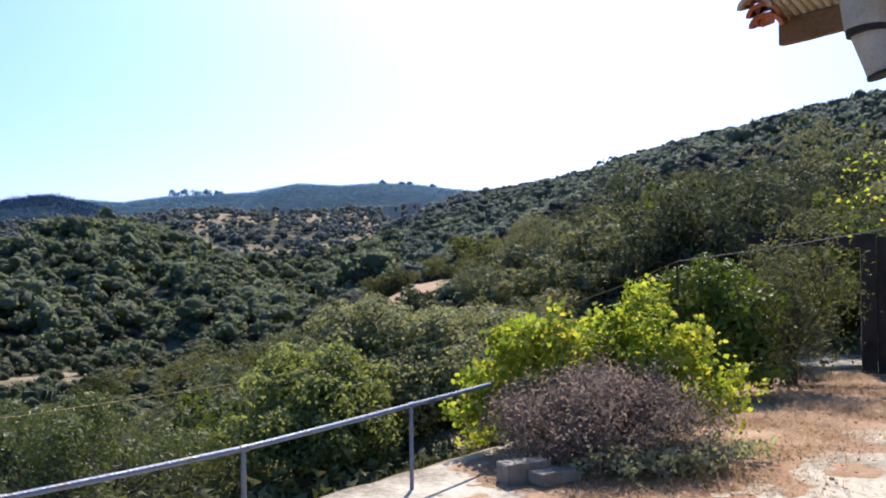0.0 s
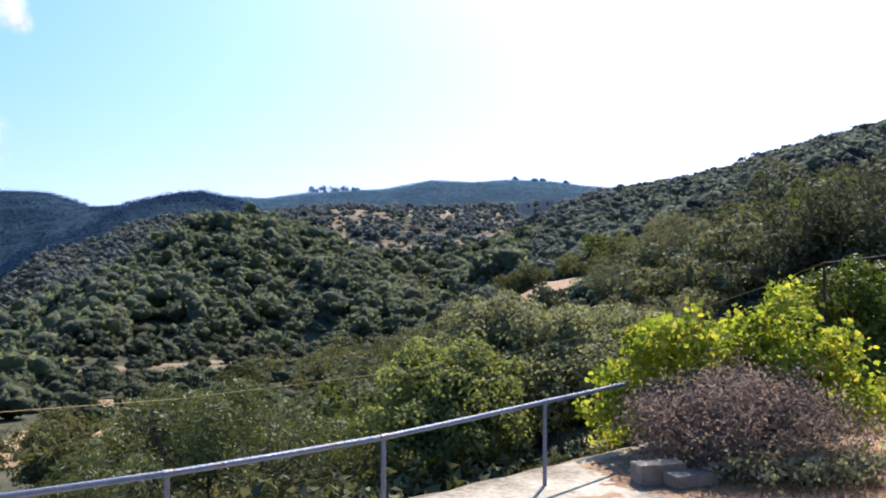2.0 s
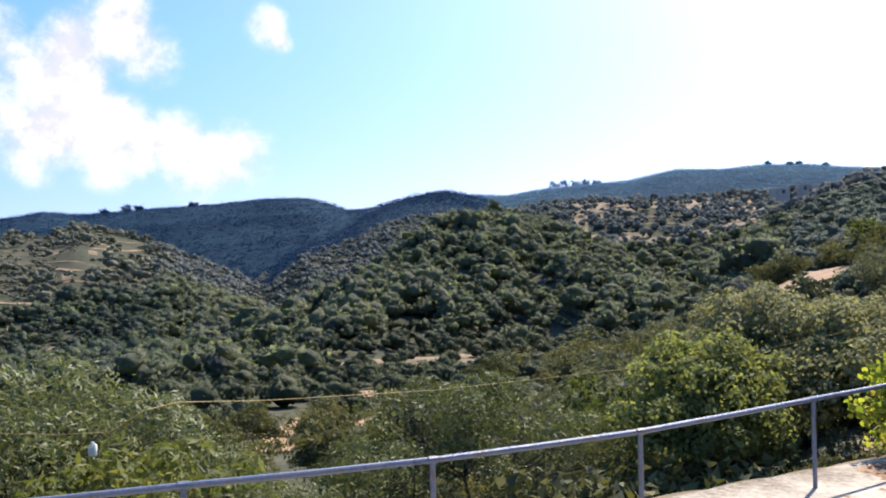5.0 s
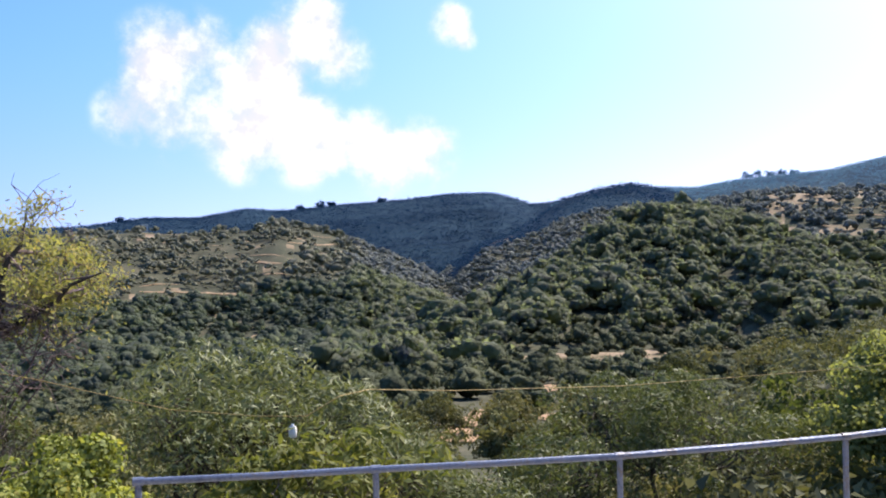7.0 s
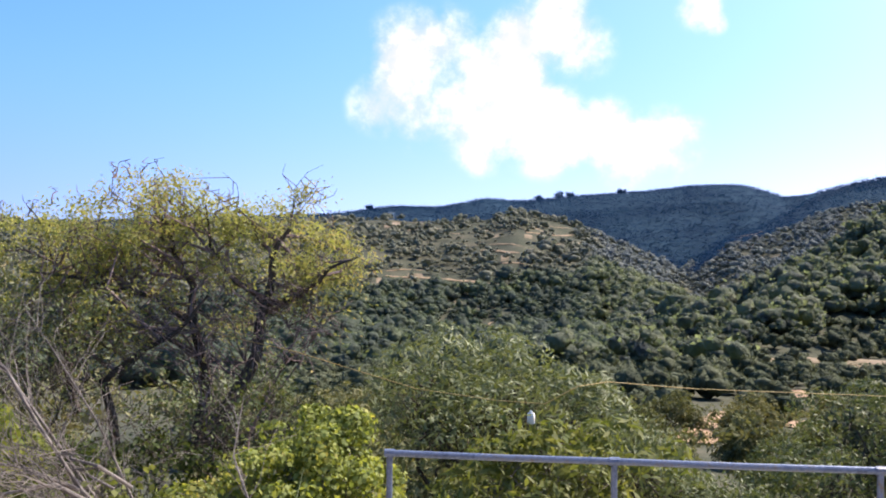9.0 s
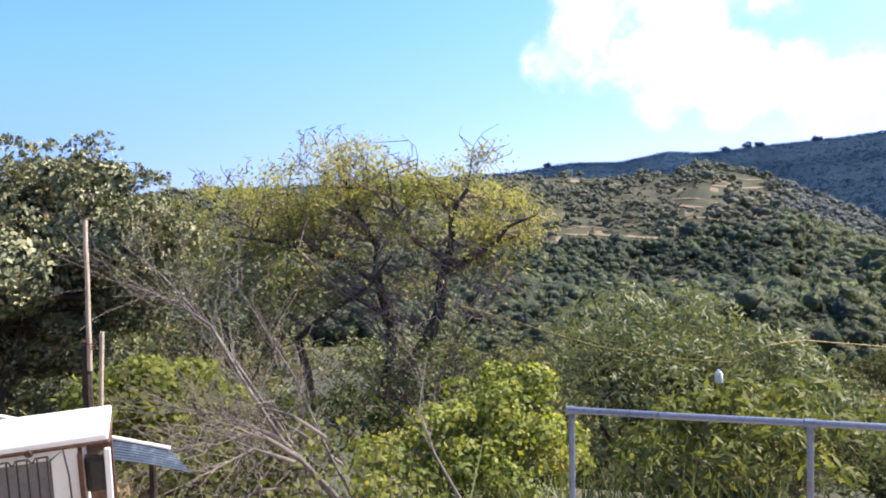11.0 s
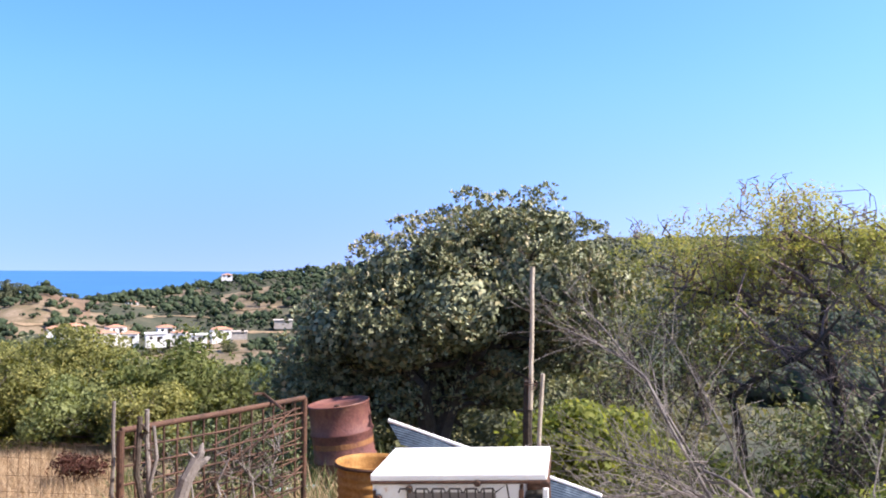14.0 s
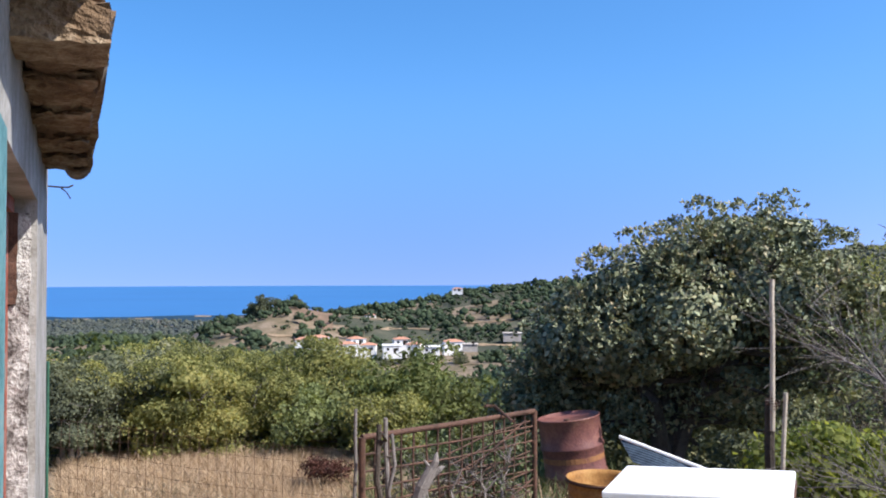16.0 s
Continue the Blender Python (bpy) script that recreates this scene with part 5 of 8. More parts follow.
    d[:, 2] = np.where(d[:, 2] < -0.35, -d[:, 2], d[:, 2])
    bc = lo[bl, :3] + d * np.stack([lo[bl, 3], lo[bl, 3], lo[bl, 4]], 1) * gen.uniform(0.72, 1.08, (bunches, 1))
    at2 = bc[gen.integers(0, bunches, n2)] + gen.normal(size=(n2, 3)) * clump * 0.42
    bent = None
    if cushions:
        # leaves sit on many rounded cushions that cover the lobes and leave dark gaps between them
        w2 = np.array(weights) ** 0.67
        bl = gen.choice(len(lobes), cushions, p=w2 / w2.sum())
        d = gen.normal(size=(cushions, 3))
        d /= np.linalg.norm(d, axis=1, keepdims=True)
        d[:, 2] = np.where(d[:, 2] < -0.45, -d[:, 2], d[:, 2])
        bc = lo[bl, :3] + d * lo[bl][:, [3, 3, 4]] * gen.uniform(0.7, 1.06, (cushions, 1))
        br = cushion_r * gen.uniform(0.55, 1.3, cushions)
        pick = gen.choice(cushions, n2, p=br ** 2 / (br ** 2).sum())
        e = gen.normal(size=(n2, 3)) + d[pick] * 0.6 + np.array((0, 0, 0.5))
        e /= np.linalg.norm(e, axis=1, keepdims=True)
        at2 = bc[pick] + e * br[pick, None] * gen.uniform(0.7, 1.12, (n2, 1)) * np.array((1, 1, 0.8))
        bent = np.concatenate([gen.normal(size=(n1, 3)), e * 1.0 + gen.normal(size=(n2, 3)) * 0.55])
    at = np.concatenate([at, at2])
    keep = at[:, 2] + base.z > land(at[:, 0] + base.x, at[:, 1] + base.y) + 0.03
    at = at[keep]
    bent = bent[keep] if cushions else None
    out = at - lo[:, :3].mean(0)
    out /= np.linalg.norm(out, axis=1, keepdims=True) + 1e-6
    face = out * 0.5 + gen.normal(size=at.shape) * 0.75 + np.array((0, 0, 0.35))
    face = bent if cushions else face
    face /= np.linalg.norm(face, axis=1, keepdims=True)
    size = leaf * gen.uniform(0.6, 1.35, len(at))
    if rosette:
        # leaves in whorls round the twig ends, pointing outwards
        chosen = gen.integers(0, len(at), len(at) // rosette)
        tuft = at[chosen]
        which = gen.integers(0, len(tuft), len(at))
        bent = face[chosen][which]
        way = gen.normal(size=at.shape) + (bent * 0.9 if cushions else out * 0.6) + np.array((0, 0, 0.3))
        way /= np.linalg.norm(way, axis=1, keepdims=True)
        flat_side = np.cross(way, out + np.array((0, 0, 0.7)) + gen.normal(size=at.shape) * 0.25)
        flat_side /= np.linalg.norm(flat_side, axis=1, keepdims=True) + 1e-6
        root, tip = tuft[which] + way * leaf * 0.15, tuft[which] + way * (leaf * 0.15 + size[:, None])
        side = flat_side * (size * width / 2)[:, None]
        leaves_mesh = np.stack([root, root * 0.42 + tip * 0.58 + side, tip, root * 0.42 + tip * 0.58 - side], 1)
    else:
        leaves_mesh = leaf_quads(at, face, size, size * width)
    if light:
        leaves_mesh = np.stack([leaves_mesh[:, 0], leaves_mesh[:, 1], leaves_mesh[:, 2] * 0.75 + leaves_mesh[:, 3] * 0.25 + (leaves_mesh[:, 3] - leaves_mesh[:, 1]) * 0.35], 1)
    if lobed:
        base_, right, tip, left = (leaves_mesh[:, k] for k in range(4))
        mid_ = (right + left) / 2
        leaves_mesh = np.stack([base_ * 0.75 + mid_ * 0.25, base_ * 0.55 + right * 0.6 - mid_ * 0.15, right * 0.9 + tip * 0.1, right * 0.38 + tip * 0.45 + mid_ * 0.17, tip, left * 0.38 + tip * 0.45 + mid_ * 0.17, left * 0.9 + tip * 0.1, base_ * 0.55 + left * 0.6 - mid_ * 0.15], 1)
    if heart:
        # denser, larger leaves filling the inside of the lobes
        n3 = int(leaves * inner)
        pick = gen.choice(len(lobes), n3, p=w)
        d = gen.normal(size=(n3, 3))
        d /= np.linalg.norm(d, axis=1, keepdims=True)
        at3 = lo[pick, :3] + d * lo[pick][:, [3, 3, 4]] * heart * gen.uniform(0.5, 1.0, (n3, 1))
        face3 = d + gen.normal(size=(n3, 3)) * 0.4
        face3 /= np.linalg.norm(face3, axis=1, keepdims=True)
        inner = leaf_quads(at3, face3, gen.uniform(1.2, 1.9, n3) * leaf, gen.uniform(0.8, 1.3, n3) * leaf)
        if base.z < 400:
            inner = inner[at3[:, 2] + base.z > land(at3[:, 0] + base.x, at3[:, 1] + base.y) + 0.1]
        if light:
            inner = inner[:, :3]
        if leaves_mesh.shape[1] == inner.shape[1]:
            leaves_mesh = np.concatenate([leaves_mesh, inner])
    facets("crown", leaves_mesh, leaf_mat, ob)
    return ob


def lobe(az, el, d, across, high, late=False, mid=False):
    p = from_late(az, el, d) if late else from_mid(az, el, d) if mid else sight(az, el, d)
    return (p.x, p.y, p.z, across, high)


def on_land(az, d, late=False, dx=0.0):
    p = from_late(az, 0, d) if late else sight(az, 0, d)
    return Vector((p.x, p.y, height(p)))


# the vine-grown shrub on the terrace corner
grow("vine", (1.9, 8.5, 0.0), [lobe(-4.3, -7.3, 8.6, 0.17, 0.20), lobe(-5.6, -5.7, 8.6, 0.17, 0.20), lobe(-6.8, -5.4, 9.1, 0.22, 0.24), lobe(-8.4, -4.5, 8.6, 0.20, 0.19), lobe(-10.1, -4.5, 8.6, 0.17, 0.18), lobe(-11.6, -4.5, 9.1, 0.23, 0.24), lobe(-13.0, -4.2, 9.1, 0.18, 0.19), lobe(-14.1, -3.0, 8.9, 0.22, 0.25), lobe(-14.8, -3.9, 9.1, 0.17, 0.22), lobe(-15.4, -5.2, 9.0, 0.20, 0.18), lobe(-16.8, -5.5, 8.8, 0.17, 0.25), lobe(-17.1, -6.8, 9.1, 0.20, 0.19), lobe(-17.8, -8.2, 9.1, 0.21, 0.25), lobe(-18.6, -8.2, 9.1, 0.20, 0.20), lobe(-19.6, -7.8, 8.9, 0.19, 0.18), lobe(-18.7, -9.2, 8.7, 0.23, 0.16), lobe(-9.0, -6.0, 8.5, 0.21, 0.19), lobe(-11.1, -5.9, 8.9, 0.20, 0.19), lobe(-12.8, -5.7, 9.2, 0.18, 0.20), lobe(-14.6, -5.9, 8.6, 0.21, 0.19), lobe(-15.9, -6.7, 8.7, 0.22, 0.19), lobe(-3.5, -8.4, 8.9, 0.23, 0.17), lobe(-2.8, -10.1, 8.5, 0.18, 0.24), lobe(-3.5, -11.4, 8.9, 0.18, 0.19), lobe(-4.6, -8.9, 8.6, 0.20, 0.16), lobe(-6.5, -6.9, 9.0, 0.23, 0.26), lobe(-17.6, -9.6, 9.0, 0.24, 0.16), lobe(-10.5, -5.9, 9.4, 0.7, 0.24)],
     15000, 0.065, M_VINE, M_GREYWOOD, "yellow-green vine sprawling over a grey-brown shrub", "vine", trunk_r=0.025, stems=3, twigs=3, clump=0.15, limbs=60, seed=3, width=0.9, lobed=True)
grow("shrub", (1.75, 7.85, 0.0), [lobe(-8.0, -9.7, 7.9, 0.55, 0.34), lobe(-11.8, -9.5, 7.9, 0.62, 0.38), lobe(-14.6, -10.0, 8.0, 0.55, 0.34), lobe(-11.0, -8.5, 8.2, 0.7, 0.28), lobe(-6.4, -10.4, 8.0, 0.36, 0.25), lobe(-8.6, -11.3, 7.8, 0.5, 0.3), lobe(-15.6, -11.0, 7.8, 0.45, 0.28), lobe(-10.6, -10.6, 7.6, 0.5, 0.32)],
     27000, 0.038, M_SAGE, M_GREYWOOD, "dry grey-brown shrub with dense thin stems on the terrace corner", "shrub", trunk_r=0.016, stems=10, twigs=9, clump=0.15, limbs=150, seed=4, width=0.4, fork=0.3)
M_GREYGREEN = foliage("grey_green_leaves", [(0.204, 0.222, 0.161), (0.300, 0.324, 0.236), (0.396, 0.420, 0.310)], 0.4, 0.8, 1.0, vary=0.0)
grow("weed", (1.9, 7.15, 0.0), [(1.5, 7.15, 0.14, 0.3, 0.12), (1.9, 7.25, 0.14, 0.3, 0.12), (2.35, 7.4, 0.15, 0.35, 0.14), (2.75, 7.75, 0.12, 0.3, 0.1), (1.75, 7.35, 0.22, 0.2, 0.12)],
     1700, 0.055, M_GREYGREEN, M_GREYWOOD, "low grey-green weeds at the foot of the shrub", "weeds", trunk_r=0.008, stems=5, twigs=3, clump=0.09, limbs=45, seed=6, width=0.55)

# bushes beyond the shrub, before the doorway
grow("bush", on_land(-17.8, 12.6), [lobe(-16.0, -2.9, 12.6, 0.5, 0.35), lobe(-18.2, -2.2, 12.8, 0.55, 0.42), lobe(-19.8, -3.4, 12.6, 0.45, 0.4), lobe(-17.2, -4.6, 12.4, 0.6, 0.4), lobe(-15.2, -4.9, 12.4, 0.4, 0.3), lobe(-20.4, -5.2, 12.4, 0.4, 0.35), lobe(-18.6, -6.6, 12.3, 0.6, 0.35), lobe(-20.8, -7.0, 12.4, 0.35, 0.25)],
     5200, 0.085, M_SPRAY, M_BARK, "bright yellow-green leafy bush beside the path", "bush", trunk_r=0.05, stems=3, twigs=4, clump=0.26, limbs=60, seed=51, width=0.5, tufted=0.6, heart=0.6, cushions=70, cushion_r=0.24)
grow("bush", on_land(-22.6, 13.6), [lobe(-22.2, -1.6, 13.4, 0.6, 0.7), lobe(-23.6, 0.4, 13.6, 0.5, 0.6), lobe(-22.0, -3.6, 13.2, 0.5, 0.5), lobe(-24.4, -2.4, 13.8, 0.5, 0.6), lobe(-22.2, -6.0, 13.0, 0.5, 0.35), lobe(-23.4, -5.4, 13.4, 0.4, 0.4)],
     3000, 0.075, M_OLIVE, M_BARK, "sparse slender bush with small pale leaves by the doorway", "bush", trunk_r=0.03, stems=4, twigs=6, clump=0.26, limbs=50, bare=5, seed=52, width=0.5, tufted=0.6)
grow("overhanging_sprig", sight(-33.5, 3.0, 9.0), [lobe(-27.2, 4.6, 9.0, 0.3, 0.2), lobe(-26.4, 2.6, 9.0, 0.2, 0.2), lobe(-29.0, 4.0, 9.0, 0.5, 0.3)],
     160, 0.055, M_VINE, M_BARK, "thin overhanging sprig with yellowing leaves beside the house", "plant", trunk_r=0.012, stems=1, twigs=4, clump=0.16, limbs=14, seed=53, width=0.6)

# almond, oak and the bushes round the yard
ALMOND_LIMBS = [  # bearing, elevation and distance along each main limb, and its thickness
    ([(65.5, -12.7, 8.80), (62.9, -9.8, 8.82), (61.3, -6.8, 8.84), (60.8, -3.7, 8.86), (60.4, -0.6, 8.88), (59.3, 1.1, 8.90)], 0.085),
    ([(64.9, -12.7, 8.90), (64.3, -9.3, 8.97), (64.7, -6.9, 9.03), (65.2, -4.7, 9.10), (65.2, -2.5, 9.17), (66.3, -0.6, 9.23), (67.3, 1.9, 9.30)], 0.075),
    ([(69.6, -12.5, 8.90), (70.4, -8.2, 8.82), (67.8, -6.2, 8.75), (65.6, -4.8, 8.68), (64.3, -3.1, 8.60)], 0.050),
    ([(71.8, -10.0, 9.40), (72.4, -7.5, 9.45), (72.5, -5.1, 9.50), (72.7, -2.9, 9.55), (73.5, -0.1, 9.60)], 0.040),
    ([(60.8, -3.7, 8.90), (58.5, -2.9, 8.80), (56.8, -1.4, 8.70), (55.0, -0.7, 8.60)], 0.035),
    ([(60.4, -0.6, 8.90), (61.7, 1.5, 8.88), (62.6, 2.4, 8.85), (62.6, 3.8, 8.83), (63.5, 4.6, 8.80)], 0.006),
    ([(59.3, 1.1, 8.90), (59.0, 3.3, 8.87), (59.8, 4.5, 8.83), (59.6, 5.2, 8.80)], 0.005),
    ([(59.1, 3.5, 8.90), (58.2, 4.7, 8.85), (57.2, 5.2, 8.80)], 0.003),
    ([(65.2, -4.7, 9.20), (67.4, -3.1, 9.25), (69.6, -2.7, 9.30), (71.8, -2.0, 9.35), (74.5, -1.6, 9.40)], 0.045),
    ([(64.7, -6.9, 9.00), (67.5, -5.2, 9.07), (70.6, -5.1, 9.13), (73.0, -3.5, 9.20)], 0.030),
    ([(60.8, -3.7, 8.90), (62.7, -2.2, 9.00), (64.2, -0.0, 9.10), (64.5, 2.5, 9.20)], 0.035),
]
grow("almond_tree", on_land(65.5, 8.9, True), [lobe(75.1, 0.1, 9.6, 0.41, 0.29, True), lobe(72.9, 1.3, 9.6, 0.35, 0.23, True), lobe(70.5, 0.9, 8.8, 0.38, 0.29, True), lobe(68.9, 2.9, 8.8, 0.32, 0.22, True), lobe(66.2, 3.1, 9.5, 0.35, 0.22, True), lobe(67.4, 0.4, 9.4, 0.43, 0.25, True), lobe(64.2, 1.4, 9.3, 0.38, 0.26, True), lobe(62.0, 0.7, 9.0, 0.32, 0.25, True), lobe(59.6, 0.7, 9.2, 0.32, 0.27, True), lobe(57.3, -0.0, 9.2, 0.32, 0.23, True), lobe(55.3, -0.7, 9.2, 0.26, 0.17, True), lobe(59.9, -1.8, 8.8, 0.38, 0.18, True), lobe(56.5, -2.0, 9.1, 0.32, 0.14, True), lobe(63.7, -1.7, 9.1, 0.38, 0.18, True), lobe(66.8, -2.1, 9.4, 0.32, 0.17, True), lobe(71.8, -1.7, 9.6, 0.38, 0.22, True), lobe(74.2, -2.4, 9.6, 0.35, 0.23, True), lobe(69.6, -1.0, 9.2, 0.35, 0.21, True), lobe(62.8, -5.2, 9.1, 0.26, 0.10, True), lobe(65.6, -5.4, 8.9, 0.26, 0.10, True), lobe(58.4, 2.5, 8.7, 0.2, 0.2, True), lobe(61.2, 1.7, 8.9, 0.22, 0.2, True), lobe(70.8, -4.8, 8.9, 0.3, 0.2, True), lobe(67.6, -3.6, 8.9, 0.3, 0.18, True), lobe(57.6, -2.8, 8.9, 0.28, 0.2, True), lobe(69.4, -5.8, 8.9, 0.3, 0.16, True), lobe(58.0, -4.2, 8.9, 0.24, 0.12, True), lobe(70.6, -3.3, 8.7, 0.29, 0.16, True), lobe(75.5, -4.4, 9.1, 0.26, 0.23, True), lobe(73.1, -5.1, 9.0, 0.26, 0.16, True)],
     25000, 0.046, M_ALMOND, M_MAUVEBARK, "gnarled almond tree with sparse yellow-green leaves and bare twigs", trunk_r=0.07, twigs=6, clump=0.14, limbs=110, bare=26, seed=5, width=0.36, tufted=0.5,
     skeleton=[([from_late(*p) for p in pts], r) for pts, r in ALMOND_LIMBS])
grow("oak_tree", on_land(88, 10.6, True), [lobe(85.2, 2.2, 10.2, 0.42, 0.3, True), lobe(81.7, 1.9, 10.2, 0.46, 0.34, True), lobe(88.0, 0.5, 10.2, 0.6, 0.42, True), lobe(91.2, -0.9, 10.2, 0.6, 0.4, True), lobe(94.4, -2.4, 10.4, 0.5, 0.36, True), lobe(83.4, 0.6, 10.2, 0.6, 0.4, True),
      lobe(82.5, -1.9, 10.0, 0.85, 0.6, True), lobe(87.5, -3.4, 9.8, 0.9, 0.65, True), lobe(91.6, -5.0, 10.1, 0.9, 0.55, True), lobe(95.2, -5.0, 10.2, 0.6, 0.48, True), lobe(79.2, -0.6, 10.4, 0.5, 0.45, True), lobe(77.6, -2.0, 10.4, 0.4, 0.4, True),
      lobe(84.8, -7.0, 10.7, 0.9, 0.7, True), lobe(94.2, -7.8, 10.7, 0.75, 0.55, True), lobe(90, -8.8, 10.7, 0.9, 0.6, True), lobe(80.4, -5.1, 10.9, 0.7, 0.6, True), lobe(97.2, -8.4, 10.6, 0.45, 0.45, True)],
     74000, 0.051, M_OAK, M_BARK, "broad oak tree with small leathery grey-green leaves", trunk_r=0.17, stems=1, twigs=5, clump=0.15, limbs=110, seed=8, width=0.5, fork=0.4, tufted=0.7, heart=0.72, inner=0.7, rosette=9, cushions=400, cushion_r=0.2)
for k, (az, d, lobes, n) in enumerate((
        (78.5, 5.4, [(81.4, -11.4, 5.3, 0.2, 0.16), (79.4, -11.6, 5.2, 0.22, 0.14), (77.0, -12.0, 5.4, 0.2, 0.13), (80.2, -13.2, 5.1, 0.2, 0.16), (81.8, -13.6, 5.2, 0.2, 0.25)], 1900),
        (59.5, 6.2, [(60.4, -15.0, 6.2, 0.4, 0.22), (56.9, -14.2, 6.4, 0.35, 0.25), (55.4, -16.2, 6.2, 0.4, 0.28), (63.4, -16.6, 6.2, 0.4, 0.2), (58.7, -17.6, 6.0, 0.5, 0.25), (57.6, -12.6, 6.6, 0.35, 0.2), (62, -18, 6, 0.5, 0.25)], 6200),
        (70.0, 7.0, [(70.5, -14.4, 7.0, 0.4, 0.2), (67.2, -13.6, 7.2, 0.35, 0.2), (73.4, -14.0, 7.0, 0.4, 0.2)], 1500),
        (42.5, 6.0, [(45.6, -14.2, 5.9, 0.3, 0.25), (42.8, -13.8, 6.0, 0.3, 0.22), (39.8, -13.4, 6.2, 0.3, 0.25), (36.4, -14.6, 6.2, 0.3, 0.25), (45, -16, 5.8, 0.4, 0.3), (40, -16, 5.9, 0.5, 0.3)], 2800))):
    grow("bramble", on_land(az, d, True), [lobe(*l, True) for l in lobes], int(n * (3.0, 1.9, 2.4, 0.9)[k]), 0.043 if k != 3 else 0.095, (M_LUSH, M_BRAMBLE, M_BRIGHT, M_PEACH)[k], M_GREYWOOD, "bright green leafy bramble thicket" if k != 3 else "yellow-green leafy bush just below the railing", "bush", "brambles", trunk_r=0.014, stems=5, twigs=4, clump=0.12, limbs=46, seed=20 + k, width=0.75 if k != 3 else 0.3, tufted=0.45, cushions=(50, 70, 40, 60)[k], cushion_r=0.16)
for k, (az, d, lobes, n) in enumerate((
        (47, 9.0, [(50.3, -9.8, 9.0, 0.6, 0.5), (46.8, -9.6, 9.2, 0.55, 0.42), (43.2, -10.2, 9.2, 0.5, 0.4), (51.6, -11.6, 8.6, 0.6, 0.5), (40.4, -11.4, 9.0, 0.5, 0.4), (47, -13, 8.6, 0.9, 0.6)], 9500),
        (22, 12.5, [(27.4, -14.0, 12.2, 0.6, 0.4), (23.4, -10.9, 12.6, 1.0, 0.55), (21.6, -9.6, 12.8, 0.7, 0.45), (18.4, -11.3, 12.4, 0.8, 0.5), (14.4, -12.6, 12.0, 0.7, 0.5), (30.5, -16.2, 11.8, 0.6, 0.4), (24, -14, 11.8, 1.2, 0.6)], 14000),
        (34.5, 10.5, [(34.6, -16.2, 10.4, 0.5, 0.3), (38.2, -13.8, 10.2, 0.5, 0.36), (32, -16.8, 10.4, 0.5, 0.3)], 5000))):
    grow("olive_tree", on_land(az, d), [lobe(*l, mid=True) for l in lobes], int(n * 1.2), 0.085, M_OLIVE_DARKER if k == 1 else M_OLIVE_NEAR, M_BARK, "young olive tree with narrow grey-green leaves below the terrace", group="olive trees", trunk_r=0.08, stems=2, twigs=6, clump=0.28, limbs=70, seed=30 + k, width=0.24, cushions=90, cushion_r=0.32)

grow("thorn_bush", on_land(76, 8.6, True), [lobe(74.5, -5.5, 8.6, 0.75, 0.6, True), lobe(78.0, -6.2, 8.4, 0.6, 0.7, True), lobe(71.5, -7.6, 8.4, 0.7, 0.5, True), lobe(77, -9.4, 8.0, 0.7, 0.4, True)],
     2600, 0.05, M_OLIVE_DARKER, M_BARK, "half-bare thorny bush with thin brown twigs", "bush", trunk_r=0.02, stems=6, twigs=9, clump=0.24, limbs=75, seed=44, width=0.4, fork=0.35)
grow("thorn_bush", on_land(63, 7.4, True), [lobe(63, -11.2, 7.4, 0.6, 0.4, True), lobe(60.5, -10.6, 7.6, 0.45, 0.35, True), lobe(67, -11.5, 7.2, 0.5, 0.35, True)],
     1500, 0.045, M_OLIVE_DARKER, M_BARK, "half-bare thorny bush with thin brown twigs", "bush", trunk_r=0.016, stems=6, twigs=8, clump=0.2, limbs=50, seed=45, width=0.5, fork=0.35)
grow("thorn_bush", on_land(62.5, 8.9, True), [lobe(66, -3.6, 8.9, 0.85, 0.5, True), lobe(60.5, -3.2, 8.9, 0.75, 0.45, True), lobe(63, -6.2, 8.8, 0.85, 0.5, True), lobe(57.6, -4.0, 8.9, 0.5, 0.4, True), lobe(70, -5.0, 9.0, 0.8, 0.5, True)],
     900, 0.05, M_ALMOND, M_MAUVEBARK, "tangle of bare grey twigs under the almond tree", "bush", trunk_r=0.04, stems=5, twigs=8, clump=0.26, limbs=70, seed=46, width=0.4, fork=0.4)
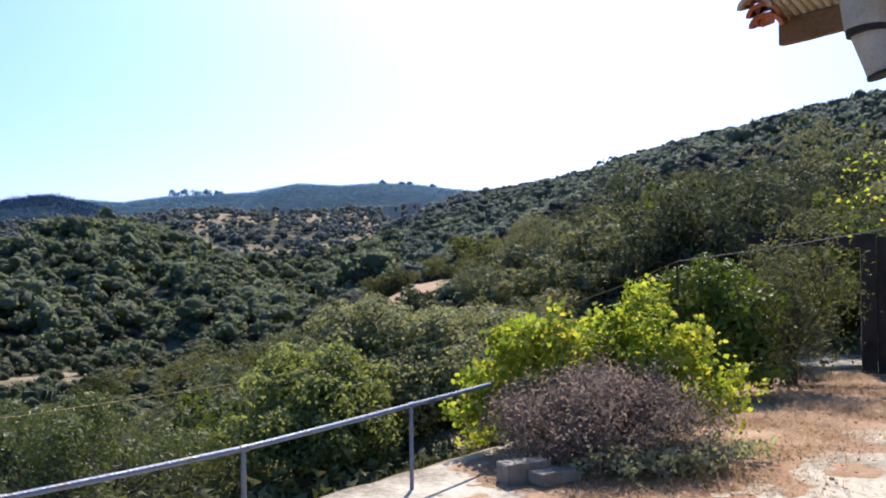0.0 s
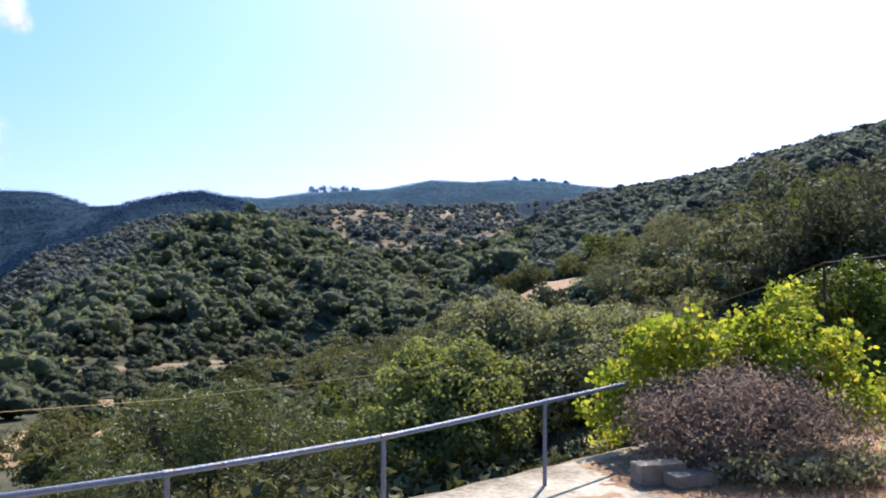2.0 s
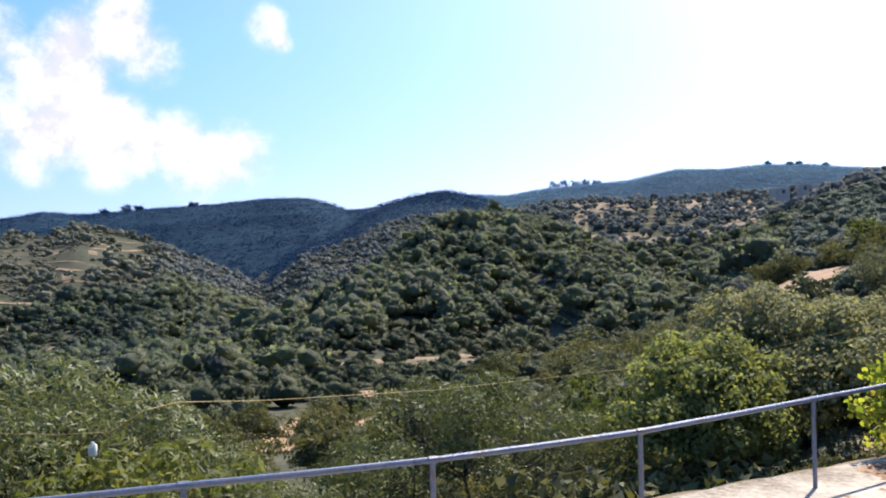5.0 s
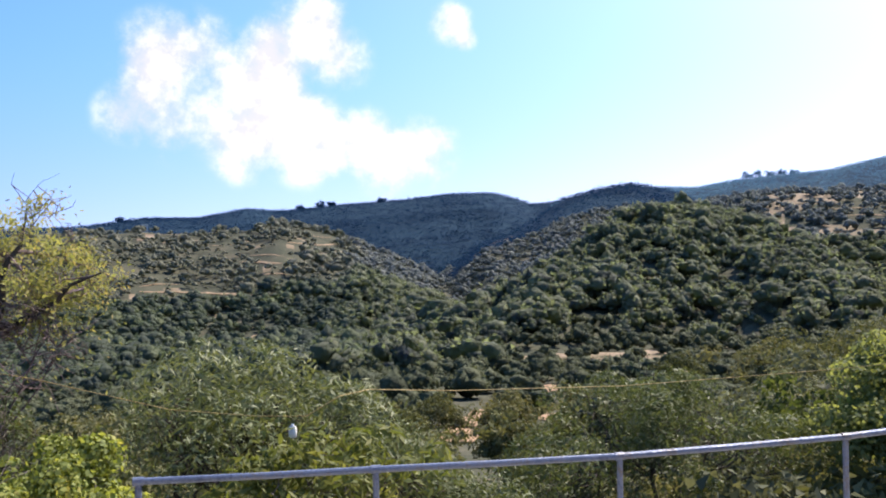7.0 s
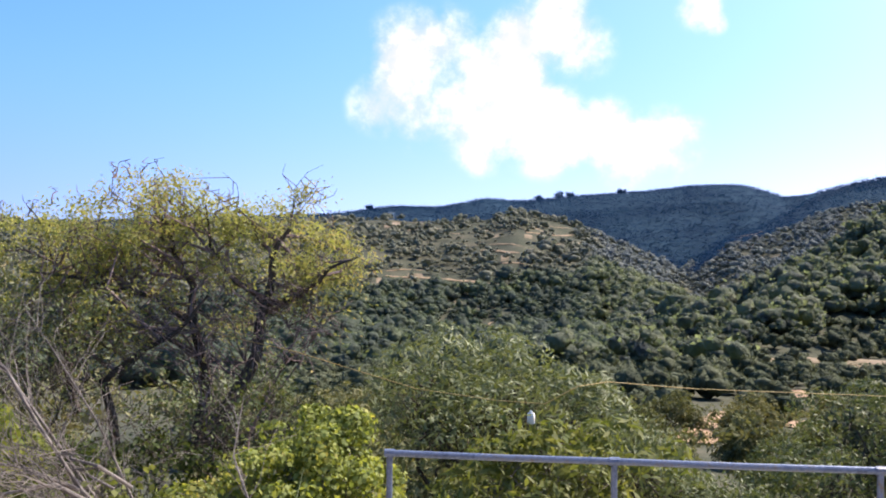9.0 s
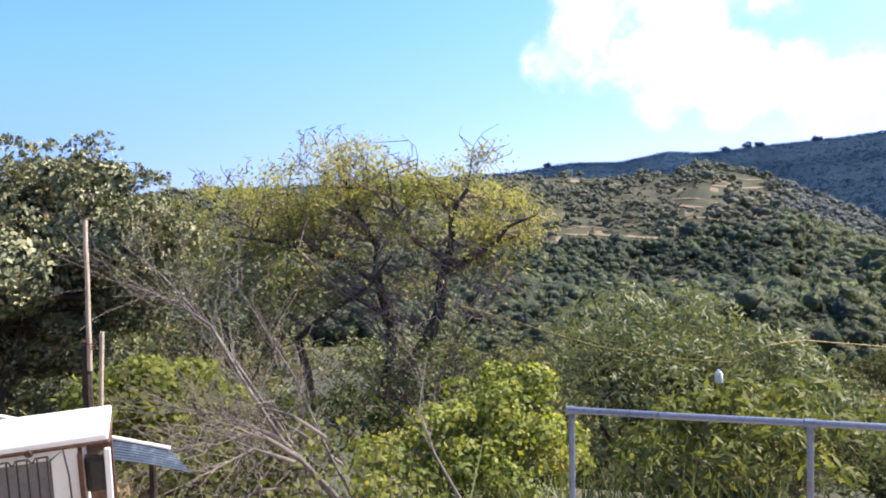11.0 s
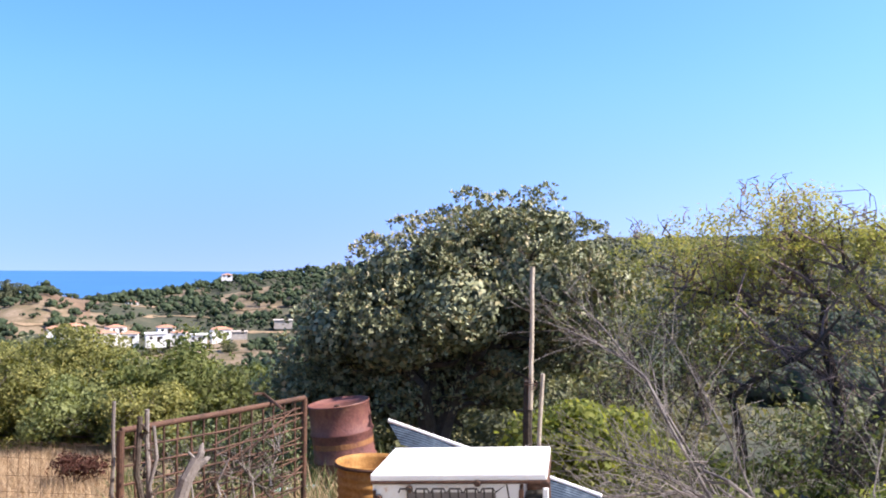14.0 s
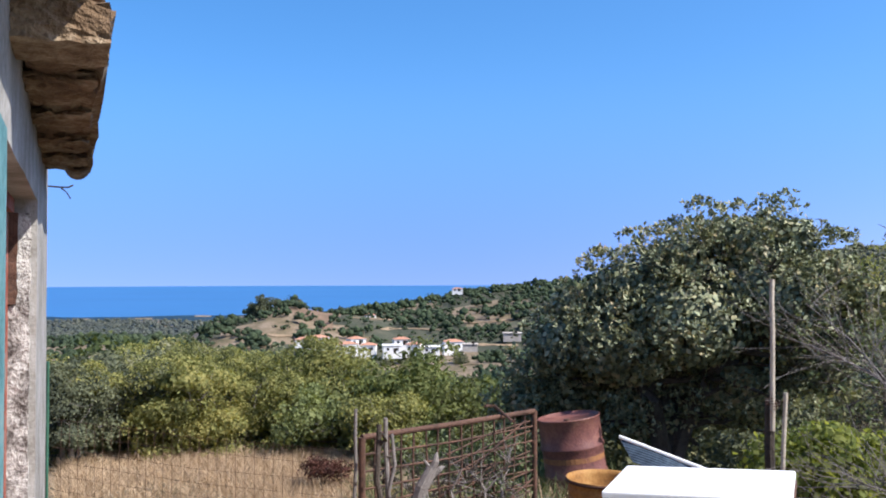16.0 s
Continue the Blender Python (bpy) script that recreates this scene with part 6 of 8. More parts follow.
# three broad trees just below the terrace edge
for k, (az, d, lobes, n, mat) in enumerate((
        (3.0, 15.0, [(3.2, -4.2, 15, 0.8, 0.45), (5.0, -5.2, 14.8, 0.75, 0.5), (1.4, -5.3, 14.8, 0.7, 0.45), (3.6, -6.3, 14.4, 0.9, 0.5), (5.6, -7.4, 14.4, 0.7, 0.45), (1.8, -7.2, 14.2, 0.8, 0.45), (3.6, -8.6, 14.2, 1.0, 0.5)], 11000, M_FIG),
        (-2.0, 14.0, [(-0.4, -5.4, 14, 0.7, 0.4), (-2.4, -5.0, 14.2, 0.8, 0.45), (-4.4, -5.8, 14, 0.7, 0.45), (-1.4, -6.9, 13.6, 0.85, 0.45), (-3.6, -7.6, 13.4, 0.8, 0.5), (-0.6, -8.6, 13.2, 0.8, 0.45)], 10000, M_FIG),
        (6.8, 12.6, [(7.4, -7.4, 12.6, 0.6, 0.4), (5.4, -8.0, 12.6, 0.55, 0.4), (9.0, -8.8, 12.4, 0.6, 0.4), (6.8, -9.6, 12.2, 0.75, 0.45), (4.6, -10.0, 12.2, 0.5, 0.35), (8.6, -11.0, 12.0, 0.7, 0.4), (6.0, -11.6, 12.0, 0.7, 0.4)], 9500, M_FRESH))):
    grow("broad_tree", on_land(az, d), [lobe(*l) for l in lobes], int(n * 2.0), 0.07, mat, M_BARK, "broad-leaved grey-green tree just below the terrace" if mat is M_FIG else "fresh green leafy tree just below the terrace", group="trees below the terrace", trunk_r=0.1, stems=2, twigs=3, clump=0.24, limbs=46, seed=130 + k, width=0.7, tufted=0.45, heart=0.6, cushions=130, cushion_r=0.3)
# added brambles fill a hollow that is dark only with shade
grow("bramble", on_land(72, 5.0, True), [lobe(70, -16.2, 5.0, 0.4, 0.2, True), lobe(73, -15.8, 5.1, 0.4, 0.22, True), lobe(76, -16.4, 4.9, 0.35, 0.2, True), lobe(67, -17.3, 4.8, 0.4, 0.2, True), lobe(79, -17.0, 4.8, 0.3, 0.2, True), lobe(73, -18.5, 4.6, 0.5, 0.15, True)],
     1800, 0.045, M_BRIGHT, M_BARK, "low brambles added to darken the hollow under the dead branches", "bush", "brambles", trunk_r=0.012, stems=5, twigs=6, clump=0.13, limbs=46, seed=47, width=0.7, tufted=0.5)
# trees between the terrace and the hills, from a few grown once
PROTO = []
for k, (mat, spread, tall, leaf, width, label, count) in enumerate((
        (M_NEAROAK, 2.2, 3.6, 0.3, 0.7, "dark evergreen oak on the slope", 2400),
        (M_OLIVE, 2.2, 3.0, 0.28, 0.45, "grey-green olive tree on the slope", 2400),
        (M_BRIGHT, 1.9, 2.9, 0.28, 0.75, "fresh green broad-leaved tree on the slope", 2400),
        (M_OLIVE, 1.5, 1.7, 0.23, 0.5, "low grey-green scrub bush on the slope", 1300),
        (M_NEAROAK, 1.6, 1.9, 0.24, 0.7, "low dark green scrub bush on the slope", 1500),
        (M_NEAROAK, 2.0, 3.2, 0.12, 0.65, "dense dark green oak just below the terrace", 7000),
        (M_OLIVE, 2.0, 3.0, 0.15, 0.4, "grey-green olive thicket tree", 5200),
        (M_BRIGHT, 1.9, 2.9, 0.15, 0.75, "fresh green broad-leaved tree below the terrace", 5200),
        (M_THICKET, 2.0, 2.9, 0.085, 0.5, "pale olive-green bushy tree in the thicket", 9000),
        (M_COAST, 2.0, 3.2, 0.12, 0.65, "dark green oak in the hollow below the village", 7000))):
    rnd = random.Random(60 + k)
    lobes = [(rnd.gauss(0, 0.42) * spread, rnd.gauss(0, 0.42) * spread, tall * (0.2 + 0.6 * (q + 0.5) / 11), spread * rnd.uniform(0.38, 0.56), tall * rnd.uniform(0.15, 0.22)) for q in range(11)]
    PROTO.append((lobes, mat, leaf, width, label, tall, count))
made_proto = {}


def plant(kind, at, scale, turn):
    lobes, mat, leaf, width, label, tall, count = PROTO[kind]
    if kind not in made_proto:
        bushy = kind in (3, 4)
        ob = grow("bush" if bushy else "tree", (0, 0, 500.0), [(a, b, c + 500, d, e) for a, b, c, d, e in lobes], count, leaf, mat, M_BARK, label, "bush" if bushy else "tree", "bushes on the slope" if bushy else "trees on the slope", trunk_r=0.1, stems=3 if bushy else 1, twigs=0 if kind < 5 else 1, clump=0.4 if kind < 5 else 0.3, limbs=9 if kind < 5 else 20, light=True, seed=70 + kind, width=width, heart=0.7, cushions=90 if kind < 5 else 120, cushion_r=0.4 if kind < 5 else 0.36)
        made_proto[kind] = ob
        ob.matrix_basis = Matrix.LocRotScale(at, Euler((0, 0, turn)), Vector((scale, scale, scale)))
        return ob
    return copy_scaled(made_proto[kind], at, scale, turn)


def copy_scaled(ob, at, scale, turn):
    twin = copy_thing(ob, Matrix.LocRotScale(at, Euler((0, 0, turn)), None))
    twin.matrix_basis = Matrix.LocRotScale(at, Euler((0, 0, turn)), Vector((scale, scale, scale)))
    return twin


rnd = random.Random(5)


def stand(kind, az, top_el, d, scale=None):
    """A tree at a bearing whose top shows at an elevation: set on the land, or sunk or scaled to reach it."""
    if d < 62:
        kind = {0: 5, 1: 6, 2: 7}.get(kind, kind)
    p = sight(az, top_el, d)
    g = height(p)
    tall = PROTO[kind][5]
    s = scale or max(0.5, min(2.0, (p.z - g) / (tall * 1.0)))
    plant(kind, Vector((p.x, p.y, g - 0.05)), s, rnd.uniform(0, 6.28))


for kind, az, top, d in (
        (0, -14.6, 6.3, 27), (0, -17.8, 6.4, 26), (0, -20.6, 5.2, 27), (0, -12.9, 3.6, 40), (0, -6.5, 3.2, 60), (2, -3.5, 1.9, 75), (0, -4.4, 0.2, 45),
        (0, -9.6, -0.4, 36), (0, -11.0, 0.3, 48), (0, -24.2, 8.2, 34), (0, -26.2, 7.0, 30), (2, -25.0, 4.0, 26), (0, -22.6, 3.6, 24), (2, -22.4, -0.6, 17), (0, -23.6, 0.6, 19), (5, -16.6, -1.6, 15.5), (5, -19.4, -0.6, 16), (5, -21.6, -1.4, 16), (2, -28.5, 3.0, 18), (0, -27.5, 2.2, 20), (0, -30.5, 6, 24),
        (0, -17.8, 3.0, 50), (0, -8.2, 1.2, 70), (0, -15, 3.0, 70), (0, -20, 4.2, 80), (0, -24, 5, 90), (0, -10.6, 1.8, 80), (0, -5.6, -1.4, 30), (0, -7.6, -1.8, 26), (0, -3.6, -2.6, 34),
        (2, 8.4, -7.6, 17), (7, 0.2, -4.4, 24), (5, 5.6, -4.2, 27), (5, -3.6, -3.2, 24), (6, 10.8, -10.4, 15), (5, -2.5, -9.4, 13.5), (3, 1.2, -11.4, 12.5), (5, 9.2, -7.2, 22), (5, 15.4, -8.2, 21), (5, 8.4, -6.2, 27), (0, 11.5, -7.0, 34), (3, -3.4, -12.0, 11.5), (3, -0.6, -12.2, 11.4), (4, 2.4, -12.6, 11.2), (3, 5.2, -12.8, 11), (3, 8.6, -13.4, 10.8), (4, 11.6, -13.6, 11), (3, 14.2, -13.8, 11), (6, 12.6, -9.8, 18), (1, 7.4, -4.0, 50), (1, 9.0, -3.6, 54),
        (1, 1.6, -0.2, 90), (1, 2.6, -0.6, 90), (1, -1.2, 0.6, 94), (1, 8.3, -4.4, 72), (1, 9.6, -5.0, 74), (0, 15.6, -7.9, 36), (4, 17.4, -8.4, 35), (4, 13.8, -8.6, 36), (1, 19.8, -6.4, 105), (1, 14.5, -5.4, 100)):
    stand(kind, az, top, d)
# olive grove and scrub on the valley floor
for k in range(120):
    az, d = rnd.uniform(3.2, 64), math.sqrt(rnd.uniform(26**2, 72**2))
    bare = any(abs(az - a) < w and r0 < d < r1 for a, w, r0, r1 in ((33.0, 1.9, 20, 92), (28, 1.6, 20, 92), (19, 1.0, 24, 100), (0.5, 2.4, 60, 100), (11.2, 0.6, 60, 84), (24, 1.5, 55, 98), (11.2, 0.7, 45, 84)))
    if bare:
        continue
    kind = rnd.choice((1, 1, 1, 3, 3, 4) if d > 62 else (3, 3, 4, 1, 0))
    p = polar(az, d)
    plant(kind, Vector((p.x, p.y, height(p) - 0.05)), rnd.uniform(0.75, 1.25), rnd.uniform(0, 6.28))
for k in range(16):
    az, d = rnd.uniform(-1.5, 9), math.sqrt(rnd.uniform(50**2, 104**2))
    if -2.5 < az < 4.5 and 55 < d < 92:
        continue
    p = polar(az, d)
    plant(rnd.choice((4, 4, 3, 0)), Vector((p.x, p.y, height(p) - 0.05)), rnd.uniform(0.6, 1.1), rnd.uniform(0, 6.28))
# the slope to the right
for k in range(60):
    az, d = rnd.uniform(-33, 3), math.sqrt(rnd.uniform(32**2, 80**2))
    if (-3 < az < 5 and 50 < d < 100):
        continue
    p = polar(az, d)
    plant(rnd.choice((0, 0, 4, 4, 2) if az < -8 else (1, 3, 2, 4)), Vector((p.x, p.y, height(p) - 0.05)), rnd.uniform(0.7, 1.2), rnd.uniform(0, 6.28))
for k in range(44):
    az, d = rnd.uniform(-15, 4), math.sqrt(rnd.uniform(23**2, 42**2))
    p = polar(az, d)
    plant(rnd.choice((3, 4, 4, 0)), Vector((p.x, p.y, height(p) - 0.05)), rnd.uniform(0.55, 0.95), rnd.uniform(0, 6.28))
# the thicket beyond the dry grass, and the grove below the village
for k in range(52):
    az, d = rnd.uniform(106.5, 130), rnd.choice((14.2, 15.2, 17, 19, 22, 26)) * rnd.uniform(0.96, 1.05)
    front = d < 15.8
    p = from_late(az, (-6.8 - rnd.uniform(0, 2.2)) if front else float(np.interp(az, (104, 107.8, 109.6, 113, 116, 119, 122, 127, 132), (-8.5, -6.2, -6.1, -4.7, -3.4, -3.2, -3.5, -3.4, -3.4))) - rnd.uniform(0, 1.1), d)
    g = height(p)
    kind = rnd.choice((8, 8, 6, 7, 5)) if front else rnd.choice((8, 8, 7, 5, 5))
    plant(kind, Vector((p.x, p.y, g - 0.05)), max(0.35, 0.92 * (p.z - g) / PROTO[kind][5]), rnd.uniform(0, 6.28))
for az, top, d, kind in ((106.8, -6.6, 15, 7), (108.6, -6.4, 15.5, 7), (105.2, -8.8, 13.5, 6), (103.6, -9.0, 13, 6), (101, -10.6, 14, 5), (99, -10.4, 15, 5), (86, -5.4, 13.5, 5), (89.5, -5.8, 14, 5), (83.4, -5.2, 14.5, 5), (80.6, -4.8, 15, 6), (84.8, -8.5, 12.2, 5), (81.6, -8.0, 12.6, 5), (104, -10.5, 12, 7)):
    p = from_late(az, top, d)
    g = height(p)
    plant(kind, Vector((p.x, p.y, g - 0.05)), max(0.5, (p.z - g) / PROTO[kind][5]), rnd.uniform(0, 6.28))
for k in range(34):
    az, d = rnd.uniform(84, 112), math.sqrt(rnd.uniform(34**2, 110**2))
    p = polar(az, d)
    plant(9 if az > 98 else rnd.choice((0, 0, 4)), Vector((p.x, p.y, height(p) - 0.05)), rnd.uniform(0.9, 1.5), rnd.uniform(0, 6.28))
# the bushes at the edge of the thicket
for k, (az, d, top, wide, n) in enumerate(((125.5, 12.6, -5.6, 1.0, 9000), (121.8, 13.2, -5.2, 1.2, 11000), (118.2, 12.8, -5.9, 1.0, 9000), (115.2, 13.6, -4.7, 1.1, 10000), (112.2, 12.6, -6.4, 0.9, 8000), (109.2, 12.0, -7.4, 0.8, 7000), (106.6, 10.8, -8.4, 0.5, 4200))):
    g = on_land(az, d, True)
    t = from_late(az, top, d)
    h = t.z - g.z
    rk = random.Random(300 + k)
    lobes = [(g.x + rk.gauss(0, 0.42) * wide, g.y + rk.gauss(0, 0.42) * wide, g.z + h * (0.18 + 0.66 * q / 8), wide * rk.uniform(0.42, 0.62), h * rk.uniform(0.15, 0.2)) for q in range(9)]
    grow("bush", g, lobes, int(n * 2.2), 0.048, (M_NEAROAK, M_THICKET, M_THICKET, M_THICKET, M_THICKET, M_FRESH, M_THICKET)[k], M_GREYWOOD, ("pale olive-green bush at the edge of the dry grass", "grey-green bush at the edge of the dry grass", "fresh green bush at the edge of the dry grass")[1 if k == 0 else 2 if k == 5 else 0], "bush", "bushes by the dry grass", trunk_r=0.04, stems=4, twigs=4, clump=0.17, limbs=60, seed=310 + k, width=0.5, tufted=0.6, heart=0.6, cushions=150, cushion_r=0.17)

# ---- the yard: junk by the gate ----
yard_z = -0.46

# old refrigerator, its back towards the terrace
FW, FD = 0.548, 0.396
fturn, flean = 80.1, 3.0
ftop = Vector((-3.081, -0.105, 1.1145))
FZ0 = height(ftop)
FH = ftop.z - FZ0
fbase = ftop + Vector((math.cos(radians(fturn)), math.sin(radians(fturn)), 0)) * FH * math.sin(radians(flean))
fridge = thing("refrigerator", (fbase.x, fbase.y, FZ0), "old white rusting refrigerator with its condenser grille showing", "refrigerator", turn=fturn)
fridge.rotation_euler = (0, radians(-flean), radians(fturn))
# local x runs to the right along the front, y towards the back
bm = bmesh.new()
box(bm, (0, 0, FH - 0.011), (FW + 0.012, FD + 0.012, 0.022), bevel=0.006)
part("top", bm, M_ENAMEL, fridge, "white enamel top")
bm = bmesh.new()
for a, b, c, d in ((-FW / 2, FW / 2, -FD / 2 - 0.008, -FD / 2 + 0.004), ):
    box(bm, ((a + b) / 2, (c + d) / 2, FH - 0.027), (FW + 0.01, 0.013, 0.009), bevel=0.003)
box(bm, (FW / 2 + 0.003, 0, FH - 0.033), (0.013, FD, 0.009), bevel=0.003)
part("rust_trim", bm, M_RUST, fridge, "rusted edge strip")
bm = bmesh.new()
box(bm, (-FW / 2 + 0.012, 0, (FH - 0.03) / 2), (0.024, FD - 0.01, FH - 0.03))
box(bm, (0.0, FD / 2 - 0.012, (FH - 0.03) / 2), (FW - 0.05, 0.02, FH - 0.03))
box(bm, (0.2, 0.0, (FH - 0.03) / 2), (0.012, FD - 0.05, FH - 0.03))
part("body", bm, M_ENAMEL, fridge)
bm = bmesh.new()
gx0, gx1, gz1 = -0.175, 0.125, FH - 0.06
box(bm, (-FW / 2 + 0.055, -FD / 2 + 0.006, (FH - 0.032) / 2), (0.11, 0.012, FH - 0.032), bevel=0.003)
box(bm, (0.155, -FD / 2 + 0.006, (FH - 0.032) / 2), (0.075, 0.012, FH - 0.032), bevel=0.003)
box(bm, (-0.028, -FD / 2 + 0.006, (gz1 + FH - 0.032) / 2), (0.295, 0.012, FH - 0.032 - gz1), bevel=0.003)
panel = part("back_panel", bm, M_STAINED, fridge, "white rust-spotted back panel")
bm = bmesh.new()
box(bm, ((gx0 + gx1) / 2, -FD / 2 + 0.02, gz1 / 2), (gx1 - gx0, 0.01, gz1))
M_GRILLE = material("grey_grille", [(0.14, 0.13, 0.14), (0.24, 0.225, 0.23)], 0.7, 6.0, 50.0, 0.1)
grille = part("grille_back", bm, M_GRILLE, fridge, "grey grille plate")
for k in range(11):
    bm = bmesh.new()
    x = gx0 + 0.015 + k * (gx1 - gx0 - 0.03) / 10
    tube(bm, [(x, -FD / 2 - 0.012, 0.05), (x, -FD / 2 - 0.012, gz1 + 0.012)], 0.0028, 6)
    part("condenser_rod", bm, M_BLACK, grille)
bm = bmesh.new()
loop = []
for k in range(6):
    x0 = gx0 - 0.012 + k * 0.052
    loop += [(x0, -FD / 2 - 0.018, gz1 + 0.005), (x0 + 0.006, -FD / 2 - 0.018, gz1 + 0.017), (x0 + 0.04, -FD / 2 - 0.018, gz1 + 0.017), (x0 + 0.046, -FD / 2 - 0.018, gz1 + 0.005)]
loop += [(gx1 + 0.03, -FD / 2 - 0.018, gz1 + 0.03), (gx1 + 0.04, -FD / 2 - 0.018, gz1 - 0.05), (gx1 + 0.045, -FD / 2 - 0.018, gz1 - 0.3)]
tube(bm, loop, 0.003, 6)
part("condenser_tube", bm, M_BLACK, grille, "thin black bent tube")
for x, z in ((-0.255, FH - 0.075), (-0.155, gz1 + 0.012), (0.062, gz1 + 0.03)):
    bm = bmesh.new()
    tube(bm, [(x, -FD / 2 - 0.004, z), (x, -FD / 2 - 0.012, z)], [0.012, 0.008], 10)
    part("rusted_bolt", bm, M_RUST, panel)
bm = bmesh.new()
box(bm, (FW / 2 - 0.012, -FD / 2 + 0.012, (FH - 0.05) / 2), (0.018, 0.02, FH - 0.05), Matrix.Rotation(0.02, 4, "Y"), 0.003)
part("corner_strut", bm, M_ENAMEL, fridge)
bm = bmesh.new()
tube(bm, [(0.19, -FD / 2 + 0.02, 0.1), (0.192, -FD / 2 + 0.02, FH - 0.04)], 0.012, 8)
part("rust_strut", bm, M_RUST, fridge)
bm = bmesh.new()
box(bm, (0.24, -FD / 2 + 0.05, FH - 0.125), (0.07, 0.08, 0.11), bevel=0.018)
part("compressor", bm, M_BLACK, fridge, "black compressor housing")
bm = bmesh.new()
box(bm, (0.245, -FD / 2 + 0.05, FH - 0.42), (0.09, 0.05, 0.36), bevel=0.01)
part("rust_plate", bm, M_TUB, fridge, "orange rusted plate")
bm = bmesh.new()
box(bm, (0.243, -FD / 2 + 0.16, (FH - 0.04) / 2), (0.08, 0.012, FH - 0.04), bevel=0.003)
part("inner_plate", bm, M_RUST, fridge, "dark rusted inner plate")
bm = bmesh.new()
box(bm, (0.198, -FD / 2 - 0.004, (FH - 0.05) / 2), (0.016, 0.012, FH - 0.05), bevel=0.003)
box(bm, (-FW / 2 + 0.006, -FD / 2 - 0.004, (FH - 0.05) / 2), (0.009, 0.008, FH - 0.05), bevel=0.002)
part("rust_edge", bm, M_RUST, fridge, "rusted upright edge")


def drum(at, r, h, mat, label, lean, name="oil_drum"):
    ob = thing(name, at, label, "barrel")
    ob.rotation_mode = "QUATERNION"
    ob.rotation_quaternion = Matrix.Rotation(radians(lean), 4, polar(95, 1)).to_quaternion()
    bm = bmesh.new()
    prof = [(0.0, 0.004), (r * 0.97, 0.004), (r, 0.0), (r * 1.02, 0.012), (r, 0.025)]
    for f in (0.34, 0.66):
        prof += [(r, h * f - 0.03), (r * 1.045, h * f - 0.008), (r * 1.045, h * f + 0.008), (r, h * f + 0.03)]
    prof += [(r, h - 0.02), (r * 1.025, h - 0.012), (r * 1.025, h), (r * 0.985, h), (r * 0.98, h - 0.018), (0.0, h - 0.02)]
    lathe(bm, prof, 40)
    shell = part("shell", bm, mat, ob, smooth=True)
    bm = bmesh.new()
    tube(bm, [(r * 0.6, 0, h - 0.02), (r * 0.6, 0, h + 0.0)], 0.03, 12)
    part("bung", bm, M_RUST, shell)
    bm = bmesh.new()
    lathe(bm, [(r * 1.004, h * 0.50), (r * 1.004, h * 0.56)], 40)
    part("paint_band", bm, material("faded_ochre_stain", [(0.15, 0.06, 0.04), (0.25, 0.12, 0.05), (0.19, 0.07, 0.05)], 0.6, 5.0, 30.0, 0.2), shell, "faded ochre paint band")
    return ob


dp = from_late(94.25, 0, 9.0)
drum((dp.x, dp.y, height(dp) - 0.02), 0.305, 0.845, M_DRUM, "rusty reddish-brown oil drum leaning among the weeds", -7.5)
tp = from_late(92.88, 0, 6.5)
tz = height(tp)
tub = thing("open_barrel", (tp.x, tp.y, tz), "open-topped ochre rusted barrel tapering downwards", "barrel")
bm = bmesh.new()
H = from_late(93, -12.75, 6.5).z - tz
prof = [(0.0, 0.01), (0.16, 0.0)]
for k in range(49):
    z = 0.02 + (H - 0.06) * k / 48
    prof.append((0.165 + 0.075 * math.sin(math.pi / 2 * k / 48) + 0.006 * math.sin(k * math.pi / 2), z))
prof += [(0.252, H - 0.015), (0.258, H), (0.246, H), (0.235, H - 0.03), (0.15, 0.05), (0.0, 0.05)]
lathe(bm, prof, 40)
part("shell", bm, M_TUB, tub, smooth=True)
bm = bmesh.new()
lathe(bm, [(0.25, H - 0.03), (0.262, H - 0.022), (0.262, H - 0.01), (0.25, H - 0.004)], 40)
part("rim", bm, M_RUST, tub, smooth=True)

# iron gate of welded mesh, leaning
g0, g1 = from_late(108.1, -10.48, 6.35), from_late(97.1, -8.86, 7.5)
gate = thing("iron_gate", (g0.x, g0.y, g0.z - 1.1), "rusty iron gate of welded mesh in a pipe frame", "gate")
o = Vector(gate.location)
ga, gb = g0 - o, g1 - o
down = Vector((0, 0, -1.1))
for a, b, r in ((ga, gb, 0.021), (ga + down, gb + down, 0.018), (ga, ga + down, 0.026), (gb, gb + down * 0.98, 0.024)):
    bm = bmesh.new()
    tube(bm, [a, (a + b) / 2 + Vector((0, 0, -0.006)), b], r, 10)
    part("frame_pipe", bm, M_RUST, gate)
side = (gb - ga)
for k in range(1, 15):
    bm = bmesh.new()
    a = ga + side * k / 15
    tube(bm, [a, a + down * 0.25 + side * 0.006 * math.sin(k * 4.1), a + down * 0.5 + side * 0.01 * math.sin(k * 2.3), a + down * 0.75 + side * 0.008 * math.sin(k * 3.7), a + down], 0.0085, 5)
    part("mesh_bar", bm, M_RUST, gate)
for k in range(1, 9):
    bm = bmesh.new()
    f = k / 9 + 0.012 * math.sin(k * 3.1)
    tube(bm, [ga + down * f, ga + side * 0.5 + down * (f + 0.02 * math.sin(k)), gb + down * f], 0.0085, 5)
    part("mesh_bar", bm, M_RUST, gate)
for a, b in ((ga + down * 0.62 + side * 0.25, gb + down * 0.06 + side * -0.06), (ga + down * 0.9 + side * 0.4, gb + down * 0.5)):
    bm = bmesh.new()
    tube(bm, [a, b], 0.009, 5)
    part("brace", bm, M_RUST, gate)
